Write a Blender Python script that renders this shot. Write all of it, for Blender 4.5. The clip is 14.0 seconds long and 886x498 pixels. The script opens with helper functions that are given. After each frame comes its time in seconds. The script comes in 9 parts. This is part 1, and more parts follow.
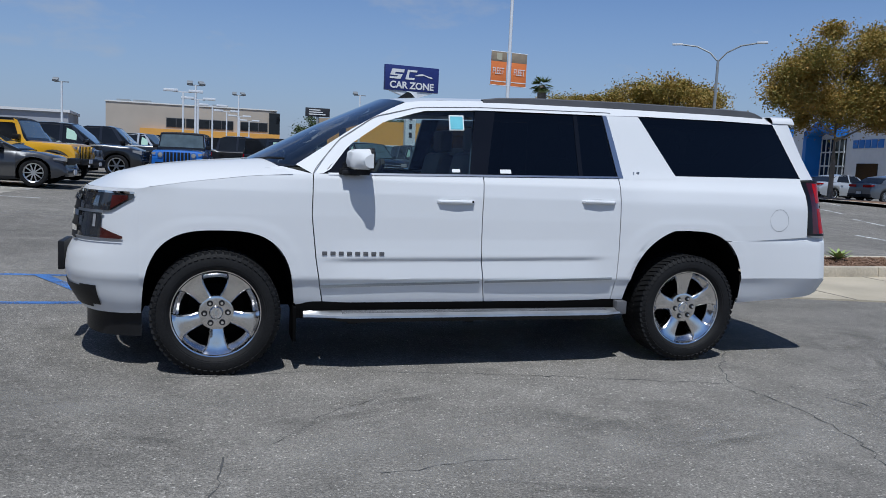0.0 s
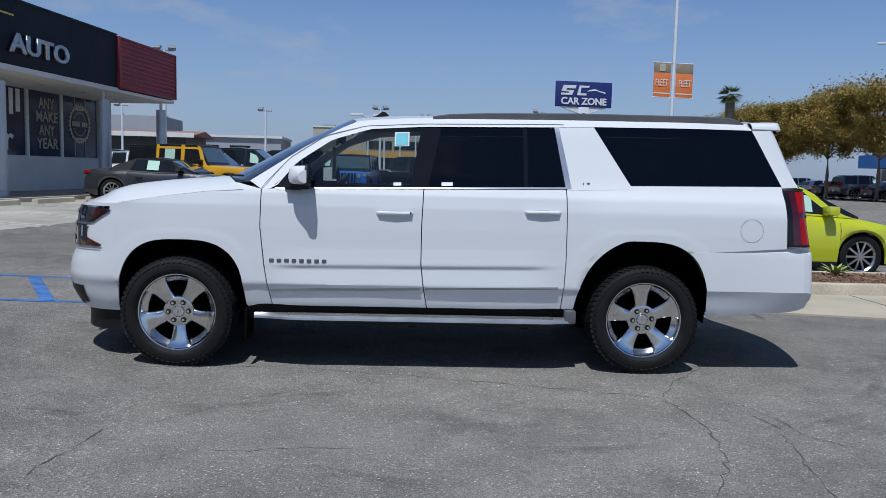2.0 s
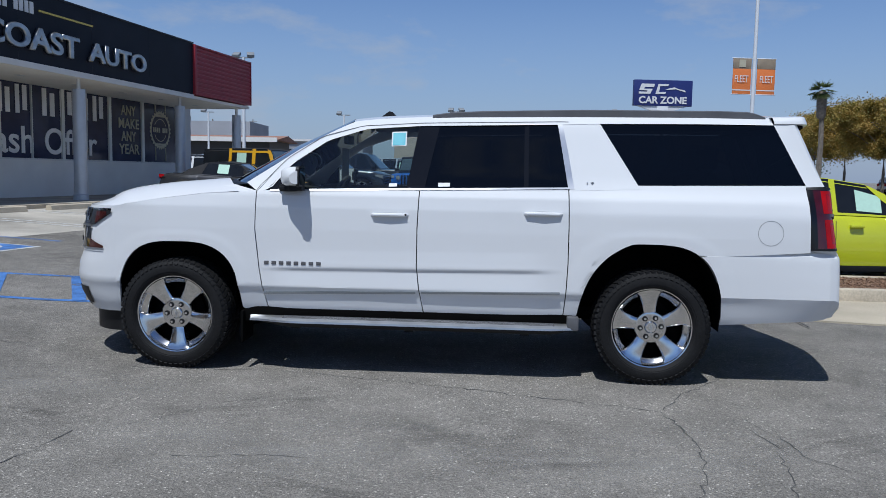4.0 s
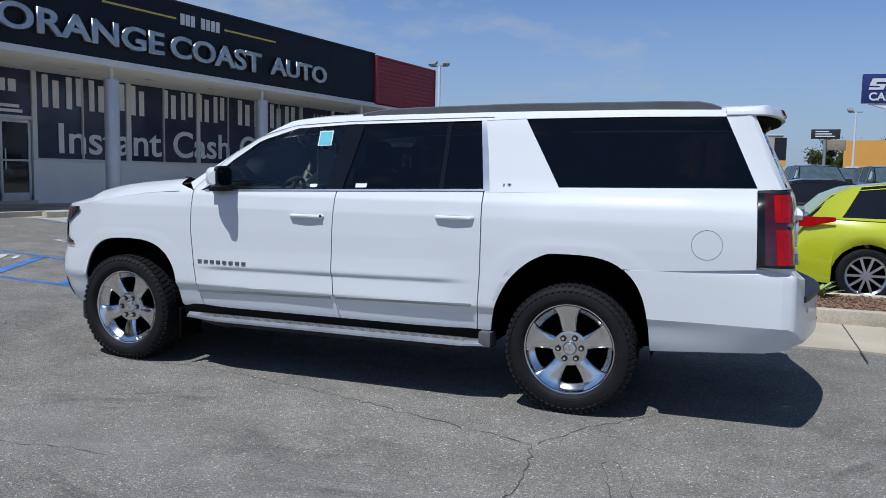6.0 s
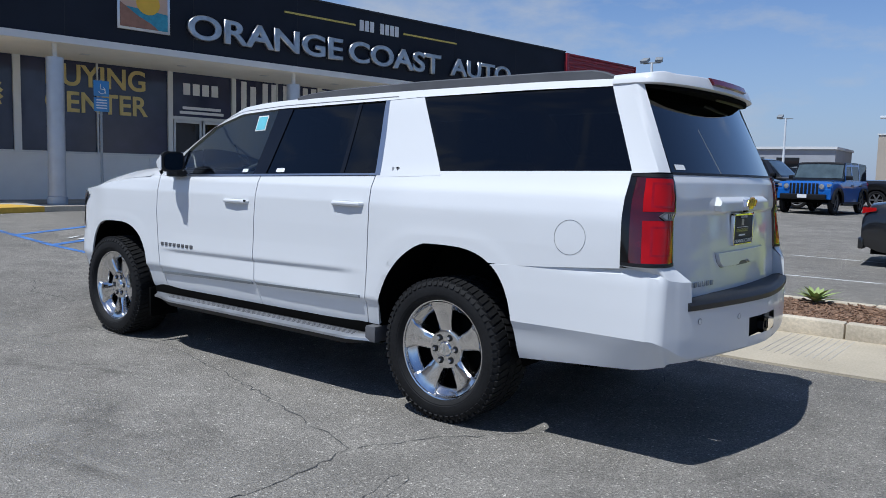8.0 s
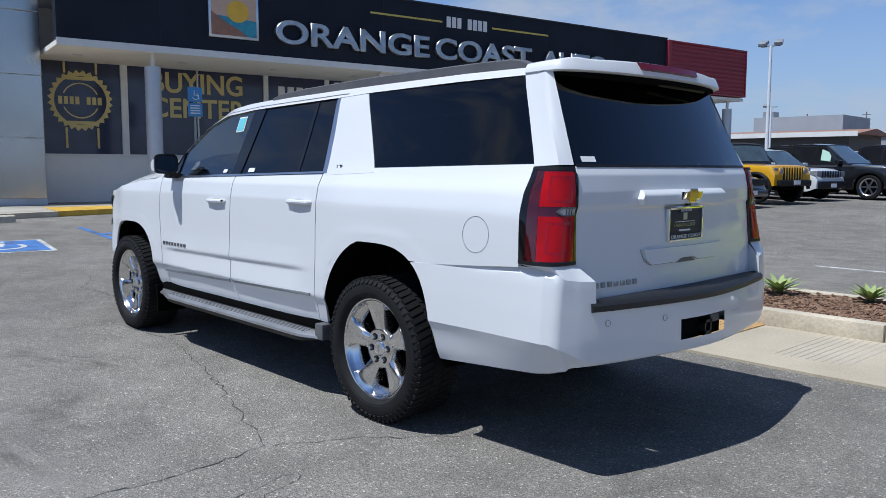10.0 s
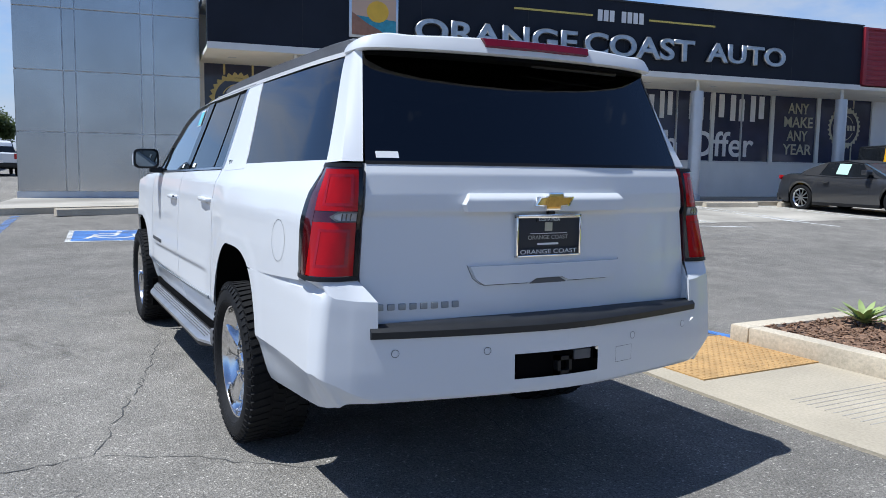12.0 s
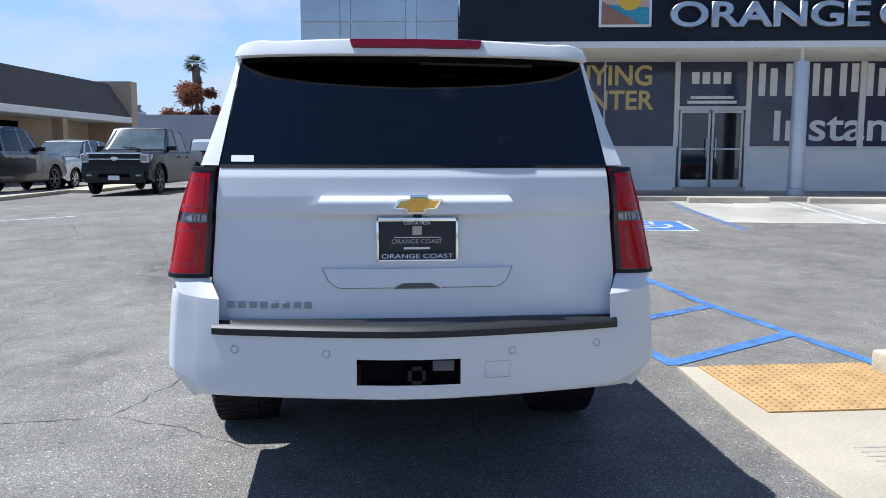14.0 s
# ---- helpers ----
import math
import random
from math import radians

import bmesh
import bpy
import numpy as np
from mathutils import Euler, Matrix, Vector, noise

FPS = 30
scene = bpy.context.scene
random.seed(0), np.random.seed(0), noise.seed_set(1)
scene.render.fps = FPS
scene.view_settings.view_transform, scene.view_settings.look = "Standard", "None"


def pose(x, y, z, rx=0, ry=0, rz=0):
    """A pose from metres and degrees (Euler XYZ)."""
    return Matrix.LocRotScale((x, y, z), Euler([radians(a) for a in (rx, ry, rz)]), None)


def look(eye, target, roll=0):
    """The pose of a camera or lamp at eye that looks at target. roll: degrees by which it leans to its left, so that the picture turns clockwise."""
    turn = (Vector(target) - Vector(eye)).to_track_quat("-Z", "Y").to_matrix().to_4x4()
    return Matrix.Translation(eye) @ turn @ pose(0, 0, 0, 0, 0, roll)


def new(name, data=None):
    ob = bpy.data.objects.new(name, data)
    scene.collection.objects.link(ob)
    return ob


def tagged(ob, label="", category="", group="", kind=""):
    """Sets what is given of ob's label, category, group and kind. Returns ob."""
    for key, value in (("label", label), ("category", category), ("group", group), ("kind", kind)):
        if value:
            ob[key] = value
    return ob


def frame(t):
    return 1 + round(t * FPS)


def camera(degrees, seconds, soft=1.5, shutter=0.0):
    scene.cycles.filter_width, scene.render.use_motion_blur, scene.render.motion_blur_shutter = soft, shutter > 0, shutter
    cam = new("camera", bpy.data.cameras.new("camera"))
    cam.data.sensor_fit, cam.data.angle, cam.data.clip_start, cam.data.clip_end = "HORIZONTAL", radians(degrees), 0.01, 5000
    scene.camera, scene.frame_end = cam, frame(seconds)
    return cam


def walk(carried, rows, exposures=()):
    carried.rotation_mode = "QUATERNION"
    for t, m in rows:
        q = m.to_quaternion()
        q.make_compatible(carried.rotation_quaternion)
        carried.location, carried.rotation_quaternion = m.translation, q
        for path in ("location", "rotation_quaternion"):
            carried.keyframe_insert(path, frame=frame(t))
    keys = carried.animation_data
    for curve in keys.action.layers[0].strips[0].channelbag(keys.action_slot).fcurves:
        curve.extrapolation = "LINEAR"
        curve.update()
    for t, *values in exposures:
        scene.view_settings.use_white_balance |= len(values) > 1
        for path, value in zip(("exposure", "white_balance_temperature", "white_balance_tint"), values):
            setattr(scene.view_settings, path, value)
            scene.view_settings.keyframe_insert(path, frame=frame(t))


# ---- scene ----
cam = camera(58.5, 14.0, 0.7)
PATH = [
    (0, (-1.71, -5.898, 1.368), (-1.138, -3.994, 1.151), 2.5),
    (0.5, (-1.233, -6.044, 1.396), (-0.812, -4.101, 1.184), 2.5),
    (1, (-0.772, -6.24, 1.413), (-0.494, -4.27, 1.21), 2.2),
    (1.5, (-0.345, -6.316, 1.401), (-0.187, -4.332, 1.203), 1.8),
    (2, (0.003, -6.48, 1.403), (0.075, -4.491, 1.212), 1.4),
    (4.3, (0.831, -6.233, 1.401), (0.634, -4.251, 1.212), 1.0),
    (4.5, (1.023, -6.189, 1.388), (0.78, -4.213, 1.199), 1.0),
    (5, (1.54, -6.026, 1.395), (1.157, -4.072, 1.206), 1.0),
    (5.5, (2.032, -5.756, 1.404), (1.492, -3.84, 1.217), 1.0),
    (6, (2.569, -5.533, 1.401), (1.868, -3.669, 1.216), 1.1),
    (6.5, (3.014, -5.227, 1.376), (2.163, -3.426, 1.191), 1.4),
    (7, (3.491, -4.965, 1.367), (2.497, -3.24, 1.18), 1.5),
    (7.5, (3.859, -4.607, 1.337), (2.739, -2.96, 1.148), 1.5),
    (8, (4.223, -4.222, 1.327), (2.992, -2.656, 1.138), 1.4),
    (8.2, (4.364, -4.084, 1.347), (3.095, -2.55, 1.158), 1.3),
    (10.3, (4.965, -3.348, 1.345), (3.475, -2.031, 1.133), 0.1),
    (10.5, (4.999, -3.246, 1.346), (3.489, -1.952, 1.129), 0.1),
    (11, (5.096, -2.843, 1.339), (3.53, -1.619, 1.123), 0.3),
    (11.5, (5.302, -2.357, 1.35), (3.651, -1.249, 1.139), 0.7),
    (12, (5.439, -1.83, 1.346), (3.684, -0.893, 1.137), 0.9),
    (12.5, (5.562, -1.272, 1.366), (3.706, -0.559, 1.146), 1.1),
    (13, (5.669, -0.78, 1.366), (3.743, -0.29, 1.146), 0.7),
    (13.5, (5.756, -0.381, 1.369), (3.792, -0.08, 1.144), 0.3),
    (14, (5.861, -0.173, 1.396), (3.882, 0.005, 1.161), 0.1),
]
walk(cam, [(t, look(eye, target, roll)) for t, eye, target, roll in PATH],
     [(0, 0.02, 5800, 8), (2, 0.02, 5800, 8), (4.5, 0.1, 5800, 8), (6.5, 0.18, 5800, 8), (8.2, 0.28, 5800, 8), (10.5, 0.4, 5800, 8), (12.5, 0.72, 5800, 8), (14, 0.9, 5800, 8)])

# ---- light: high sun from the front-left of the car, blue sky with thin cloud ----
SUN_TO = Vector((-0.12, -0.44, 1.0)).normalized()
sun_data = bpy.data.lights.new("sun", "SUN")
sun_data.energy, sun_data.angle, sun_data.color = 3.7, radians(0.53), (1.0, 0.965, 0.91)
sun = new("sun", sun_data)
sun.matrix_world = look(SUN_TO * 60, (0, 0, 0))

world = bpy.data.worlds.new("sky")
scene.world = world
world.use_nodes = True
wn, wl = world.node_tree.nodes, world.node_tree.links
wbg = wn["Background"]
sky = wn.new("ShaderNodeTexSky")
sky.sky_type, sky.sun_disc = "NISHITA", False
sky.sun_elevation, sky.sun_rotation = math.asin(SUN_TO.z), math.atan2(SUN_TO.x, SUN_TO.y)
sky.altitude, sky.air_density, sky.dust_density, sky.ozone_density = 10, 1.1, 0.35, 1.6
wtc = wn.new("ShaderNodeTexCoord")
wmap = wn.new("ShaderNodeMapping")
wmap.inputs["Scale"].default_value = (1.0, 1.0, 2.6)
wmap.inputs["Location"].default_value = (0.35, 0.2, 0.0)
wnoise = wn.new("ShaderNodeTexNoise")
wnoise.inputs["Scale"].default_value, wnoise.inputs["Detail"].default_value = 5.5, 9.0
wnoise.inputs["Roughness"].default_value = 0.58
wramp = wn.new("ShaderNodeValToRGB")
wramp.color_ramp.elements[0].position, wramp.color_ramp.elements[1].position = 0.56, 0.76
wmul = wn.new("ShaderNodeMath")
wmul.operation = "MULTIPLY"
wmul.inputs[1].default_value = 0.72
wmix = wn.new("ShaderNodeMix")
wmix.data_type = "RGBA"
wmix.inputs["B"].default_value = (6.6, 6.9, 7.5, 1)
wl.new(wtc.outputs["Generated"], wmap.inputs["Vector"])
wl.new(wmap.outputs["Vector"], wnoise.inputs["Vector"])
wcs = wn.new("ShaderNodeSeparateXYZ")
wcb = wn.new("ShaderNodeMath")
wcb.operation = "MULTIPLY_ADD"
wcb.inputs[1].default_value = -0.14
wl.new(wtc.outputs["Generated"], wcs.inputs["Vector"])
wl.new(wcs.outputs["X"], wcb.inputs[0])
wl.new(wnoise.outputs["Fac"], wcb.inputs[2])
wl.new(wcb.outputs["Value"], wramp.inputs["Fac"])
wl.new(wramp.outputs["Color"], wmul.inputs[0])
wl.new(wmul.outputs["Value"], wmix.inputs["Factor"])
# pale haze towards the horizon
wsep = wn.new("ShaderNodeSeparateXYZ")
whz = wn.new("ShaderNodeMapRange")
for key, val in zip(("From Min", "From Max", "To Min", "To Max"), (0.0, 0.22, 0.80, 0.0)):
    whz.inputs[key].default_value = val
wdim = wn.new("ShaderNodeMapRange")
for key, val in zip(("From Min", "From Max", "To Min", "To Max"), (0.05, 0.75, 1.24, 0.74)):
    wdim.inputs[key].default_value = val
wsc = wn.new("ShaderNodeVectorMath")
wsc.operation = "SCALE"
wmh = wn.new("ShaderNodeMix")
wmh.data_type = "RGBA"
wmh.inputs["B"].default_value = (4.3, 5.3, 7.3, 1)
wl.new(wtc.outputs["Generated"], wsep.inputs["Vector"])
wl.new(wsep.outputs["Z"], whz.inputs["Value"])
wl.new(wsep.outputs["Z"], wdim.inputs["Value"])
wtint = wn.new("ShaderNodeVectorMath")
wtint.operation = "MULTIPLY"
wtint.inputs[1].default_value = (0.95, 1.03, 1.28)
wl.new(sky.outputs["Color"], wtint.inputs[0])
wl.new(wtint.outputs["Vector"], wsc.inputs[0])
wl.new(wdim.outputs["Result"], wsc.inputs["Scale"])
wl.new(whz.outputs["Result"], wmh.inputs["Factor"])
wl.new(wsc.outputs["Vector"], wmh.inputs["A"])
wl.new(wmh.outputs["Result"], wmix.inputs["A"])
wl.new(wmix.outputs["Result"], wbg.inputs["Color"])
wbg.inputs["Strength"].default_value = 0.058


# ---- materials ----
def nodes_of(name):
    m = bpy.data.materials.new(name)
    m.use_nodes = True
    return m, m.node_tree.nodes, m.node_tree.links, m.node_tree.nodes["Principled BSDF"]


def surface(name, color, rough=0.5, metal=0.0, vary=0.12, scale=3.0, fine=0.0, fine_scale=60.0, bump=0.0, bump_scale=80.0, coat=0.0, piece=0.0, spec=0.5):
    """A painted, mineral or plastic surface with broad stains, fine grain and relief."""
    m, n, l, p = nodes_of(name)
    tc = n.new("ShaderNodeTexCoord")
    a = n.new("ShaderNodeTexNoise")
    a.inputs["Scale"].default_value, a.inputs["Detail"].default_value = scale, 6
    l.new(tc.outputs["Object"], a.inputs["Vector"])
    r = n.new("ShaderNodeMapRange")
    r.inputs["From Min"].default_value, r.inputs["From Max"].default_value = 0.3, 0.7
    r.inputs["To Min"].default_value, r.inputs["To Max"].default_value = 1 - vary, 1 + vary * 0.6
    l.new(a.outputs["Fac"], r.inputs["Value"])
    last = r.outputs["Result"]
    if fine:
        b = n.new("ShaderNodeTexNoise")
        b.inputs["Scale"].default_value, b.inputs["Detail"].default_value = fine_scale, 3
        l.new(tc.outputs["Object"], b.inputs["Vector"])
        rb = n.new("ShaderNodeMapRange")
        rb.inputs["From Min"].default_value, rb.inputs["From Max"].default_value = 0.3, 0.7
        rb.inputs["To Min"].default_value, rb.inputs["To Max"].default_value = 1 - fine, 1 + fine
        l.new(b.outputs["Fac"], rb.inputs["Value"])
        mm = n.new("ShaderNodeMath")
        mm.operation = "MULTIPLY"
        l.new(last, mm.inputs[0])
        l.new(rb.outputs["Result"], mm.inputs[1])
        last = mm.outputs["Value"]
    if piece:
        oi = n.new("ShaderNodeObjectInfo")
        ro = n.new("ShaderNodeMapRange")
        ro.inputs["To Min"].default_value, ro.inputs["To Max"].default_value = 1 - piece, 1 + piece
        l.new(oi.outputs["Random"], ro.inputs["Value"])
        mo = n.new("ShaderNodeMath")
        mo.operation = "MULTIPLY"
        l.new(last, mo.inputs[0])
        l.new(ro.outputs["Result"], mo.inputs[1])
        last = mo.outputs["Value"]
    v = n.new("ShaderNodeVectorMath")
    v.operation = "SCALE"
    v.inputs[0].default_value = color
    l.new(last, v.inputs["Scale"])
    l.new(v.outputs["Vector"], p.inputs["Base Color"])
    p.inputs["Roughness"].default_value, p.inputs["Metallic"].default_value = rough, metal
    p.inputs["Coat Weight"].default_value, p.inputs["Coat Roughness"].default_value = coat, 0.03
    p.inputs["Specular IOR Level"].default_value = spec
    if bump:
        c = n.new("ShaderNodeTexNoise")
        c.inputs["Scale"].default_value, c.inputs["Detail"].default_value = bump_scale, 4
        l.new(tc.outputs["Object"], c.inputs["Vector"])
        bp = n.new("ShaderNodeBump")
        bp.inputs["Strength"].default_value, bp.inputs["Distance"].default_value = bump, 0.01
        l.new(c.outputs["Fac"], bp.inputs["Height"])
        l.new(bp.outputs["Normal"], p.inputs["Normal"])
    return m


def pane(name, tint, gloss=1.0, rough=0.0):
    """Window glass: lets tinted light through and mirrors by its angle."""
    m = bpy.data.materials.new(name)
    m.use_nodes = True
    n, l = m.node_tree.nodes, m.node_tree.links
    n.remove(n["Principled BSDF"])
    tr, gl, fr, mx = (n.new("ShaderNode" + k) for k in ("BsdfTransparent", "BsdfGlossy", "Fresnel", "MixShader"))
    tr.inputs["Color"].default_value = (*tint, 1)
    gl.inputs["Roughness"].default_value = rough
    fr.inputs["IOR"].default_value = 1.5
    mu = n.new("ShaderNodeMath")
    mu.operation = "MULTIPLY"
    mu.inputs[1].default_value = gloss
    l.new(fr.outputs["Fac"], mu.inputs[0])
    l.new(mu.outputs["Value"], mx.inputs["Fac"])
    l.new(tr.outputs["BSDF"], mx.inputs[1])
    l.new(gl.outputs["BSDF"], mx.inputs[2])
    l.new(mx.outputs["Shader"], n["Material Output"].inputs["Surface"])
    return m


def asphalt_surface(name, dark, light):
    """Worn asphalt: stone grain, speckle, tyre polish and broad oily patches."""
    m, n, l, p = nodes_of(name)
    tc = n.new("ShaderNodeTexCoord")

    def noise_at(scale, detail, rough=0.55):
        k = n.new("ShaderNodeTexNoise")
        k.inputs["Scale"].default_value, k.inputs["Detail"].default_value, k.inputs["Roughness"].default_value = scale, detail, rough
        l.new(tc.outputs["Object"], k.inputs["Vector"])
        return k.outputs["Fac"]

    def ranged(src, a, b, c, d):
        k = n.new("ShaderNodeMapRange")
        for key, val in zip(("From Min", "From Max", "To Min", "To Max"), (a, b, c, d)):
            k.inputs[key].default_value = val
        l.new(src, k.inputs["Value"])
        return k.outputs["Result"]

    def times(a, b):
        k = n.new("ShaderNodeMath")
        k.operation = "MULTIPLY"
        l.new(a, k.inputs[0])
        l.new(b, k.inputs[1])
        return k.outputs["Value"]

    broad = ranged(noise_at(0.22, 5), 0.32, 0.68, 0.0, 1.0)
    grain = ranged(noise_at(80, 5, 0.8), 0.32, 0.68, 0.30, 1.65)
    mid = times(ranged(noise_at(2.4, 8, 0.65), 0.3, 0.7, 0.78, 1.20), ranged(noise_at(24, 6, 0.75), 0.3, 0.7, 0.76, 1.24))
    stains = ranged(noise_at(0.9, 7, 0.7), 0.56, 0.74, 1.0, 0.64)
    vor = n.new("ShaderNodeTexVoronoi")
    vor.inputs["Scale"].default_value = 115
    l.new(tc.outputs["Object"], vor.inputs["Vector"])
    speck = ranged(vor.outputs["Color"], 0.80, 0.97, 0.93, 2.5)
    mix = n.new("ShaderNodeMix")
    mix.data_type = "RGBA"
    mix.inputs["A"].default_value, mix.inputs["B"].default_value = (*dark, 1), (*light, 1)
    l.new(broad, mix.inputs["Factor"])
    v = n.new("ShaderNodeVectorMath")
    v.operation = "SCALE"
    l.new(mix.outputs["Result"], v.inputs[0])
    l.new(times(times(grain, mid), times(stains, speck)), v.inputs["Scale"])
    l.new(v.outputs["Vector"], p.inputs["Base Color"])
    p.inputs["Roughness"].default_value = 0.82
    p.inputs["Specular IOR Level"].default_value = 0.35
    bp = n.new("ShaderNodeBump")
    bp.inputs["Strength"].default_value, bp.inputs["Distance"].default_value = 0.9, 0.007
    l.new(vor.outputs["Distance"], bp.inputs["Height"])
    l.new(bp.outputs["Normal"], p.inputs["Normal"])
    return m


WHITE = surface("white car paint", (0.69, 0.698, 0.702), 0.5, vary=0.015, scale=1.2, coat=0.7, spec=0.2)
WHITE.node_tree.nodes["Principled BSDF"].inputs["Coat Roughness"].default_value = 0.07
CHROME = surface("polished metal", (0.84, 0.85, 0.86), 0.07, 1.0, vary=0.06, scale=9)
POLISH = surface("polished alloy", (0.74, 0.735, 0.73), 0.15, 1.0, vary=0.12, scale=11)
SATIN = surface("satin metal", (0.62, 0.63, 0.65), 0.28, 1.0, vary=0.06, scale=9)
BLACK = surface("black plastic", (0.012, 0.012, 0.013), 0.45, vary=0.2, scale=6, bump=0.08, bump_scale=300, spec=0.25)
GREYPL = surface("grey plastic", (0.10, 0.10, 0.105), 0.5, vary=0.15, scale=6, bump=0.08, bump_scale=300)
GLOSSBLACK = surface("gloss black panel", (0.006, 0.006, 0.007), 0.12, vary=0.2, scale=6)
MIRRORGLASS = surface("mirror glass", (0.11, 0.13, 0.15), 0.02, 1.0, vary=0.03, scale=9)
PAD = surface("ribbed step plastic", (0.011, 0.012, 0.014), 0.5, vary=0.25, scale=9, bump=0.06, bump_scale=220)
# near-black base for hollows and undersides: their shade is put into the colour
DARK = surface("near-black shaded hollow", (0.004, 0.004, 0.004), 0.95, vary=0.2, spec=0.05)
BOARD = surface("brushed step metal", (0.62, 0.625, 0.63), 0.32, 0.9, vary=0.15, scale=7)
RUBBER = surface("tyre rubber", (0.011, 0.011, 0.0115), 0.72, vary=0.3, scale=7, fine=0.25, fine_scale=90, bump=0.2, bump_scale=220, spec=0.22)
GLASS = pane("side glass", (0.76, 0.83, 0.81), 2.0)
TINT = pane("privacy glass", (0.020, 0.025, 0.032), 1.3)
REARGLASS = pane("tailgate glass", (0.008, 0.010, 0.013), 2.0)
FARGLASS = surface("dark car window", (0.012, 0.014, 0.017), 0.05, vary=0.2, spec=0.4)
REDLENS = surface("red lamp lens", (0.40, 0.004, 0.006), 0.12, vary=0.22, scale=9, coat=0.12, spec=0.2)
REDINNER = surface("bright red light guide", (0.31, 0.003, 0.008), 0.15, vary=0.3, scale=40, coat=0.3, spec=0.3)
REDDARK = surface("dark red lamp lens", (0.060, 0.002, 0.004), 0.12, vary=0.35, scale=14, coat=0.8)
REDBRAKE = surface("dark cherry lamp lens", (0.13, 0.003, 0.012), 0.14, vary=0.2, scale=20, coat=0.5, spec=0.3)
CLEARLENS = surface("clear lamp lens", (0.30, 0.30, 0.31), 0.10, vary=0.3, scale=40, coat=1.0)
LAMPDARK = surface("smoked lamp lens", (0.022, 0.023, 0.027), 0.08, vary=0.4, scale=18, coat=1.0)
AMBER = surface("amber marker lens", (0.06, 0.010, 0.008), 0.15, vary=0.3, scale=20, coat=0.4)
GOLD = surface("gold emblem", (0.62, 0.40, 0.10), 0.22, 0.9, vary=0.1, scale=30)
TAN = surface("tan leather", (0.20, 0.17, 0.135), 0.55, vary=0.1, scale=12, bump=0.2, bump_scale=120)
TRIMIN = surface("dark cabin trim", (0.05, 0.047, 0.044), 0.6, vary=0.15, scale=8)
HEADLINE = surface("pale headliner", (0.45, 0.42, 0.38), 0.9, vary=0.06, scale=12)
STICKER = surface("cyan window sticker", (0.16, 0.52, 0.60), 0.5, vary=0.08, scale=20)
PAPER = surface("white paper label", (0.78, 0.78, 0.76), 0.6, vary=0.05, scale=30)
GREENPAPER = surface("pale green window card", (0.45, 0.66, 0.54), 0.6, vary=0.05, scale=20)
YELPAPER = surface("yellow window card", (0.75, 0.66, 0.10), 0.6, vary=0.05, scale=20)
INK = surface("dark ink", (0.02, 0.022, 0.028), 0.6, vary=0.1)

ASPHALT = asphalt_surface("worn asphalt", (0.181, 0.168, 0.147), (0.257, 0.239, 0.211))
CONCRETE = surface("pale concrete", (0.46, 0.40, 0.30), 0.85, vary=0.16, scale=1.3, fine=0.10, fine_scale=55, bump=0.25, bump_scale=120)
KERB = surface("kerb concrete", (0.51, 0.445, 0.34), 0.85, vary=0.2, scale=2.2, fine=0.14, fine_scale=50, bump=0.3, bump_scale=90, piece=0.07)
STALL = surface("grey concrete parking apron", (0.41, 0.38, 0.325), 0.85, vary=0.42, scale=0.6, fine=0.12, fine_scale=45, bump=0.2)
CRACK = surface("dirt filled crack", (0.075, 0.074, 0.072), 0.95, vary=0.3, scale=8)


def road_paint(name, color, worn):
    """Thin paint on asphalt, rubbed through where the stones stand up."""
    m = surface(name, color, 0.75, vary=0.3, scale=4, fine=0.25, fine_scale=60)
    n, l = m.node_tree.nodes, m.node_tree.links
    tc = n.new("ShaderNodeTexCoord")
    a, b = n.new("ShaderNodeTexNoise"), n.new("ShaderNodeTexNoise")
    a.inputs["Scale"].default_value, a.inputs["Detail"].default_value = 70, 4
    b.inputs["Scale"].default_value, b.inputs["Detail"].default_value = 3.5, 6
    mx = n.new("ShaderNodeMath")
    for k in (a, b):
        l.new(tc.outputs["Object"], k.inputs["Vector"])
    l.new(a.outputs["Fac"], mx.inputs[0])
    l.new(b.outputs["Fac"], mx.inputs[1])
    r = n.new("ShaderNodeMapRange")
    for key, val in zip(("From Min", "From Max", "To Min", "To Max"), (0.70 + worn * 0.35, 0.92 + worn * 0.35, 0.15, 1.0)):
        r.inputs[key].default_value = val
    l.new(mx.outputs["Value"], r.inputs["Value"])
    l.new(r.outputs["Result"], n["Principled BSDF"].inputs["Alpha"])
    return m


BLUEFADED = road_paint("worn blue road paint", (0.13, 0.21, 0.40), 0.45)
BLUEPAINT = road_paint("blue road paint", (0.075, 0.19, 0.47), 0.12)
WHITEPAINT = road_paint("white road paint", (0.62, 0.62, 0.60), 0.25)
YELPAD = surface("yellow tactile paving", (0.47, 0.29, 0.115), 0.75, vary=0.22, scale=5, fine=0.15, fine_scale=70)
YELKERB = surface("yellow kerb paint", (0.62, 0.38, 0.05), 0.7, vary=0.3, scale=5)
MULCH = surface("bark mulch", (0.22, 0.132, 0.082), 0.95, vary=0.5, scale=14, fine=0.5, fine_scale=70, bump=0.9, bump_scale=60)
AGAVE = surface("agave leaf", (0.30, 0.38, 0.13), 0.55, vary=0.3, scale=5)


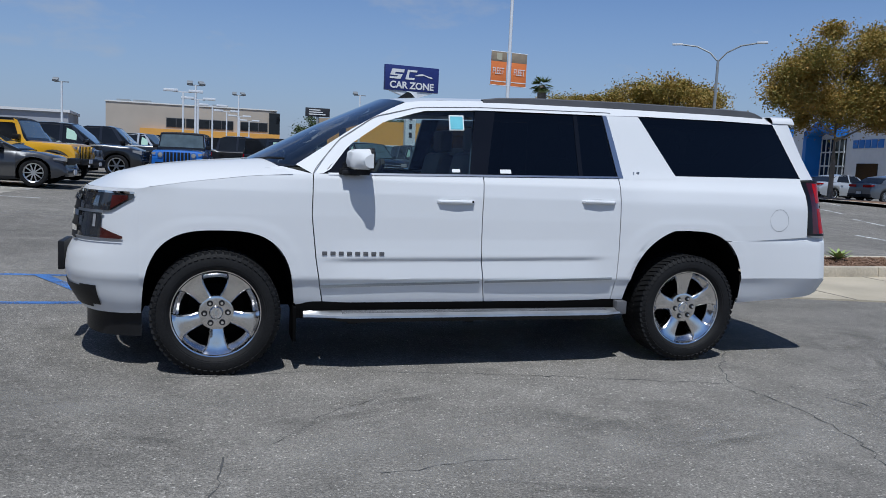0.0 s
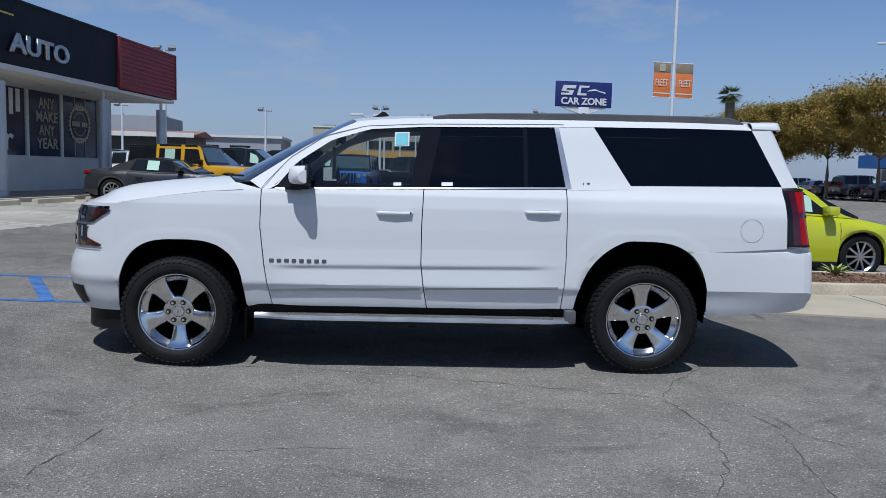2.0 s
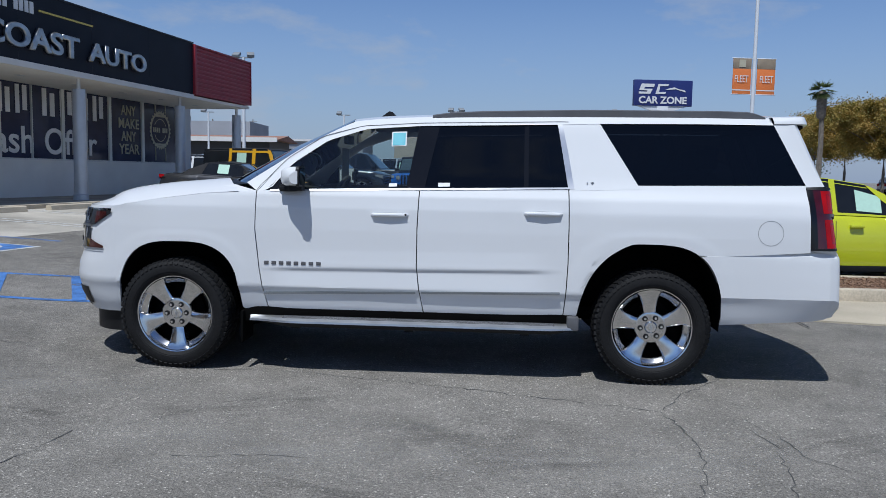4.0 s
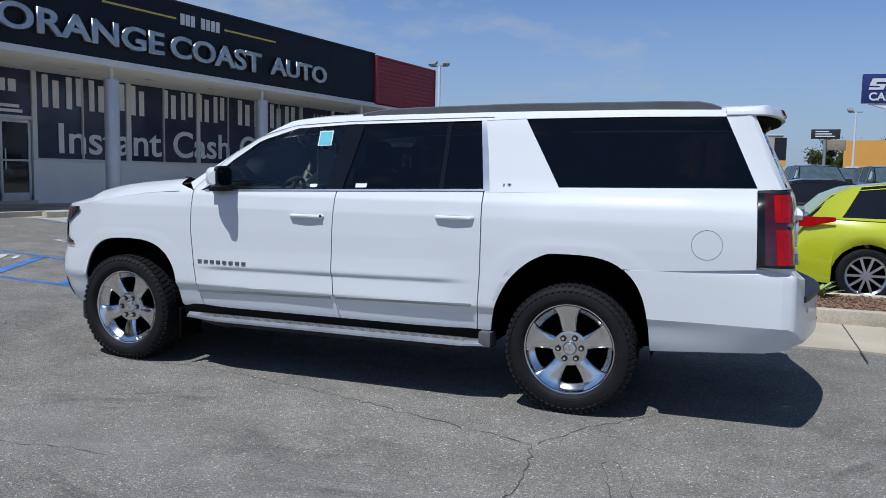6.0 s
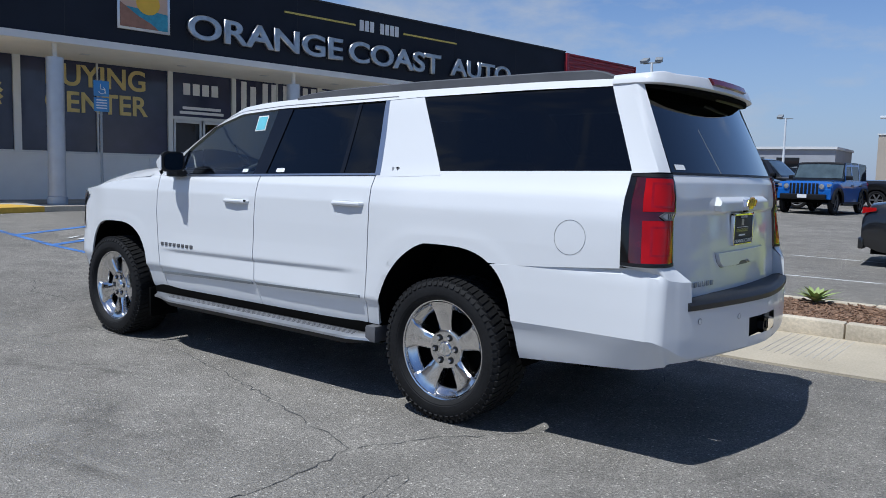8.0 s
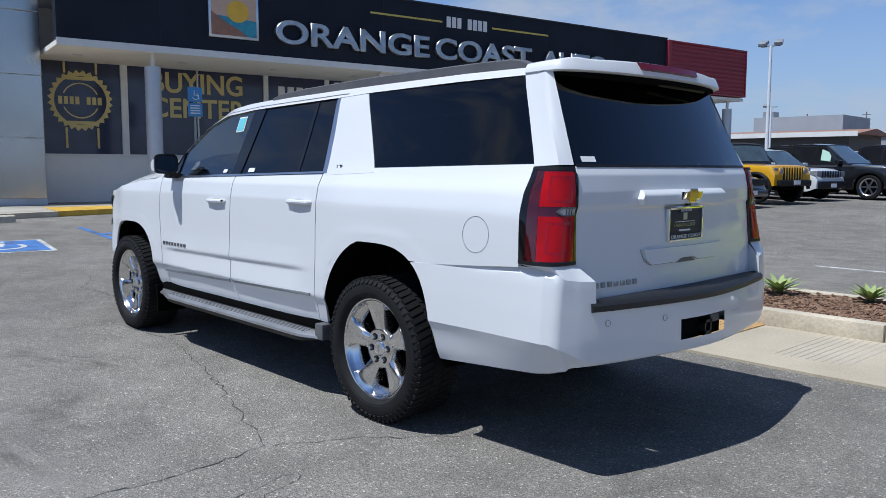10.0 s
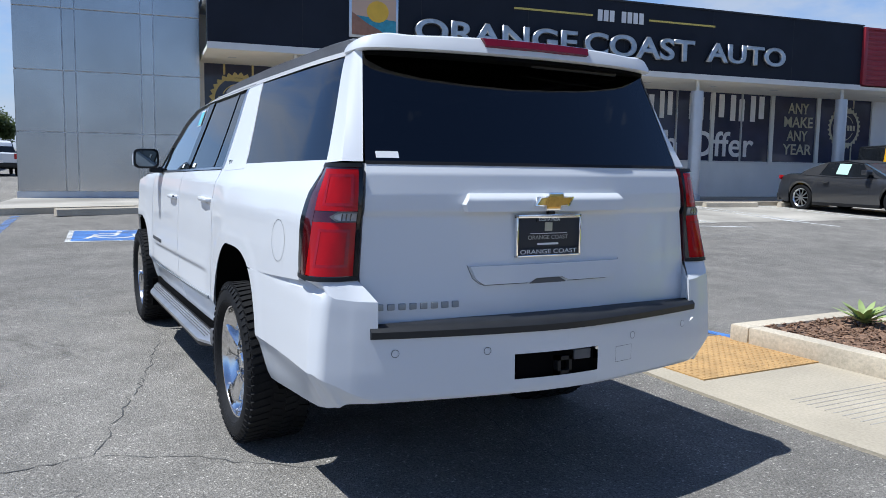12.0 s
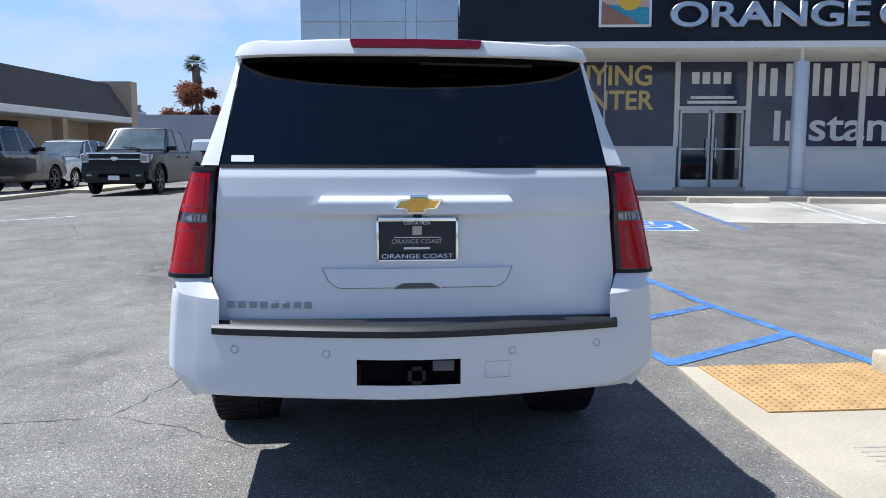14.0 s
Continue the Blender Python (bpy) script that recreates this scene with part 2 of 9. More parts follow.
def leaf_surface(name, one, two):
    """Leaves that vary one by one between two colours and let some light through."""
    m, n, l, p = nodes_of(name)
    geo = n.new("ShaderNodeNewGeometry")
    tc = n.new("ShaderNodeTexCoord")
    patch = n.new("ShaderNodeTexNoise")
    patch.inputs["Scale"].default_value, patch.inputs["Detail"].default_value = 0.7, 4
    l.new(tc.outputs["Object"], patch.inputs["Vector"])
    add = n.new("ShaderNodeMath")
    add.operation = "MULTIPLY_ADD"
    add.inputs[1].default_value, add.inputs[2].default_value = 0.6, -0.3
    l.new(geo.outputs["Random Per Island"], add.inputs[0])
    both = n.new("ShaderNodeMath")
    l.new(add.outputs["Value"], both.inputs[0])
    l.new(patch.outputs["Fac"], both.inputs[1])
    mix = n.new("ShaderNodeMix")
    mix.data_type = "RGBA"
    mix.inputs["A"].default_value, mix.inputs["B"].default_value = (*one, 1), (*two, 1)
    l.new(both.outputs["Value"], mix.inputs["Factor"])
    l.new(mix.outputs["Result"], p.inputs["Base Color"])
    p.inputs["Roughness"].default_value = 0.6
    tl = n.new("ShaderNodeBsdfTranslucent")
    ms = n.new("ShaderNodeMixShader")
    ms.inputs["Fac"].default_value = 0.35
    l.new(mix.outputs["Result"], tl.inputs["Color"])
    l.new(p.outputs["BSDF"], ms.inputs[1])
    l.new(tl.outputs["BSDF"], ms.inputs[2])
    l.new(ms.outputs["Shader"], n["Material Output"].inputs["Surface"])
    return m


LEAF = leaf_surface("yellowing plane leaf", (0.16, 0.18, 0.035), (0.46, 0.27, 0.06))
LEAFDARK = leaf_surface("dark green leaf", (0.045, 0.075, 0.022), (0.10, 0.13, 0.04))
LEAFRED = leaf_surface("russet leaf", (0.16, 0.06, 0.03), (0.34, 0.12, 0.06))
BARK = surface("grey bark", (0.19, 0.165, 0.135), 0.9, vary=0.35, scale=6, bump=0.5, bump_scale=30)
SIGNBLACK = surface("black sign panel", (0.016, 0.020, 0.030), 0.6, vary=0.2, scale=0.9, spec=0.2)
SIGNWHITE = surface("white painted trim", (0.74, 0.73, 0.69), 0.55, vary=0.06, scale=2)
STUCCO = surface("off white stucco", (0.74, 0.735, 0.72), 0.9, vary=0.06, scale=1.5, bump=0.2, bump_scale=90)
LOWWALL = surface("pale grey wall", (0.86, 0.84, 0.79), 0.85, vary=0.06, scale=1.2, bump=0.15, bump_scale=70)
SOFFIT = surface("cream soffit", (0.84, 0.80, 0.71), 0.85, vary=0.05, scale=1.5)
REDMETAL = surface("red corrugated metal", (0.30, 0.022, 0.035), 0.42, 0.0, vary=0.14, scale=2.5)
COLUMN = surface("grey painted steel", (0.52, 0.55, 0.59), 0.32, 0.25, vary=0.1, scale=3)
PANEL = surface("brushed metal cladding", (0.46, 0.45, 0.435), 0.2, 1.0, vary=0.16, scale=0.7, piece=0.05)
FILM = surface("navy window film", (0.042, 0.047, 0.088), 0.12, vary=0.3, scale=1.4, spec=0.5)
DOORGLASS = surface("dark shop glass", (0.008, 0.009, 0.012), 0.06, vary=0.2, coat=0.8)
ALU = surface("pale aluminium frame", (0.62, 0.62, 0.60), 0.4, 0.2, vary=0.06)
LETTERGREY = surface("pale window lettering", (0.80, 0.79, 0.78), 0.6, vary=0.08, scale=4)
LETTERYEL = surface("ochre window lettering", (0.62, 0.50, 0.20), 0.6, vary=0.1, scale=4)
LETTERKHAKI = surface("khaki window lettering", (0.48, 0.45, 0.33), 0.6, vary=0.1, scale=4)
LETTERSILVER = surface("silver channel letter", (0.44, 0.45, 0.46), 0.30, 0.9, vary=0.25, scale=5)
LETTERWHITE = surface("white lettering", (0.75, 0.75, 0.74), 0.5, vary=0.05)
SIGNBLUE = surface("blue sign panel", (0.018, 0.030, 0.16), 0.5, vary=0.1, scale=1)
ACCESSBLUE = surface("sun-bleached blue sign", (0.06, 0.24, 0.50), 0.4, vary=0.1, scale=6)
SIGNORANGE = surface("orange banner", (0.80, 0.22, 0.055), 0.7, vary=0.08, scale=2)
SIGNTAN = surface("grey tan banner", (0.30, 0.24, 0.17), 0.7, vary=0.2, scale=3)
POLEWHITE = surface("white painted steel", (0.72, 0.74, 0.76), 0.45, vary=0.06)
POLEGREY = surface("galvanised steel", (0.32, 0.34, 0.35), 0.5, 0.4, vary=0.1)
TANWALL = surface("tan far wall", (0.46, 0.40, 0.33), 0.9, vary=0.08, scale=0.3)
ORANGEBAND = surface("orange painted band", (0.72, 0.36, 0.07), 0.7, vary=0.06, scale=0.5)
WARMWALL = surface("warm tan stucco", (0.50, 0.37, 0.25), 0.9, vary=0.1, scale=0.8)
GREYWALL = surface("grey block wall", (0.36, 0.37, 0.40), 0.9, vary=0.08, scale=0.5)
ROOFDARK = surface("dark shingle roof", (0.022, 0.022, 0.028), 0.9, vary=0.2, scale=2)
ROOFTERRA = surface("clay tile roof", (0.32, 0.17, 0.12), 0.9, vary=0.2, scale=2)
HONDABLUE = surface("blue painted fascia", (0.02, 0.17, 0.52), 0.5, vary=0.06, scale=1)


# ---- mesh helpers ----
def part(name, bm, material, parent=None, label="", angle=32):
    me = bpy.data.meshes.new(name)
    bmesh.ops.recalc_face_normals(bm, faces=bm.faces)
    bm.to_mesh(me)
    bm.free()
    me.materials.append(material)
    me.shade_smooth()
    me.set_sharp_from_angle(angle=radians(angle))
    ob = new(name, me)
    ob.parent = parent
    if label:
        ob["label"] = label
    return ob


def again(name, ob, parent, m):
    """Another piece on the same mesh."""
    o = new(name, ob.data)
    o.parent = parent
    o.matrix_basis = m
    return o


def root(name, label, category, m=None, group="", kind=""):
    e = new(name)
    e.empty_display_size = 0.2
    if m is not None:
        e.matrix_basis = m
    return tagged(e, label, category, group, kind)


def box(bm, x0, x1, y0, y1, z0, z1, bevel=0.0, seg=2):
    v = bmesh.ops.create_cube(bm, size=1, matrix=Matrix.Translation(((x0 + x1) / 2, (y0 + y1) / 2, (z0 + z1) / 2)) @ Matrix.Diagonal((abs(x1 - x0), abs(y1 - y0), abs(z1 - z0), 1)))["verts"]
    if bevel:
        es = list({e for q in v for e in q.link_edges})
        bmesh.ops.bevel(bm, geom=es, offset=bevel, segments=seg, affect="EDGES", profile=0.6)
    return bm


def boxed(*a, **k):
    return box(bmesh.new(), *a, **k)


def rod(bm, a, b, r0, r1=None, n=12, caps=True):
    a, b = Vector(a), Vector(b)
    r1 = r0 if r1 is None else r1
    m = Matrix.Translation((a + b) / 2) @ (b - a).to_track_quat("Z", "Y").to_matrix().to_4x4()
    bmesh.ops.create_cone(bm, cap_ends=caps, segments=n, radius1=r0, radius2=r1, depth=(b - a).length, matrix=m)
    return bm


def tube(bm, pts, r, n=8, r_end=None):
    pts = [Vector(p) for p in pts]
    r_end = r if r_end is None else r_end
    rings = []
    for i, p in enumerate(pts):
        d = (pts[min(i + 1, len(pts) - 1)] - pts[max(i - 1, 0)]).normalized()
        q = d.to_track_quat("Z", "Y")
        rr = r + (r_end - r) * i / (len(pts) - 1)
        rings.append([bm.verts.new(p + q @ Vector((rr * math.cos(k * math.tau / n), rr * math.sin(k * math.tau / n), 0))) for k in range(n)])
    for a, b in zip(rings, rings[1:]):
        for k in range(n):
            bm.faces.new((a[k], a[(k + 1) % n], b[(k + 1) % n], b[k]))
    bm.faces.new(rings[0][::-1])
    bm.faces.new(rings[-1])
    return bm


def lathe(bm, prof, n=40, m=Matrix()):
    """Turns (radius, height) pairs round the local z axis."""
    rings = [[bm.verts.new(m @ Vector((r * math.cos(k * math.tau / n), r * math.sin(k * math.tau / n), h))) for k in range(n)] for r, h in prof]
    for a, b in zip(rings, rings[1:]):
        for k in range(n):
            bm.faces.new((a[k], a[(k + 1) % n], b[(k + 1) % n], b[k]))
    return bm


def prism(bm, poly, lo, hi, m=Matrix(), bevel=0.0):
    """A flat polygon (x, y) drawn out from z lo to hi, then placed by m."""
    a = [bm.verts.new(m @ Vector((x, y, lo))) for x, y in poly]
    b = [bm.verts.new(m @ Vector((x, y, hi))) for x, y in poly]
    n = len(poly)
    fs = [bm.faces.new(a[::-1]), bm.faces.new(b)]
    fs += [bm.faces.new((a[i], a[(i + 1) % n], b[(i + 1) % n], b[i])) for i in range(n)]
    if bevel:
        bmesh.ops.bevel(bm, geom=list(fs[1].edges), offset=bevel, segments=2, affect="EDGES", profile=0.6)
    return bm


def sample(poly, n):
    """n + 1 points at even steps along a polyline of any dimension."""
    p = np.array(poly, float)
    s = np.r_[0, np.cumsum(np.linalg.norm(np.diff(p, axis=0), axis=1))]
    t = np.linspace(0, s[-1], n + 1)
    return np.stack([np.interp(t, s, p[:, k]) for k in range(p.shape[1])], 1)


def rounded(poly, n=3, r=0.25):
    """An open polyline with its corners cut into soft bends."""
    p = [np.array(q, float) for q in poly]
    out = [p[0]]
    for a, b, c in zip(p, p[1:], p[2:]):
        u, w = b + (a - b) * r, b + (c - b) * r
        for k in range(n + 1):
            t = k / n
            out.append((1 - t) ** 2 * u + 2 * t * (1 - t) * b + t * t * w)
    return out + [p[-1]]


def coons(bm, bottom, top, left, right, nu, nv, fn=None, rim=None):
    """A patch spanned by four edge lines, bent by fn, with its edge turned in by the vector rim."""
    b, t, l, r = sample(bottom, nu), sample(top, nu), sample(left, nv), sample(right, nv)
    grid = []
    for j in range(nv + 1):
        v = j / nv
        row = []
        for i in range(nu + 1):
            u = i / nu
            p = (1 - v) * b[i] + v * t[i] + (1 - u) * l[j] + u * r[j] - ((1 - u) * (1 - v) * b[0] + u * (1 - v) * b[-1] + (1 - u) * v * t[0] + u * v * t[-1])
            row.append(bm.verts.new(fn(*p) if fn else p))
        grid.append(row)
    for j in range(nv):
        for i in range(nu):
            bm.faces.new((grid[j][i], grid[j][i + 1], grid[j + 1][i + 1], grid[j + 1][i]))
    if rim is not None:
        ring = grid[0] + [grid[j][nu] for j in range(1, nv + 1)] + grid[nv][nu - 1::-1] + [grid[j][0] for j in range(nv - 1, 0, -1)]
        inner = [bm.verts.new(q.co + Vector(rim(q.co) if callable(rim) else rim)) for q in ring]
        for k in range(len(ring)):
            bm.faces.new((ring[k], ring[(k + 1) % len(ring)], inner[(k + 1) % len(ring)], inner[k]))
    return bm


def ramp(x, a, b):
    t = min(max((x - a) / (b - a), 0.0), 1.0)
    return t * t * (3 - 2 * t)


def writing(name, text, size, m, material, parent, depth=0.004, width=None, label="", bold=0.0, height=None, bevel=0.0):
    """Lettering with the built-in font, as a mesh; width and height fit it to a true size."""
    cu = bpy.data.curves.new(name, "FONT")
    cu.body, cu.size, cu.extrude, cu.offset = text, size, depth, bold - bevel
    cu.bevel_depth, cu.bevel_resolution = bevel, 0
    cu.align_x, cu.align_y = "LEFT", "BOTTOM_BASELINE"
    tmp = bpy.data.objects.new(name, cu)
    scene.collection.objects.link(tmp)
    me = bpy.data.meshes.new_from_object(tmp)
    bpy.data.objects.remove(tmp)
    co = np.array([v.co for v in me.vertices])
    lo, hi = co.min(0), co.max(0)
    sx = width / (hi[0] - lo[0]) if width else 1.0
    sy = height / (hi[1] - lo[1]) if height else sx
    for v in me.vertices:
        v.co = ((v.co.x - lo[0]) * sx, (v.co.y - lo[1]) * sy, v.co.z)
    me.materials.clear()
    me.materials.append(material)
    ob = new(name, me)
    ob.parent, ob.matrix_basis = parent, m
    if label:
        ob["label"] = label
    return ob


# ---- ground ----
def ground_z(x, y):
    a = 0.40 * min(max((-x - 1.5) / 8.9, 0.0), 1.0)
    a *= 0.66 + 0.34 * ramp(y, -9, -2)
    b = 0.26 * ramp(y, 7, 24) * (1 - a / 0.4)
    near = a + b
    far = 0.30 - 0.0121 * x + 0.0031 * y
    k = ramp(math.hypot(x, y), 34, 90)
    return near * (1 - k) + far * k


def on_ground(x, y, turn=0.0, up=0.0):
    return pose(x, y, ground_z(x, y) + up, 0, 0, turn)


def spread(step, near, far, grow):
    out, s = [0.0], step
    while out[-1] < far:
        if out[-1] > near:
            s *= grow
        out.append(out[-1] + s)
    return [-v for v in out[:0:-1]] + out


bm = bmesh.new()
xs = spread(0.75, 30, 2600, 1.22)
rows_g = [[bm.verts.new((x, y, ground_z(x, y))) for x in xs] for y in xs]
for r0, r1 in zip(rows_g, rows_g[1:]):
    for i in range(len(xs) - 1):
        bm.faces.new((r0[i], r0[i + 1], r1[i + 1], r1[i]))
tagged(part("ground", bm, ASPHALT), "worn grey asphalt car park with faded stains", "ground", kind="structure")


def strip(bm, pts, width, up=0.004):
    """A flat band of paint or dirt that follows the ground."""
    p = [Vector((x, y, 0)) for x, y in pts]
    fine = [p[0]]
    for a, b in zip(p, p[1:]):
        n = max(1, int((b - a).length / 0.4))
        fine += [a.lerp(b, (k + 1) / n) for k in range(n)]
    w = width if callable(width) else (lambda i: width)
    ring = []
    for i, q in enumerate(fine):
        d = (fine[min(i + 1, len(fine) - 1)] - fine[max(i - 1, 0)]).normalized()
        s = Vector((-d.y, d.x, 0)) * w(i) / 2
        ring.append([bm.verts.new((v.x, v.y, ground_z(v.x, v.y) + up)) for v in (q + s, q - s)])
    for a, b in zip(ring, ring[1:]):
        bm.faces.new((a[0], b[0], b[1], a[1]))
    return bm


def sheet(bm, poly, up=0.004, cell=0.7):
    """A flat area given by a convex outline, laid on the ground."""
    n = len(poly)
    k = 10
    c = Vector((sum(q[0] for q in poly) / n, sum(q[1] for q in poly) / n, 0))
    edge = []
    for a, b in zip(poly, poly[1:] + poly[:1]):
        a, b = Vector((*a, 0)), Vector((*b, 0))
        m = max(1, int((b - a).length / cell))
        edge += [a.lerp(b, i / m) for i in range(m)]
    rings = [[bm.verts.new((v.x, v.y, ground_z(v.x, v.y) + up)) for v in (c.lerp(q, (j + 1) / k) for q in edge)] for j in range(k)]
    mid = bm.verts.new((c.x, c.y, ground_z(c.x, c.y) + up))
    for i in range(len(edge)):
        bm.faces.new((mid, rings[0][i], rings[0][(i + 1) % len(edge)]))
    for a, b in zip(rings, rings[1:]):
        for i in range(len(edge)):
            bm.faces.new((a[i], b[i], b[(i + 1) % len(edge)], a[(i + 1) % len(edge)]))
    return bm


# the building's own axes: u along its front, d inwards from the sign's face
FRONT = Matrix(((0.1289, -0.9917, 0, -11.757), (0.9917, 0.1289, 0, 6.04), (0, 0, 1, 0), (0, 0, 0, 1)))


def uv_xy(u, d):
    p = FRONT @ Vector((u, d, 0))
    return p.x, p.y


# ---- the white sport utility vehicle ----
AX = 1.651
HUB = 0.388


def lerp_table(v, xs_, ys_):
    return float(np.interp(v, xs_, ys_))


def half_width(x, z):
    """Half the body's width at a place along it and a height."""
    w = lerp_table(z, (0.36, 0.46, 0.57, 0.60, 0.77, 0.79, 1.00, 1.15, 1.24, 1.30, 1.36, 1.55, 1.72, 1.80, 1.86),
                   (0.850, 0.888, 0.915, 0.934, 0.932, 0.931, 0.926, 0.918, 0.900, 0.868, 0.842, 0.772, 0.712, 0.676, 0.63))
    low = 1 - ramp(z, 1.1, 1.4)
    w += 0.022 * low * (ramp(x, 1.0, 1.5) - 0.4 * ramp(x, 2.2, 2.9))
    w += 0.016 * low * (ramp(-x, 1.0, 1.45))
    w -= 0.055 * ramp(-x, 1.75, 2.15) * low
    w -= 0.02 * ramp(x, 2.3, 2.8) * (1 - low)
    # pressed fold along the doors
    door = ramp(x, -1.06, -0.80) * (1 - ramp(x, 0.80, 1.02))
    w += door * lerp_table(z - 0.012 * (x + 0.5), (0.60, 0.716, 0.740, 0.86), (0.004, -0.006, 0.006, 0.0))
    # soft flares round the wheel openings
    for cx, half, top, foot in ((-1.635, 0.455, 0.90, 0.415), (1.632, 0.478, 0.952, 0.43)):
        if abs(x - cx) < 0.75 and z > foot:
            r = ((abs(x - cx) / half) ** 3 + ((z - foot) / (top - foot)) ** 3) ** (1 / 3)
            w += 0.0025 * (1 - ramp(r, 1.08, 1.20))
    return w


def side(x, z, out=0.0):
    return Vector((x, -half_width(x, z) - out, z))


def mirrored(bm):
    for v in bm.verts:
        v.co.y = -v.co.y
    return bm


suv = root("sport_utility_vehicle", "white full-size four-door SUV with chrome wheels and tinted windows", "car")

D1 = [(-0.99, 0.41), (-1.02, 0.55), (-1.05, 0.73), (-1.08, 1.00), (-1.075, 1.265)]
D2 = [(0.10, 0.43), (0.07, 0.59), (0.05, 0.76), (0.05, 1.03), (0.06, 1.283)]
D3 = [(1.06, 0.45), (1.07, 0.57), (1.08, 0.80), (1.08, 1.06), (1.075, 1.308)]


def shifted(line, dx):
    return [(x + dx, z) for x, z in line]


def arch(cx, half, foot_l, foot_r, top, n=40):
    """A wheel opening from its front foot over the top to its rear foot."""
    out = []
    for k in range(n + 1):
        a = math.pi * (1 - k / n)
        c, s = math.cos(a), math.sin(a)
        base = foot_l + (foot_r - foot_l) * k / n
        h = s ** 0.64
        out.append((cx + half * (1 - 0.07 * h) * math.copysign(abs(c) ** 0.68, c), base + (top - base) * h))
    return out


ARCH_F = arch(-1.635, 0.455, 0.40, 0.43, 0.90)
ARCH_R = arch(1.632, 0.478, 0.44, 0.42, 0.952)
IN_L = (0, 0.022, 0)


def panel_pair(name, build, material, label="", rim=True):
    """The same panel on both flanks; returns the two."""
    made = []
    for flip in (False, True):
        bm = build()
        if flip:
            mirrored(bm)
        made.append(part(name, bm, material, suv, label))
    return made


def flank(bottom, top, left, right, nu, nv, out=0.0, rim=IN_L):
    return coons(bmesh.new(), bottom, top, left, right, nu, nv, lambda x, z: side(x, z, out), rim)


G = 0.0035
FENDER_TOP = [(-2.12, 1.135), (-1.8, 1.19), (-1.45, 1.235), (-1.075 - G, 1.262)]
panel_pair("front_fender", lambda: flank(ARCH_F + [(-0.99 - 2 * G, 0.405)], FENDER_TOP, [(-2.09, 0.40), (-2.10, 0.8), (-2.12, 1.135)], shifted(D1, -G), 80, 40), WHITE)
front_doors = panel_pair("front_door", lambda: flank([D1[0], D2[0]], [D1[-1], D2[-1]], shifted(D1, G), shifted(D2, -G), 20, 84), WHITE)
rear_doors = panel_pair("rear_door", lambda: flank([D2[0], D3[0]], [D2[-1], D3[-1]], shifted(D2, G), shifted(D3, -G), 20, 84), WHITE)
ARCH_TOP = [p for k, p in enumerate(ARCH_R) if k < 21 or p[1] > 0.880]
panel_pair("rear_quarter_panel", lambda: flank([(1.06 + 2 * G, 0.44)] + ARCH_TOP, [(1.075 + G, 1.31), (2.645, 1.352)], shifted(D3, G), [ARCH_TOP[-1], (2.10, 0.885), (2.3, 0.897), (2.66, 0.922), (2.655, 1.1), (2.645, 1.352)], 88, 48), WHITE)
# lower door cladding with a thin bright strip
for nm, x0, x1, z0, z1 in (("door_moulding", -1.02, 0.045, 0.553, 0.582), ("door_moulding", 0.085, 1.03, 0.584, 0.607)):
    panel_pair(nm, lambda: flank([(x0, z0 - 0.01), (x1, z1 - 0.01)], [(x0, z0 + 0.008), (x1, z1 + 0.008)], [(x0, z0 - 0.01), (x0, z0 + 0.008)], [(x1, z1 - 0.01), (x1, z1 + 0.008)], 16, 3, 0.010, (0, 0.014, 0)), POLEGREY, "satin grey strip")
# bright beltline strip
panel_pair("beltline_trim", lambda: flank([(-0.98, 1.262), (1.08, 1.311)], [(-0.98, 1.274), (1.08, 1.323)], [(-0.98, 1.262), (-0.98, 1.274)], [(1.08, 1.311), (1.08, 1.323)], 30, 2, 0.006, (0, 0.02, 0)), SATIN, "bright chrome strip")

# glass, pillars and the roof's side frame
TOPLINE = [(-0.99, 1.273), (-0.84, 1.45), (-0.60, 1.615), (-0.33, 1.70), (0.07, 1.727), (1.03, 1.748), (1.28, 1.757), (2.0, 1.764), (2.46, 1.762)]


def glassy(name, bottom, top, left, right, mat_, out=-0.012, nu=14, nv=8, label=""):
    obs = panel_pair(name, lambda: flank(bottom, top, left, right, nu, nv, out, None), mat_, label)
    return obs


glassy("front_side_window", [(-0.99, 1.273), (-0.02, 1.297)], [(-0.60, 1.615), (-0.33, 1.70), (0.045, 1.724)], [(-0.99, 1.273), (-0.84, 1.45), (-0.60, 1.615)], [(-0.02, 1.297), (0.045, 1.722)], GLASS, -0.010, 18, 10, "lightly tinted glass")
glassy("rear_side_window", [(0.075, 1.30), (0.775, 1.317)], [(0.165, 1.729), (0.775, 1.742)], [(0.075, 1.30), (0.165, 1.729)], [(0.775, 1.317), (0.775, 1.742)], TINT, -0.010, 14, 8, "dark privacy glass")
glassy("rear_vent_window", [(0.80, 1.318), (1.068, 1.325)], [(0.80, 1.743), (1.0, 1.747)], [(0.80, 1.318), (0.80, 1.743)], [(1.068, 1.325), (1.0, 1.747)], TINT, -0.010, 8, 8, "dark privacy glass")
glassy("quarter_window", [(1.53, 1.338), (2.668, 1.3585)], [(1.285, 1.757), (2.478, 1.763)], [(1.53, 1.338), (1.285, 1.757)], [(2.668, 1.3585), (2.478, 1.763)], TINT, -0.0015, 22, 8, "dark privacy glass")
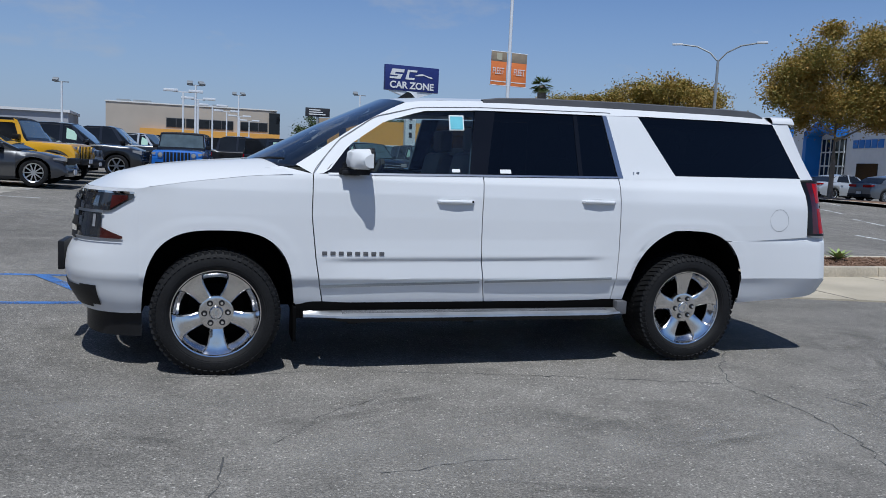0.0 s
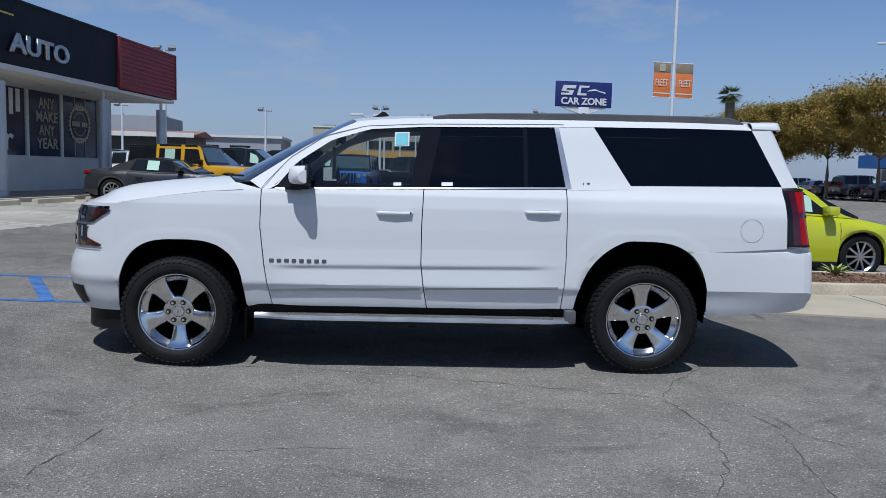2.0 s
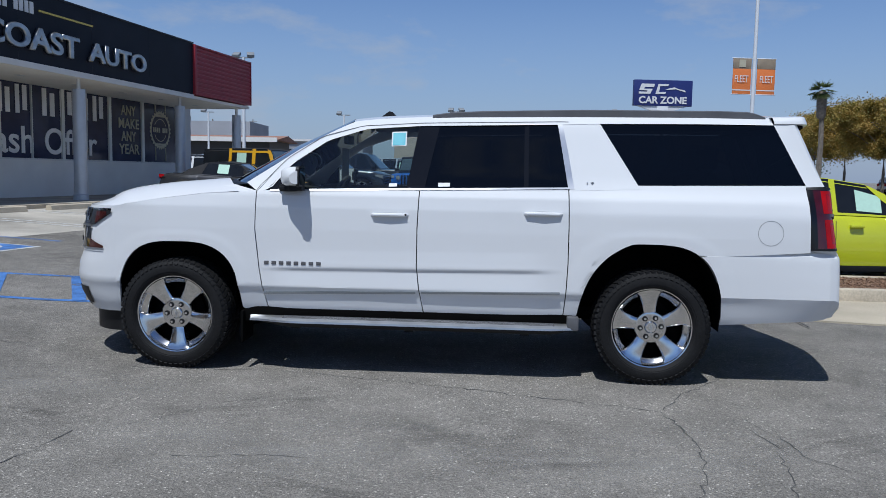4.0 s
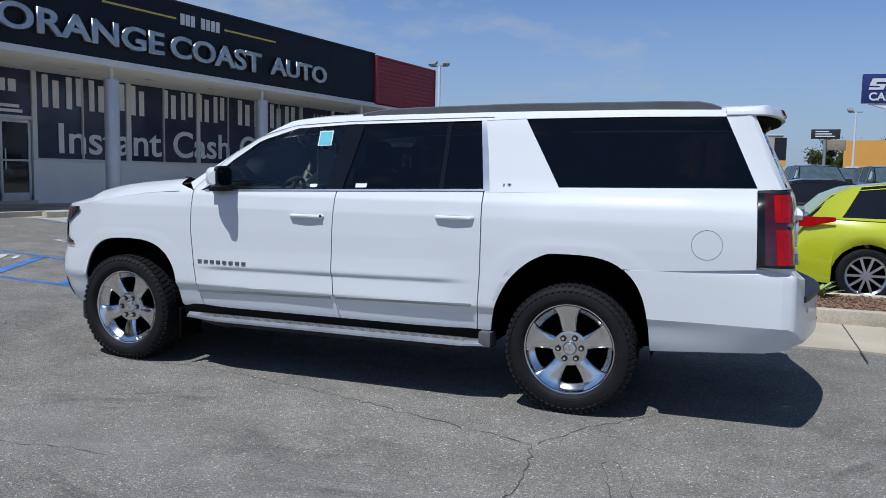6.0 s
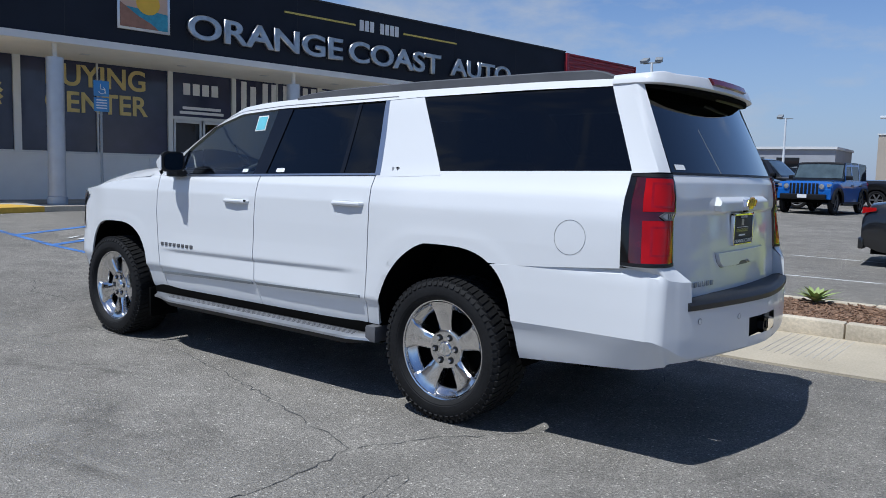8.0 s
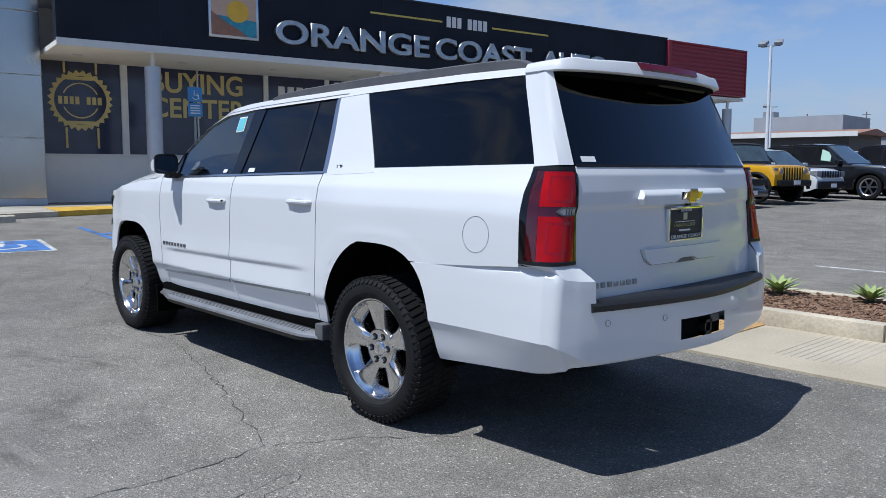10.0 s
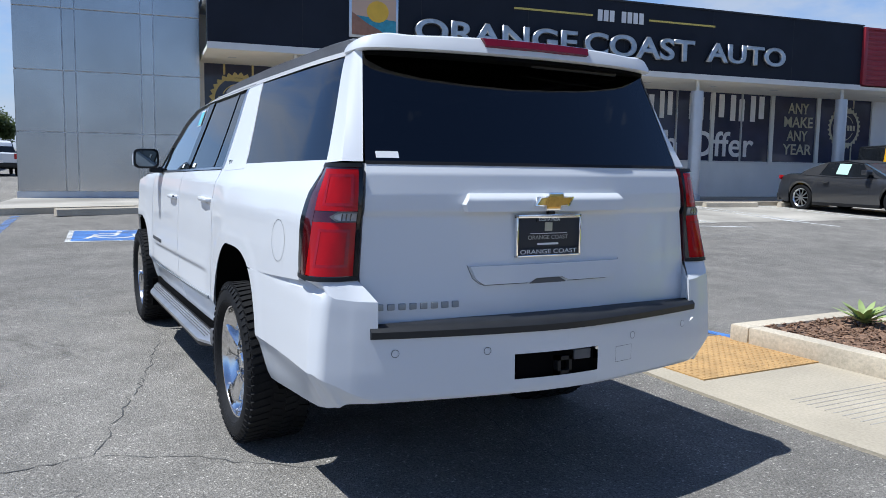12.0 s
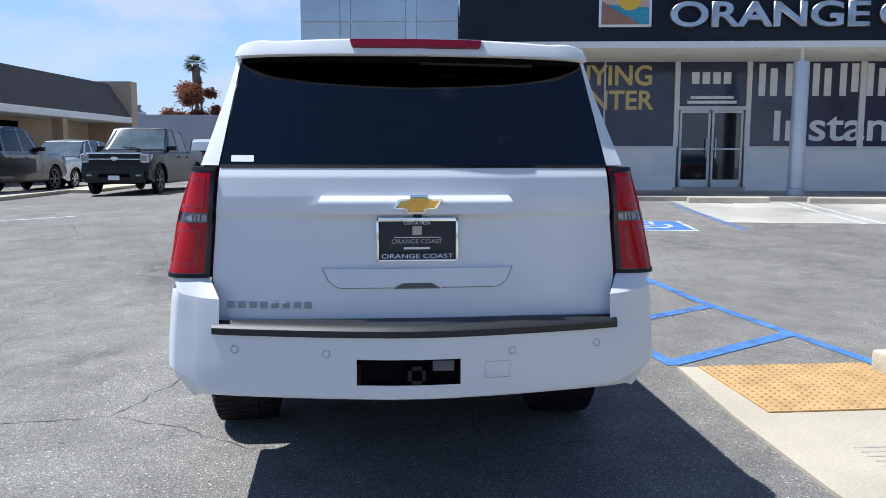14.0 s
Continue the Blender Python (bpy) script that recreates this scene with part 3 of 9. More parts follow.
# black pillars between the panes
panel_pair("window_pillar", lambda: flank([(-0.035, 1.29), (0.09, 1.293)], [(0.035, 1.724), (0.18, 1.731)], [(-0.035, 1.29), (0.035, 1.724)], [(0.09, 1.293), (0.18, 1.731)], 6, 8, -0.004, (0, 0.03, 0)), GLOSSBLACK, "gloss black pillar")
panel_pair("window_divider", lambda: flank([(0.772, 1.31), (0.803, 1.31)], [(0.772, 1.744), (0.803, 1.744)], [(0.772, 1.31), (0.772, 1.744)], [(0.803, 1.31), (0.803, 1.744)], 2, 8, -0.006, (0, 0.02, 0)), GLOSSBLACK)
panel_pair("window_corner_trim", lambda: flank([(-1.01, 1.27), (-0.85, 1.273)], [(-0.87, 1.42), (-0.84, 1.45)], [(-1.01, 1.27), (-0.87, 1.42)], [(-0.85, 1.273), (-0.84, 1.45)], 4, 4, -0.001, (0, 0.03, 0)), GLOSSBLACK)
panel_pair("pillar_trim", lambda: flank([(1.072, 1.312), (1.112, 1.313)], [(1.0, 1.752), (1.032, 1.755)], [(1.072, 1.312), (1.0, 1.752)], [(1.112, 1.313), (1.075, 1.54), (1.032, 1.755)], 4, 10, 0.004, (0, 0.02, 0)), SATIN, "satin silver window trim")
panel_pair("rear_pillar", lambda: flank([(1.085, 1.300), (1.555, 1.318)], [(1.02, 1.758), (1.29, 1.762)], [(1.085, 1.300), (1.02, 1.758)], [(1.555, 1.318), (1.29, 1.762)], 14, 12, 0.0015, IN_L), WHITE)
panel_pair("rear_waist_panel", lambda: flank([(1.52, 1.316), (2.66, 1.346)], [(1.52, 1.342), (2.66, 1.362)], [(1.52, 1.316), (1.52, 1.342)], [(2.66, 1.346), (2.66, 1.362)], 16, 2, 0.0, None), WHITE)


def frame_joint():
    bm = bmesh.new()
    line = [(-1.078, 1.262), (-1.05, 1.31)] + [(x - 0.055 * (1 - ramp(x, -0.6, 0.0)), z + 0.028 + 0.012 * ramp(-x, 0.2, 0.8)) for x, z in TOPLINE[1:6]] + [(1.075, 1.775)]
    q = sample(line, 46)
    cols = []
    for i, (x, z) in enumerate(q):
        d = q[min(i + 1, 46)] - q[max(i - 1, 0)]
        d = d / np.linalg.norm(d)
        cols.append([bm.verts.new(frame_pt(x + o * -d[1], z + o * d[0])) for o in (-0.0028, 0.0028)])
    for a, b in zip(cols, cols[1:]):
        bm.faces.new((a[0], a[1], b[1], b[0]))
    return bm


def frame_pt(x, z):
    """A point on the roof's side frame, 2 mm proud."""
    lx, lz = [p[0] for p in TOPLINE], [p[1] for p in TOPLINE]
    z0 = float(np.interp(x, lx, lz)) if x > -0.99 else 1.27
    ye, ze = roof_edge(x)
    k = min(max((z - z0) / max(ze - z0, 0.01), 0.0), 1.0)
    yl = half_width(max(x, -1.07), z0) + 0.004
    return Vector((x, -(yl + (ye - yl) * k) - 0.007, z))


def roof_edge(x):
    """Where the side frame meets the roof or the windscreen: (y, z)."""
    z = lerp_table(x, (-1.20, -1.02, -0.79, -0.57, -0.43, -0.20, 0.3, 1.01, 2.0, 2.5), (1.30, 1.42, 1.575, 1.70, 1.765, 1.79, 1.812, 1.823, 1.828, 1.822))
    y = lerp_table(x, (-1.20, -1.02, -0.79, -0.43, 0.0, 2.0, 2.5), (0.80, 0.755, 0.70, 0.615, 0.60, 0.60, 0.59))
    return y, z


def frame_patch():
    lower = [side(-1.075, 1.262), side(-0.985, 1.272)] + [side(x, z + 0.006, 0.004) for x, z in TOPLINE[1:]]
    lower = [tuple(v) for v in lower]
    ux = np.linspace(-1.175, 2.47, 40)
    upper = [(x, -roof_edge(x)[0], roof_edge(x)[1]) for x in ux]
    left, right = [lower[0], upper[0]], [lower[-1], upper[-1]]
    bm = coons(bmesh.new(), lower, upper, left, right, 60, 8)
    return bm


panel_pair("roof_side_frame", frame_patch, WHITE)
panel_pair("door_frame_joint", frame_joint, GREYPL)


def roof_z(x, y):
    ye, ze = roof_edge(x)
    k = min(abs(y) / ye, 1.0)
    return ze + 0.045 * (1 - k ** 2.4)


bm = bmesh.new()
grid = []
for x in np.linspace(-0.44, 2.50, 48):
    ye, _ = roof_edge(x)
    xx = [x - 0.07 * (1 - (y / ye) ** 2) * ramp(-x, -0.3, 0.44) for y in np.linspace(-ye, ye, 25)]
    grid.append([bm.verts.new((a, y, roof_z(x, y))) for a, y in zip(xx, np.linspace(-ye, ye, 25))])
for a, b in zip(grid, grid[1:]):
    for i in range(24):
        bm.faces.new((a[i], a[i + 1], b[i + 1], b[i]))
part("roof", bm, WHITE, suv)

# windscreen
wy = np.linspace(-1, 1, 21)
base = [(-1.18 - 0.28 * (1 - t * t), 0.785 * t, 1.305 + 0.03 * (1 - t * t)) for t in wy]
head = [(-0.44 - 0.07 * (1 - t * t), 0.612 * t, 1.768 + 0.042 * (1 - t * t)) for t in wy]
part("windscreen", coons(bmesh.new(), base, head, [base[0], (-0.80, -0.70, 1.562), head[0]], [base[-1], (-0.80, 0.70, 1.562), head[-1]], 20, 12), GLASS, suv, "clear laminated glass")
part("cowl", coons(bmesh.new(), [(-1.40 - 0.16 * (1 - t * t), 0.80 * t, 1.285 + 0.03 * (1 - t * t)) for t in wy], [(x + 0.01, y, z + 0.004) for x, y, z in base], [(-1.40, -0.80, 1.285), (-1.17, -0.785, 1.309)], [(-1.40, 0.80, 1.285), (-1.17, 0.785, 1.309)], 20, 3), BLACK, suv)
for k, sy in enumerate((-0.45, 0.25)):
    part("wiper", tube(bmesh.new(), [(-1.42, sy, 1.338), (-1.33, sy - 0.2, 1.352), (-1.24, sy - 0.26, 1.350)], 0.007), BLACK, suv)


# nose: a shell round the front, by an angle from the flank (0) to the middle (1) and a height
def nose(s, z, out=0.0):
    a = s * math.pi / 2
    fx = lerp_table(z, (0.36, 0.50, 0.62, 0.72, 0.80, 0.92, 1.05, 1.13, 1.17), (-2.50, -2.58, -2.60, -2.585, -2.545, -2.53, -2.51, -2.475, -2.42))
    w = half_width(-2.10, z) + out
    y = -w * max(math.cos(a), 0.0) ** 0.62
    x = -2.09 + (fx - out + 2.09) * math.sin(a) ** 0.95
    return Vector((x, y, z))


def nose_patch(s0, s1, lo, hi, ns, nz, out=0.0, both=True):
    bm = bmesh.new()
    for sgn in ((1, -1) if both else (1,)):
        g = []
        for i in range(ns + 1):
            s = s0 + (s1 - s0) * i / ns
            a, b = (lo(s) if callable(lo) else lo), (hi(s) if callable(hi) else hi)
            col = []
            for j in range(nz + 1):
                q = nose(s, a + (b - a) * j / nz, out)
                col.append(bm.verts.new((q.x, q.y * sgn, q.z)))
            g.append(col)
        for c, d in zip(g, g[1:]):
            for j in range(nz):
                bm.faces.new((c[j], c[j + 1], d[j + 1], d[j]))
    return bm


part("front_bumper", nose_patch(0, 1, 0.375, 0.845, 30, 16), WHITE, suv)
part("nose_panel", nose_patch(0, 1, 0.845, 1.137, 30, 10), WHITE, suv)
part("air_dam", nose_patch(0.0, 1, 0.225, 0.375, 26, 4, -0.03), BLACK, suv, "black plastic air dam")
part("lower_grille", nose_patch(0.42, 1, 0.40, 0.535, 24, 4, 0.006), BLACK, suv)
part("grille", nose_patch(0.62, 1, 0.815, 1.10, 20, 8, 0.012), BLACK, suv)
for zz in (0.86, 0.955, 1.05):
    part("grille_bar", nose_patch(0.60, 1, zz, zz + 0.035, 20, 2, 0.022), CHROME, suv, "chrome grille bar")
for sgn in (1, -1):
    def one(bm):
        return bm if sgn == 1 else mirrored(bm)
    up_lo = lambda s: 1.0 + 0.082 * max(0.0, (0.24 - s) / 0.19)
    lamp = part("headlight", one(nose_patch(0.05, 0.64, up_lo, lambda s: 1.108, 16, 5, 0.010, False)), LAMPDARK, suv, "smoked clear headlight")
    part("headlight_reflector", one(nose_patch(0.36, 0.44, 1.025, 1.085, 5, 3, 0.013, False)), CHROME, lamp)
    part("headlight_trim", one(nose_patch(0.045, 0.64, 1.106, 1.118, 14, 2, 0.013, False)), CHROME, lamp)
    part("marker_lens", one(nose_patch(0.10, 0.24, lambda s: up_lo(s) + 0.012, 1.095, 5, 3, 0.013, False)), AMBER, lamp)
    low = part("lower_headlight", one(nose_patch(0.32, 0.64, 0.835, 0.985, 10, 5, 0.010, False)), LAMPDARK, suv)
    part("lower_headlight_tip", one(nose_patch(0.13, 0.325, lambda s: 0.836, lambda s: 0.850 + 0.05 * (s - 0.13) / 0.19, 6, 3, 0.010, False)), AMBER, low)
    part("daytime_lamp", one(nose_patch(0.375, 0.405, 0.90, 0.975, 3, 3, 0.013, False)), CLEARLENS, low)
    part("headlight_bezel", one(nose_patch(0.30, 0.64, 0.985, 1.002, 8, 2, 0.015, False)), SATIN, lamp)
    part("lower_bezel", one(nose_patch(0.14, 0.64, 0.826, 0.836, 10, 2, 0.013, False)), SATIN, low)
    part("fog_lamp_recess", one(nose_patch(0.33, 0.50, 0.42, 0.545, 8, 4, 0.006, False)), BLACK, suv)
part("front_plate_bracket", boxed(-2.66, -2.62, -0.17, 0.17, 0.55, 0.74, 0.006), BLACK, suv)

# bonnet
bm = bmesh.new()
grid = []
for i in range(25):
    t = i / 24
    row = []
    for k in range(-14, 15):
        f = k / 14
        xf = nose(1 - abs(f) ** 1.25, 1.137).x + 0.01
        xb = -1.20 - 0.285 * (1 - f * f)
        x = xf + (xb - xf) * t
        we = min(half_width(x, 1.2) - 0.01, abs(nose(1 - abs(f) ** 1.25, 1.137).y) if t == 0 else 9) if abs(f) == 1 else half_width(x, 1.2) - 0.01
        wf = half_width(-2.1, 1.137)
        y = f * ((1 - ramp(t, 0, 0.25)) * wf + ramp(t, 0, 0.25) * (half_width(max(x, -2.1), 1.2) - 0.012))
        if t == 0:
            q = nose(1 - abs(f) ** 1.25, 1.137)
            y = math.copysign(abs(q.y), f) if f else 0.0
        edge = lerp_table(x, (-2.5, -2.12, -1.8, -1.45, -1.08), (1.135, 1.137, 1.192, 1.239, 1.266))
        top = lerp_table(x, (-2.5, -2.40, -2.11, -1.79, -1.36), (1.137, 1.19, 1.268, 1.308, 1.345))
        k4 = abs(f)
        z = edge + (top - edge) * (1 - k4 ** 4.5) * ramp(t, -0.10, 0.16)
        z += 0.012 * ramp(k4, 0.45, 0.62) * (1 - ramp(k4, 0.62, 0.9)) * ramp(t, 0.1, 0.4)
        if t == 0:
            z = 1.137
        row.append(bm.verts.new((x, y, z)))
    grid.append(row)
for a, b in zip(grid, grid[1:]):
    for i in range(28):
        bm.faces.new((a[i], a[i + 1], b[i + 1], b[i]))
part("bonnet", bm, WHITE, suv)
# fender tops that join the bonnet to the pillars
panel_pair("fender_cap", lambda: coons(bmesh.new(), [tuple(side(-1.47, 1.235)), tuple(side(-1.075, 1.262))], [(-1.42, -0.79, 1.285), (-1.262, -0.79, 1.302)], [tuple(side(-1.47, 1.235)), (-1.42, -0.79, 1.285)], [tuple(side(-1.075, 1.262)), (-1.262, -0.79, 1.302)], 8, 5), WHITE)

# sills and running boards
for sgn in (1, -1):
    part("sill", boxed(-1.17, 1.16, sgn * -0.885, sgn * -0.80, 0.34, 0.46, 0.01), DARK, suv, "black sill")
    bm = bmesh.new()
    cols = []
    for x in np.linspace(-1.12, 1.15, 41):
        e = ramp(x, -1.12, -0.80) * (1 - 0.8 * ramp(x, 0.95, 1.15))
        yo = 0.90 + 0.09 * (0.25 + 0.75 * e)
        cols.append([bm.verts.new((x, sgn * -yy, zz)) for yy, zz in ((0.84, 0.392), (0.90, 0.390), (yo - 0.02, 0.380), (yo, 0.368), (yo + 0.002, 0.354), (yo - 0.012, 0.354 - 0.026 * e), (0.84, 0.350 - 0.03 * e))])
    plate_bm = bmesh.new()
    top = [[plate_bm.verts.new(q.co + Vector((0, 0, 0.002)) + Vector((0, sgn * -0.001, 0))) for q in c[1:5]] for c in cols]
    for a, b in zip(top, top[1:]):
        for i in range(3):
            plate_bm.faces.new((a[i], a[i + 1], b[i + 1], b[i]))
    for a, b in zip(cols, cols[1:]):
        for i in range(6):
            bm.faces.new((a[i], a[i + 1], b[i + 1], b[i]))
    bm.faces.new(cols[0])
    bm.faces.new(cols[-1][::-1])
    rb = part("running_board", bm, BLACK, suv, "black running board with a brushed metal tread")
    part("tread_plate", plate_bm, BOARD, rb, "brushed silver tread plate")
    for j in range(4):
        part("tread_rib", boxed(-0.88, 1.0, sgn * (-0.905 - 0.016 * j), sgn * (-0.909 - 0.016 * j), 0.376, 0.3945 - 0.0025 * j, 0.001), GREYPL, rb, "dark tread rib")
    for x in (-0.8, 0.0, 0.8):
        part("step_bracket", boxed(x - 0.03, x + 0.03, sgn * -0.9, sgn * -0.6, 0.30, 0.35), BLACK, rb)
    part("end_cap", boxed(1.085, 1.165, sgn * -0.945, sgn * -0.82, 0.350, 0.445, 0.012), GREYPL, rb)
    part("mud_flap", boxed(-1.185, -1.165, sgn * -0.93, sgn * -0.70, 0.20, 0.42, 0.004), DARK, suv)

# wheel arch liners and underbody, near-black with their shade put into the colour
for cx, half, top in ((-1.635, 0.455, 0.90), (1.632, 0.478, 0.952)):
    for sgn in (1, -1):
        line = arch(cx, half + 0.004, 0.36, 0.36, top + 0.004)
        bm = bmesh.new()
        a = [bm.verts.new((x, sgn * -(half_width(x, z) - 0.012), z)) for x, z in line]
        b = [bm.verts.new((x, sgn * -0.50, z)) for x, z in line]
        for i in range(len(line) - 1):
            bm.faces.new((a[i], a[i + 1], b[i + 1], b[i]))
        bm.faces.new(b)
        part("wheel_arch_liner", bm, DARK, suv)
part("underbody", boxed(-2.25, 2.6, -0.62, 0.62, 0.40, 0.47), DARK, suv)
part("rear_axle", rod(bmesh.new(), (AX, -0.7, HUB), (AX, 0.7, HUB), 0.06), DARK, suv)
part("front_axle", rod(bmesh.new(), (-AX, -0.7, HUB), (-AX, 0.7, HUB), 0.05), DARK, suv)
part("exhaust_pipe", tube(bmesh.new(), [(1.0, 0.45, 0.36), (2.1, 0.55, 0.40), (2.45, 0.6, 0.44)], 0.035), GREYPL, suv)
part("spare_wheel", lathe(bmesh.new(), [(0.0, 0.44), (0.34, 0.44), (0.37, 0.46), (0.37, 0.54), (0.0, 0.54)], 28, Matrix.Translation((2.38, 0, 0.0))), RUBBER, suv)


# wheels
def wheel_at(parent, x, sgn, spin):
    """One wheel: knobbly tyre, five-spoke polished rim, hub cap and six nuts. Local z points out of the car."""
    w = new("wheel")
    w.parent = parent
    w.matrix_basis = Matrix.Translation((x, sgn * -0.813, HUB)) @ pose(0, 0, 0, 90 if sgn == 1 else -90, 0, 0) @ pose(0, 0, 0, 0, 0, spin)
    R = HUB
    bm = lathe(bmesh.new(), [(0.258, -0.125), (0.270, -0.135), (0.32, -0.142), (0.365, -0.134), (0.378, -0.12), (0.384, 0), (0.382, 0.130), (0.370, 0.146), (0.345, 0.158), (0.318, 0.162), (0.300, 0.160), (0.297, 0.157), (0.292, 0.157), (0.288, 0.154), (0.276, 0.141), (0.268, 0.128)], 72)
    part("tyre", bm, RUBBER, w, "black knobbly all-terrain tyre")
    bm = bmesh.new()
    n = 60
    for k in range(n):
        a = k * math.tau / n
        for h0, h1, sh, r0 in ((-0.128, -0.075, 0.0, 0.3735), (-0.066, -0.012, 0.5, 0.3775), (-0.004, 0.048, 0.0, 0.3775), (0.056, 0.145, 0.5, 0.3775)):
            m = pose(0, 0, 0, 0, 0, math.degrees(a + sh * math.tau / n)) @ Matrix.Translation((r0, 0, (h0 + h1) / 2))
            bmesh.ops.create_cube(bm, size=1, matrix=m @ pose(0, 0, 0, 14 if sh else -14) @ Matrix.Diagonal((0.020, 0.027, h1 - h0, 1)))
        m = pose(0, 0, 0, 0, 0, math.degrees(a)) @ Matrix.Translation((0.361, 0, 0.151))
        bmesh.ops.create_cube(bm, size=1, matrix=m @ pose(0, 0, 0, 0, 38, 0) @ Matrix.Diagonal((0.026, 0.020, 0.008, 1)))
    tagged(part("tread", bm, RUBBER, w), kind="stuff")
    rim = part("rim", lathe(bmesh.new(), [(0.255, -0.12), (0.235, -0.10), (0.222, 0.0), (0.214, 0.055), (0.216, 0.070), (0.222, 0.080), (0.246, 0.098), (0.256, 0.110), (0.259, 0.122), (0.264, 0.131), (0.270, 0.133), (0.274, 0.127), (0.272, 0.11)], 72), POLISH, w, "polished five-spoke alloy rim")
    part("brake_disc", lathe(bmesh.new(), [(0.0, 0.0), (0.17, 0.0), (0.17, -0.03), (0.235, -0.03), (0.236, -0.06)], 40), DARK, w)
    ang = lambda r, a: (r * math.cos(a), r * math.sin(a))
    for k in range(5):
        bm = bmesh.new()
        # cross-sections along the spoke: radius, half width, face height
        secs = ((0.080, 0.040, 0.088), (0.104, 0.036, 0.094), (0.13, 0.038, 0.099), (0.16, 0.044, 0.104), (0.19, 0.050, 0.108), (0.213, 0.056, 0.111), (0.232, 0.064, 0.115), (0.246, 0.075, 0.120), (0.259, 0.086, 0.126))
        rows_ = []
        for r, hw, h in secs:
            rows_.append([bm.verts.new((math.sqrt(max(r * r - y * y, 0.0)) if r > 0.2 else r, y, z)) for y, z in ((-hw - 0.014, h - 0.062), (-hw - 0.005, h - 0.010), (-hw + 0.003, h - 0.002), (-hw * 0.5, h + 0.0015), (0, h + 0.002), (hw * 0.5, h + 0.0015), (hw - 0.003, h - 0.002), (hw + 0.005, h - 0.010), (hw + 0.014, h - 0.062))])
        for a, b in zip(rows_, rows_[1:]):
            for i in range(8):
                bm.faces.new((a[i], a[i + 1], b[i + 1], b[i]))
        bmesh.ops.rotate(bm, verts=bm.verts, matrix=Matrix.Rotation(k * math.tau / 5, 3, "Z"))
        part("spoke", bm, POLISH, rim)
    part("hub_face", lathe(bmesh.new(), [(0.040, 0.094), (0.052, 0.0945), (0.092, 0.0975), (0.104, 0.0945), (0.110, 0.086), (0.114, 0.045)], 40), POLISH, rim)
    part("hub_cap", lathe(bmesh.new(), [(0.0, 0.106), (0.034, 0.105), (0.040, 0.100), (0.043, 0.094)], 30), CHROME, rim, "chrome centre cap")
    part("cap_emblem", prism(bmesh.new(), [(-0.022, -0.004), (-0.008, -0.004), (-0.008, -0.010), (0.008, -0.010), (0.008, -0.004), (0.022, -0.004), (0.022, 0.004), (0.008, 0.004), (0.008, 0.010), (-0.008, 0.010), (-0.008, 0.004), (-0.022, 0.004)], 0.105, 0.1075), SATIN, rim)
    for k in range(6):
        a = (k + 0.5) * math.tau / 6
        part("lug_nut", rod(rod(bmesh.new(), (*ang(0.070, a), 0.088), (*ang(0.070, a), 0.090), 0.012, 0.012, 14), (*ang(0.070, a), 0.088), (*ang(0.070, a), 0.112), 0.0125, 0.0095, 6), CHROME, rim)
        # flat black ring painted for the shade in the nut's recess
        part("lug_shade_ring", lathe(bmesh.new(), [(0.009, 0.0995), (0.0185, 0.0995)], 16, Matrix.Translation((*ang(0.070, a), 0))), BLACK, rim)
    return w


for sgn, sp in ((1, (-88, 95)), (-1, (30, 10))):
    wheel_at(suv, -AX, sgn, sp[0])
    wheel_at(suv, AX, sgn, sp[1])

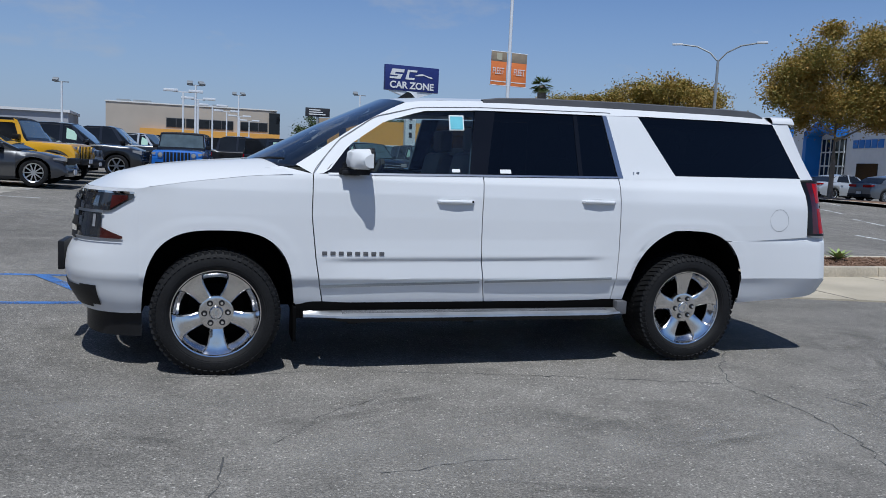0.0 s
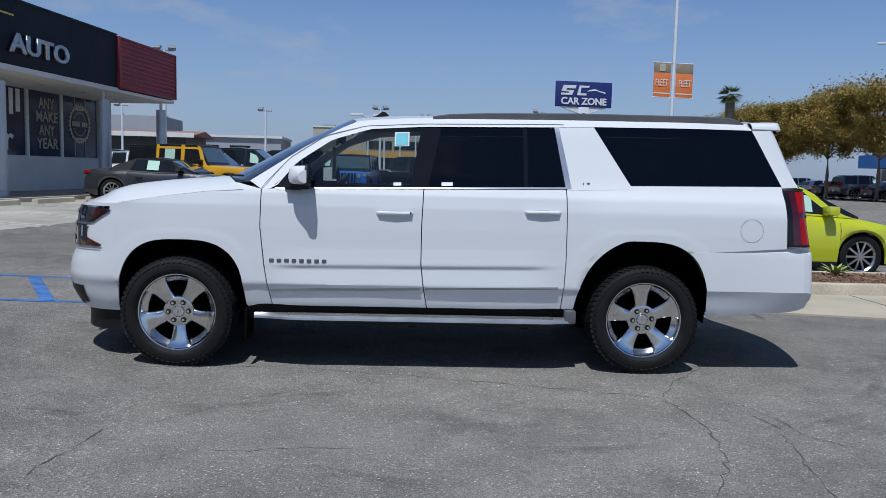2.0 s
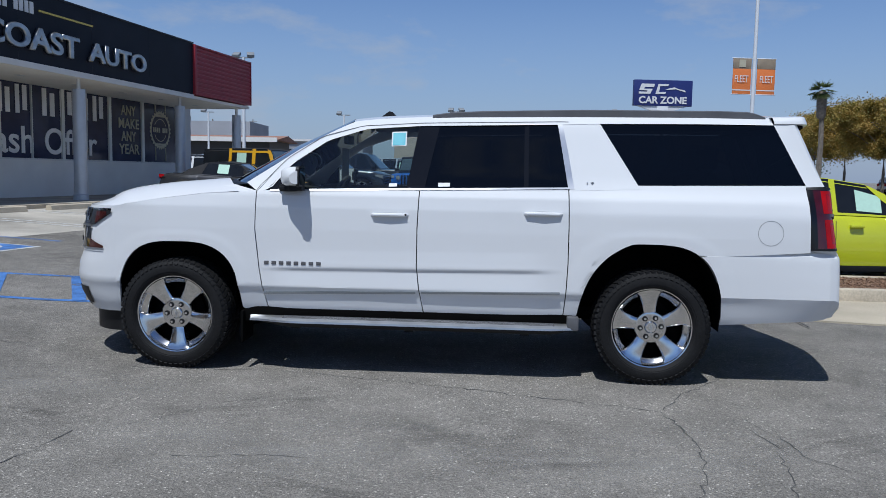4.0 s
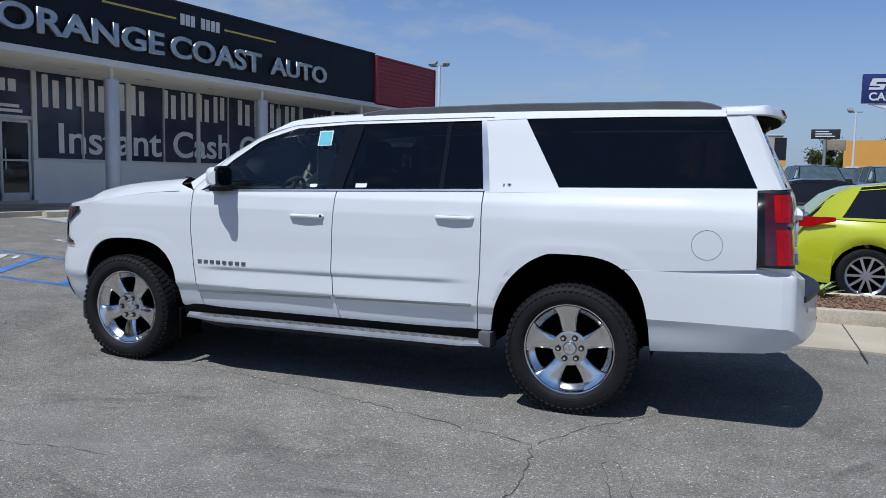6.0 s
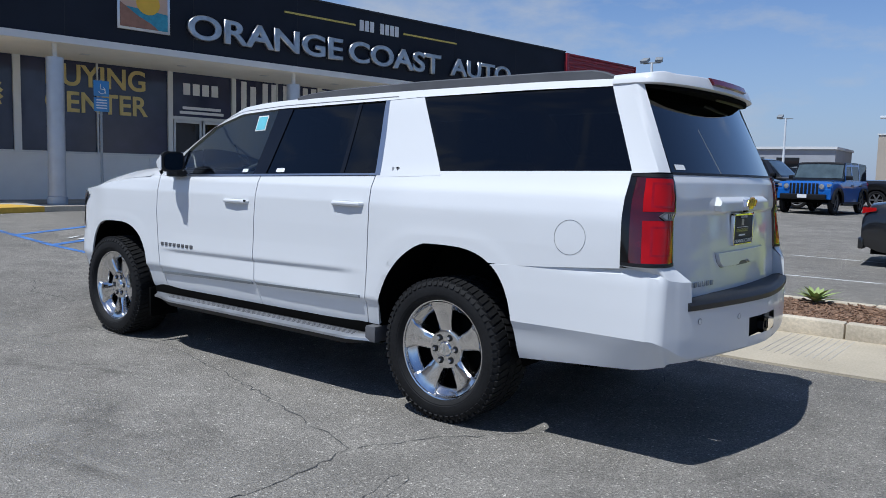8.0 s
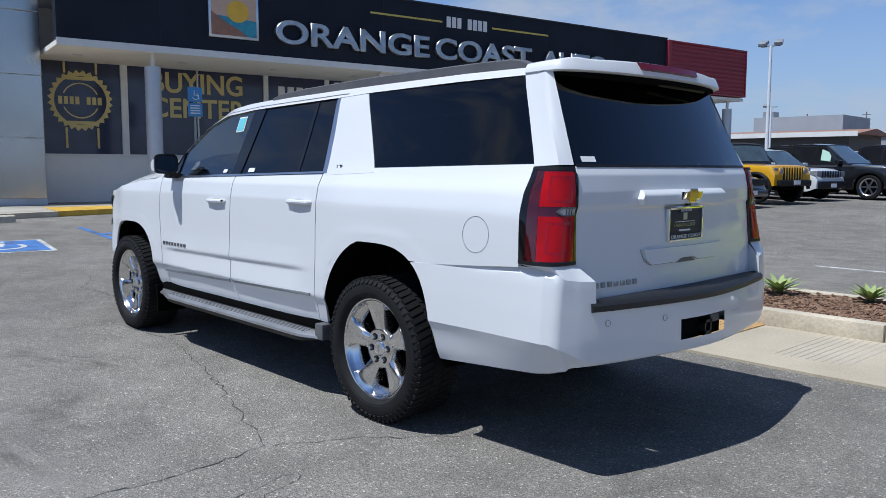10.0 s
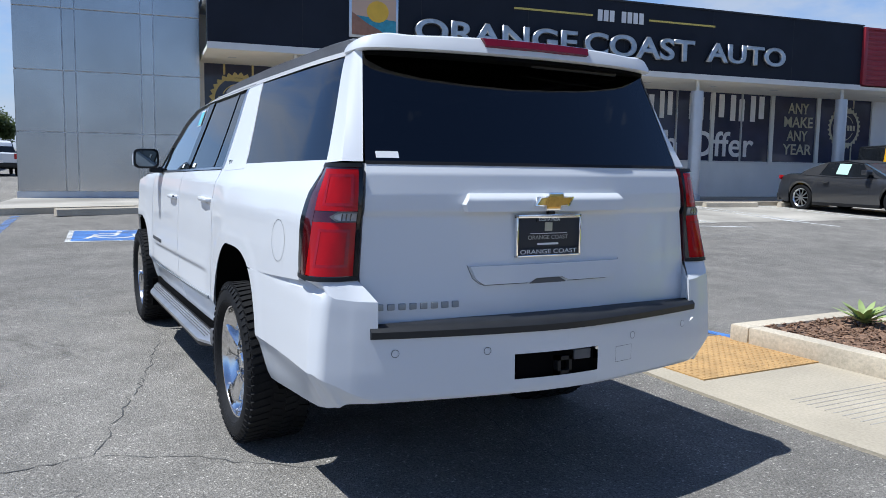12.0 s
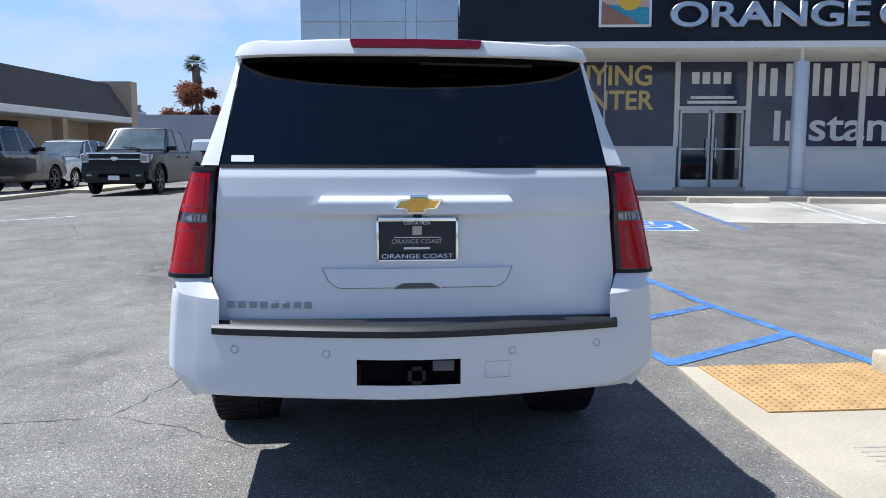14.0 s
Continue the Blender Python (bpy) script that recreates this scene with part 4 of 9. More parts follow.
# mirrors
for sgn in (1, -1):
    def my(bm):
        return bm if sgn == 1 else mirrored(bm)
    bm = bmesh.new()
    cols = []
    for k in range(13):
        y = -0.925 - 0.178 * k / 12
        e = ramp(k / 12, 0.55, 1.0)
        xf, zb, zt = -0.878 + 0.014 * k / 12 + 0.070 * e, 1.303 + 0.012 * e, 1.434 - 0.002 * k / 12 - 0.030 * e
        cols.append([bm.verts.new((x, y, z)) for x, z in ((-0.735, zb), (xf + 0.035, zb), (xf + 0.010, zb + 0.014), (xf, zb + 0.045), (xf + 0.008, zt - 0.025), (xf + 0.035, zt - 0.006), (-0.735, zt))])
    for a, b in zip(cols, cols[1:]):
        for i in range(6):
            bm.faces.new((a[i], a[i + 1], b[i + 1], b[i]))
        bm.faces.new((a[6], a[0], b[0], b[6]))
    bm.faces.new(cols[0])
    bm.faces.new(cols[-1][::-1])
    mir = part("door_mirror", my(bm), WHITE, suv, "white mirror with black base")
    part("mirror_base", my(prism(bmesh.new(), [(-0.735, -0.90), (-0.735, -0.985), (-0.82, -0.985), (-0.915, -0.90)], 1.268, 1.308, Matrix(), 0.008)), BLACK, mir)
    part("mirror_arm", my(box(bmesh.new(), -0.90, -0.79, -0.96, -0.84, 1.262, 1.295, 0.01)), BLACK, mir)
    bm = prism(bmesh.new(), [(-1.011 + 0.088 * math.copysign(abs(math.cos(a)) ** 0.45, math.cos(a)), 1.366 + 0.072 * math.copysign(abs(math.sin(a)) ** 0.45, math.sin(a))) for a in np.linspace(0, math.tau, 33)[:-1]], -0.748, -0.726, Matrix(((0, 0, 1, 0), (1, 0, 0, 0), (0, 1, 0, 0), (0, 0, 0, 1))), 0.005)
    part("mirror_bezel", my(bm), BLACK, mir)
    bm = prism(bmesh.new(), [(0.074 * math.copysign(abs(math.cos(a)) ** 0.5, math.cos(a)), 0.058 * math.copysign(abs(math.sin(a)) ** 0.5, math.sin(a))) for a in np.linspace(0, math.tau, 29)[:-1]], -0.002, 0.002, Matrix(((0, 0, 1, 0), (1, 0, 0, 0), (0, 1, 0, 0), (0, 0, 0, 1))))
    bmesh.ops.transform(bm, matrix=Matrix.Translation((-0.7245, -1.011, 1.366)) @ pose(0, 0, 0, 0, 2, 0), verts=bm.verts)
    part("mirror_glass", my(bm), MIRRORGLASS, mir, "mirror glass")

# door handles with their cups
for i, (hx, hz) in enumerate(((-0.14, 1.108), (0.905, 1.135))):
    for k, sgn in enumerate((1, -1)):
        door = (front_doors, rear_doors)[i][k]
        y = half_width(hx, hz)
        bm = tube(bmesh.new(), [(hx - 0.12, -y + 0.005, hz + 0.005), (hx - 0.11, -y - 0.012, hz + 0.005), (hx, -y - 0.018, hz + 0.006), (hx + 0.11, -y - 0.012, hz + 0.005), (hx + 0.12, -y + 0.005, hz + 0.005)], 0.0135, 10)
        hd = part("door_handle", bm if sgn == 1 else mirrored(bm), WHITE, door, "body-coloured pull handle")
        bm = bmesh.new()
        lathe(bm, [(0.0, 0.0005), (0.05, 0.0012), (0.062, 0.0022)], 22, Matrix.Translation((hx - 0.005, -y + 0.001, hz - 0.018)) @ pose(0, 0, 0, 90) @ Matrix.Diagonal((1.35, 0.72, 1, 1)))
        part("handle_cup", bm if sgn == 1 else mirrored(bm), WHITE, door)
        if i == 0 and sgn == 1:
            part("key_cylinder", rod(bmesh.new(), (hx + 0.112, -y - 0.014, hz + 0.010), (hx + 0.112, -y - 0.026, hz + 0.010), 0.007), BLACK, hd)

# fuel door: a fine round joint
for rr, mt in ((0.083, GREYPL),):
    bm = bmesh.new()
    n = 44
    a = [bm.verts.new(side(2.40 + (rr - 0.002) * math.cos(k * math.tau / n), 1.045 + (rr - 0.002) * math.sin(k * math.tau / n), 0.0012)) for k in range(n)]
    b = [bm.verts.new(side(2.40 + (rr - 0.0002) * math.cos(k * math.tau / n), 1.045 + (rr - 0.0002) * math.sin(k * math.tau / n), 0.0012)) for k in range(n)]
    for k in range(n):
        bm.faces.new((a[k], a[(k + 1) % n], b[(k + 1) % n], b[k]))
    part("fuel_door_joint", bm, mt, suv)

# model badges as plain bars on the front doors, trim badge on the pillars
for sgn in (1, -1):
    def mb(bm):
        return bm if sgn == 1 else mirrored(bm)
    k = 0 if sgn == 1 else 1
    for j in range(8):
        x = -1.015 + j * 0.0525
        bm = bmesh.new()
        y = half_width(x, 0.765)
        box(bm, x + 0.002, x + 0.034, -y - 0.006, -y + 0.004, 0.755, 0.779, 0.003)
        part("badge_bar", mb(bm), GREYPL, front_doors[k], "dark grey raised badge bar")
    y = half_width(1.22, 1.345)
    for x0, x1, z0, z1 in ((1.195, 1.203, 1.33, 1.36), (1.195, 1.215, 1.33, 1.337), (1.222, 1.245, 1.353, 1.36), (1.230, 1.238, 1.33, 1.36)):
        part("trim_badge", mb(box(bmesh.new(), x0, x1, -y - 0.004, -y + 0.004, z0, z1)), SATIN, suv)

# roof rails and aerial
for sgn in (1, -1):
    pts = [(0.12, 1.818), (0.24, 1.836), (0.50, 1.850), (1.2, 1.866), (2.10, 1.868), (2.34, 1.864), (2.43, 1.830)]
    bm = bmesh.new()
    prof = []
    for x, z in sample(pts, 36):
        yb = roof_edge(x)[0] + 0.005
        prof.append([bm.verts.new((x, sgn * -(yb + dy), zz)) for dy, zz in ((0.012, min(z, roof_edge(x)[1]) - 0.012), (0.014, z - 0.008), (-0.004, z), (-0.03, z), (-0.045, z - 0.010), (-0.045, min(z, roof_edge(x)[1]) - 0.004))])
    for a, b in zip(prof, prof[1:]):
        for i in range(5):
            bm.faces.new((a[i], a[i + 1], b[i + 1], b[i]))
    part("roof_rail", bm, GREYPL, suv, "dark grey roof rail")
bm = prism(bmesh.new(), [(-0.36, 1.826), (-0.22, 1.83), (-0.215, 1.842), (-0.25, 1.878), (-0.275, 1.885)], -0.02, 0.02, Matrix(((1, 0, 0, 0), (0, 0, 1, 0), (0, 1, 0, 0), (0, 0, 0, 1))), 0.006)
part("shark_fin_aerial", bm, BLACK, suv)

# ---- tail ----
def tail_x(y, z):
    c = lerp_table(z, (0.74, 0.84, 0.95, 1.163, 1.178, 1.24, 1.315, 1.36, 1.76), (2.914, 2.908, 2.896, 2.881, 2.890, 2.888, 2.876, 2.855, 2.665))
    return c - 0.058 * (abs(y) / 0.75) ** 2.2


def gate_patch(poly_b, poly_t, l, r, nu, nv, out=0.0, rim=None):
    return coons(bmesh.new(), poly_b, poly_t, l, r, nu, nv, lambda y, z: Vector((tail_x(y, z) + out, y, z)), rim)


gate = part("tailgate", gate_patch([(-0.765, 0.758), (0.765, 0.758)], [(-0.742, 1.352), (0.742, 1.352)], [(-0.765, 0.758), (-0.775, 0.95), (-0.742, 1.352)], [(0.765, 0.758), (0.775, 0.95), (0.742, 1.352)], 30, 80, 0, (-0.03, 0, 0)), WHITE, suv)
part("rear_window", gate_patch([(-0.742, 1.358), (0.742, 1.358)], [(-0.676, 1.775), (0.676, 1.775)], [(-0.742, 1.358), (-0.676, 1.775)], [(0.742, 1.358), (0.676, 1.775)], 24, 12, 0.0, (-0.02, 0, 0)), REARGLASS, suv, "dark privacy glass")
part("window_seal", gate_patch([(-0.742, 1.349), (0.742, 1.349)], [(-0.742, 1.361), (0.742, 1.361)], [(-0.742, 1.349), (-0.742, 1.361)], [(0.742, 1.349), (0.742, 1.361)], 24, 2, 0.003), BLACK, suv)
# rear corner pillars
def corner_pillar():
    outer_b, outer_t = side(2.650, 1.352, 0.001), side(2.460, 1.772, 0.001)
    corn_b, corn_t = Vector((2.772, -0.820, 1.358)), Vector((2.590, -0.703, 1.773))
    in_b, in_t = Vector((tail_x(0.746, 1.358) - 0.002, -0.748, 1.358)), Vector((tail_x(0.678, 1.775) - 0.002, -0.680, 1.775))
    bm = bmesh.new()
    bend = lambda a, b, k: tuple(a.lerp(b, k))
    bot = [tuple(outer_b), bend(outer_b, corn_b, 0.8), tuple(corn_b), bend(corn_b, in_b, 0.3), tuple(in_b)]
    top = [tuple(outer_t), bend(outer_t, corn_t, 0.8), tuple(corn_t), bend(corn_t, in_t, 0.3), tuple(in_t)]
    front = [tuple(side(2.650 - 0.190 * k / 10, 1.352 + 0.042 * k, 0.0025)) for k in range(11)]
    return coons(bm, [front[0]] + bot[1:], [front[-1]] + top[1:], front, [bot[-1], top[-1]], 16, 12)


panel_pair("tail_pillar", corner_pillar, WHITE)

# spoiler: a rim that runs round the tail, closed over to the roof
RIM = rounded([(2.462, 0.694), (2.56, 0.706), (2.664, 0.703), (2.716, 0.61), (2.764, 0.435), (2.792, 0.225), (2.802, 0.0)], 4, 0.35)
RIM = [(x, y) for x, y in RIM] + [(x, -y) for x, y in RIM[-2::-1]]


def rim_z(x, y):
    """Height of the spoiler's top edge, with a small rise at the corners."""
    k = min(abs(y) / 0.705, 1.0)
    back = ramp(x, 2.46, 2.68)
    return 1.823 + 0.017 * (1 - k ** 2.4) * back + 0.010 * math.exp(-((k - 0.90) / 0.09) ** 2) * back


bm = bmesh.new()
sec = []
for x, y in RIM:
    c = Vector((2.40, y * 0.55, 0))
    o = Vector((x, y, 0))
    d = (c - o).normalized()
    top = rim_z(x, y)
    q = Vector((2.458, y * 0.885, roof_z(2.458, y * 0.885) + 0.0015))
    pts = [o + d * 0.10 + Vector((0, 0, 1.774)), o + d * 0.012 + Vector((0, 0, 1.7715)), o + Vector((0, 0, 1.778)), o + d * 0.004 + Vector((0, 0, 1.794)), o + d * 0.020 + Vector((0, 0, top - 0.008)), o + d * 0.034 + Vector((0, 0, top - 0.001)), o + d * 0.055 + Vector((0, 0, top + 0.001))]
    pts += [pts[-1].lerp(q, 0.4) + Vector((0, 0, 0.003)), q]
    sec.append([bm.verts.new(p) for p in pts])
for a, b in zip(sec, sec[1:]):
    for k in range(8):
        bm.faces.new((a[k], a[k + 1], b[k + 1], b[k]))
spoiler = part("spoiler", bm, WHITE, suv)
bm = bmesh.new()
g = []
for y in np.linspace(-0.255, 0.255, 13):
    k = abs(y) / 0.672
    xe = 2.803 - 0.115 * k ** 2.2
    g.append([bm.verts.new((xe + o, y * q, z)) for o, q, z in ((-0.026, 1.0, 1.838), (-0.010, 0.985, 1.834), (0.005, 0.96, 1.806), (-0.010, 0.94, 1.798))])
for a, b in zip(g, g[1:]):
    for i in range(3):
        bm.faces.new((a[i], a[i + 1], b[i + 1], b[i]))
bm.faces.new(g[0])
bm.faces.new(g[-1][::-1])
part("brake_light", bm, REDBRAKE, spoiler, "dark red high brake light")
# near-black sheet under the white spoiler: the shade there is painted in
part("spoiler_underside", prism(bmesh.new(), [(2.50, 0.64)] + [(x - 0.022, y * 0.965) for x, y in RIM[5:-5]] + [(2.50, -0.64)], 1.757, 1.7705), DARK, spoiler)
part("rear_wiper", tube(bmesh.new(), [(2.706, 0.02, 1.757), (2.716, 0.26, 1.752), (2.706, 0.46, 1.750)], 0.009), BLACK, suv)

# tail lamps, wrapped round the corner
def lamp_pt(s, z, out=0.0):
    """s from 0 on the flank to 1 at the tailgate."""
    a = side(2.648 + 0.013 * (1.35 - z) / 0.41, z)
    zb = (1.352 - z) / 0.415
    c = Vector((2.775 + 0.045 * zb, -0.845 - 0.085 * zb, z))
    b = Vector((tail_x(0.755, z) + 0.004, -0.757 - 0.028 * zb, z))
    p = (1 - s) ** 2 * a + 2 * s * (1 - s) * (2 * c - 0.5 * a - 0.5 * b) + s * s * b
    mid = Vector((2.6, -0.70, z))
    d = (p - mid)
    d.z = 0
    return p + d.normalized() * out


def lamp_patch(s0, s1, z0, z1, ns, nz, out, cut=None):
    bm = bmesh.new()
    g = []
    for i in range(ns + 1):
        s = s0 + (s1 - s0) * i / ns
        k = cut(i / ns) if cut else 1.0
        g.append([bm.verts.new(lamp_pt(s, (z0 + z1) / 2 + (z1 - z0) * k * (j / nz - 0.5), out)) for j in range(nz + 1)])
    for a, b in zip(g, g[1:]):
        for j in range(nz):
            bm.faces.new((a[j], a[j + 1], b[j + 1], b[j]))
    ring = [c[0] for c in g] + g[-1][1:] + [c[-1] for c in g[-2::-1]] + g[0][-2:0:-1]
    inn = [bm.verts.new(q.co + (Vector((2.6, -0.72, q.co.z)) - q.co).normalized() * 0.03) for q in ring]
    for k in range(len(ring)):
        bm.faces.new((ring[k], ring[(k + 1) % len(ring)], inn[(k + 1) % len(ring)], inn[k]))
    return bm


for sgn in (1, -1):
    def ml(bm):
        return bm if sgn == 1 else mirrored(bm)
    tl = part("tail_lamp", ml(lamp_patch(0, 1, 0.937, 1.351, 16, 18, 0.002)), REDDARK, suv, "red tail lamp with dark edges")
    part("lamp_lens_upper", ml(lamp_patch(0.27, 0.945, 1.182, 1.330, 14, 10, 0.004)), REDLENS, tl, "bright red lens")
    part("lamp_lens_lower", ml(lamp_patch(0.27, 0.945, 0.955, 1.142, 14, 10, 0.004)), REDLENS, tl, "bright red lens")
    part("lens_side_strip", ml(lamp_patch(0.10, 0.265, 0.965, 1.250, 4, 10, 0.003)), REDDARK, tl)
    rv = part("reversing_lens", ml(lamp_patch(0.56, 0.95, 1.144, 1.180, 10, 3, 0.009, lambda f: min(1.0, 0.05 + 3.2 * f))), GREYPL, tl, "clear arrow-shaped reversing lens")
    part("reversing_glass", ml(lamp_patch(0.63, 0.945, 1.149, 1.175, 10, 3, 0.0105, lambda f: min(1.0, 0.3 + 3.0 * f))), CLEARLENS, rv)
    for q in (0.74, 0.80, 0.86):
        part("reversing_rib", ml(lamp_patch(q, q + 0.018, 1.150, 1.174, 2, 2, 0.0118)), LAMPDARK, rv)
    part("lamp_edge", ml(lamp_patch(0.0, 0.10, 0.94, 1.348, 4, 12, 0.0035)), GLOSSBLACK, tl)
    part("lamp_edge", ml(lamp_patch(0.955, 1.0, 0.94, 1.348, 3, 12, 0.0045)), GLOSSBLACK, tl)
    part("lamp_cap", ml(lamp_patch(0.0, 1.0, 1.337, 1.3515, 12, 1, 0.007)), BLACK, tl)
    part("lamp_foot", ml(lamp_patch(0.0, 1.0, 0.9375, 0.952, 12, 1, 0.006)), BLACK, tl)
    for s0_, s1_, z0_, z1_ in ((0.40, 0.88, 1.200, 1.210), (0.40, 0.88, 1.302, 1.312), (0.40, 0.445, 1.210, 1.302), (0.835, 0.88, 1.210, 1.302), (0.40, 0.88, 0.985, 0.995), (0.40, 0.88, 1.108, 1.118), (0.40, 0.445, 0.995, 1.108), (0.835, 0.88, 0.995, 1.108)):
        part("light_guide", ml(lamp_patch(s0_, s1_, z0_, z1_, 4, 3, 0.0052)), REDINNER, tl)

# handle bar over the plate, lower grip, emblem, badge bars, plate
bar = gate_patch([(-0.375, 1.178), (0.36, 1.178)], [(-0.36, 1.246), (0.345, 1.246)], [(-0.375, 1.178), (-0.385, 1.205), (-0.36, 1.246)], [(0.36, 1.178), (0.37, 1.205), (0.345, 1.246)], 28, 8, 0.034, (-0.040, 0, 0))
for v in bar.verts:
    if v.co.z > 1.225 and v.co.x > tail_x(v.co.y, v.co.z) + 0.02:
        v.co.x -= 0.022 * (v.co.z - 1.225) / 0.021
part("plate_light_bar", bar, WHITE, gate)
grip = gate_patch([(-0.30, 0.902), (-0.10, 0.902), (-0.065, 0.918), (0.055, 0.918), (0.09, 0.902), (0.30, 0.902)], [(-0.355, 0.972), (0.355, 0.972)], [(-0.30, 0.902), (-0.335, 0.925), (-0.355, 0.972)], [(0.30, 0.902), (0.335, 0.925), (0.355, 0.972)], 34, 6, 0.017, (-0.020, 0, 0))
part("lower_grip", grip, WHITE, gate)
# thin grey lines drawn for the shading along the grip's recessed edge
for line in ([(-0.362, 0.976), (-0.340, 0.924), (-0.303, 0.898), (-0.10, 0.898)], [(0.09, 0.898), (0.303, 0.898), (0.340, 0.924), (0.362, 0.976)]):
    part("grip_shade_line", tube(bmesh.new(), [Vector((tail_x(y, z) + 0.0005, y, z)) for y, z in sample(line, 16)], 0.0012, 6), GREYPL, gate)
part("grip_slot", gate_patch([(-0.095, 0.895), (0.085, 0.895)], [(-0.06, 0.915), (0.05, 0.915)], [(-0.095, 0.895), (-0.06, 0.915)], [(0.085, 0.895), (0.05, 0.915)], 8, 2, 0.004), GREYPL, gate)
def cross(w, h, a, b, sl):
    return [(-w, -b), (-a - sl, -b), (-a - sl, -h), (a - sl, -h), (a - sl, -b), (w - 0.02, -b), (w, b), (a + sl, b), (a + sl, h), (-a + sl, h), (-a + sl, b), (-w + 0.02, b)]
REARP = Matrix(((0, 0, 1, 0), (1, 0, 0, 0), (0, 1, 0, 0), (0, 0, 0, 1)))
emb = part("emblem", prism(bmesh.new(), cross(0.092, 0.034, 0.034, 0.018, 0.006), 2.905, 2.937, Matrix.Translation((0, -0.005, 1.216)) @ REARP, 0.002), CHROME, gate, "chrome-edged emblem")
part("emblem_face", prism(bmesh.new(), cross(0.082, 0.028, 0.030, 0.013, 0.006), 2.930, 2.941, Matrix.Translation((0, -0.005, 1.216)) @ REARP, 0.002), GOLD, emb, "gold emblem face")
part("rear_camera", boxed(2.90, 2.918, -0.02, 0.012, 1.165, 1.182, 0.003), BLACK, gate)
for j in range(8):
    y = -0.72 + j * 0.0415
    x = tail_x(y, 0.835)
    bm = bmesh.new()
    box(bm, x - 0.004, x + 0.008, y, y + 0.027, 0.823, 0.847, 0.003)
    part("badge_bar", bm, POLEGREY, gate, "silver raised badge bar")
plate = tagged(part("licence_plate", boxed(2.888, 2.896, -0.150, 0.142, 1.008, 1.154, 0.003), INK, suv, "black dealer plate in a chrome frame"))
px = 2.9
for nm, y0, y1, z0, z1 in (("plate_frame", -0.158, 0.150, 1.150, 1.164), ("plate_frame", -0.158, 0.150, 0.999, 1.006), ("plate_frame", -0.158, -0.149, 0.999, 1.164), ("plate_frame", 0.141, 0.150, 0.999, 1.164)):
    part(nm, boxed(2.886, 2.905, y0, y1, z0, z1, 0.002), CHROME, plate, "chrome frame")
part("plate_frame_band", boxed(2.888, 2.902, -0.149, 0.141, 1.006, 1.031, 0.001), INK, plate)
part("plate_frame_band", boxed(2.888, 2.902, -0.062, 0.054, 1.135, 1.152, 0.001), INK, plate)
REAR_T = lambda y, z, x=2.9035: Matrix.Translation((x, y, z)) @ pose(0, 0, 0, 90, 0, 90)
writing("plate_lettering", "ORANGE COAST", 0.02, REAR_T(-0.138, 1.0105), LETTERWHITE, plate, 0.0005, 0.27, height=0.017)
writing("plate_lettering", "COSTA MESA", 0.02, REAR_T(-0.055, 1.1385), LETTERWHITE, plate, 0.0005, 0.10, height=0.012)
writing("plate_lettering", "ORANGE COAST", 0.02, REAR_T(-0.10, 1.066, 2.8975), LETTERSILVER, plate, 0.0005, 0.19, height=0.016)
part("plate_bar", boxed(2.896, 2.8975, -0.055, 0.045, 1.044, 1.052), LETTERGREY, plate)
part("plate_bar", boxed(2.896, 2.8975, -0.09, 0.085, 1.088, 1.0905), LETTERGREY, plate)
part("plate_emblem", boxed(2.896, 2.8985, -0.022, 0.014, 1.098, 1.132, 0.002), LETTERKHAKI, plate)
part("window_label", gate_patch([(-0.70, 1.372), (-0.615, 1.372)], [(-0.70, 1.396), (-0.615, 1.396)], [(-0.70, 1.372), (-0.70, 1.396)], [(-0.615, 1.372), (-0.615, 1.396)], 2, 1, 0.003), PAPER, suv, "small white label")

# rear bumper
PLAN = [(2.10, -0.938), (2.45, -0.952), (2.72, -0.958), (2.853, -0.961), (2.878, -0.908), (2.901, -0.850), (2.925, -0.785), (2.985, -0.52), (3.04, -0.215), (3.05, 0.0)]


def arch_rear(z):
    """Where the rear wheel opening ends at a height."""
    back = ARCH_R[:20:-1]
    return float(np.interp(z, [q[1] for q in back], [q[0] for q in back])) + 0.003


def crease(s):
    """Height of the bumper's lower fold."""
    return lerp_table(s, (0, 3, 4.3, 6, 9), (0.607, 0.607, 0.575, 0.520, 0.515))


def plan_pt(s):
    """The bumper's plan with its corners rounded off."""
    w = 0.75 * ramp(s, 2.0, 2.9) * min(1.0, (9 - s) / 0.75)
    ps = []
    for k in range(9):
        q = min(max(s + w * (k - 4) / 4, 0.0), 9.0)
        i = min(int(q), 8)
        ps.append([PLAN[i][c] + (PLAN[i + 1][c] - PLAN[i][c]) * (q - i) for c in (0, 1)])
    return sum(p[0] for p in ps) / 9, sum(p[1] for p in ps) / 9


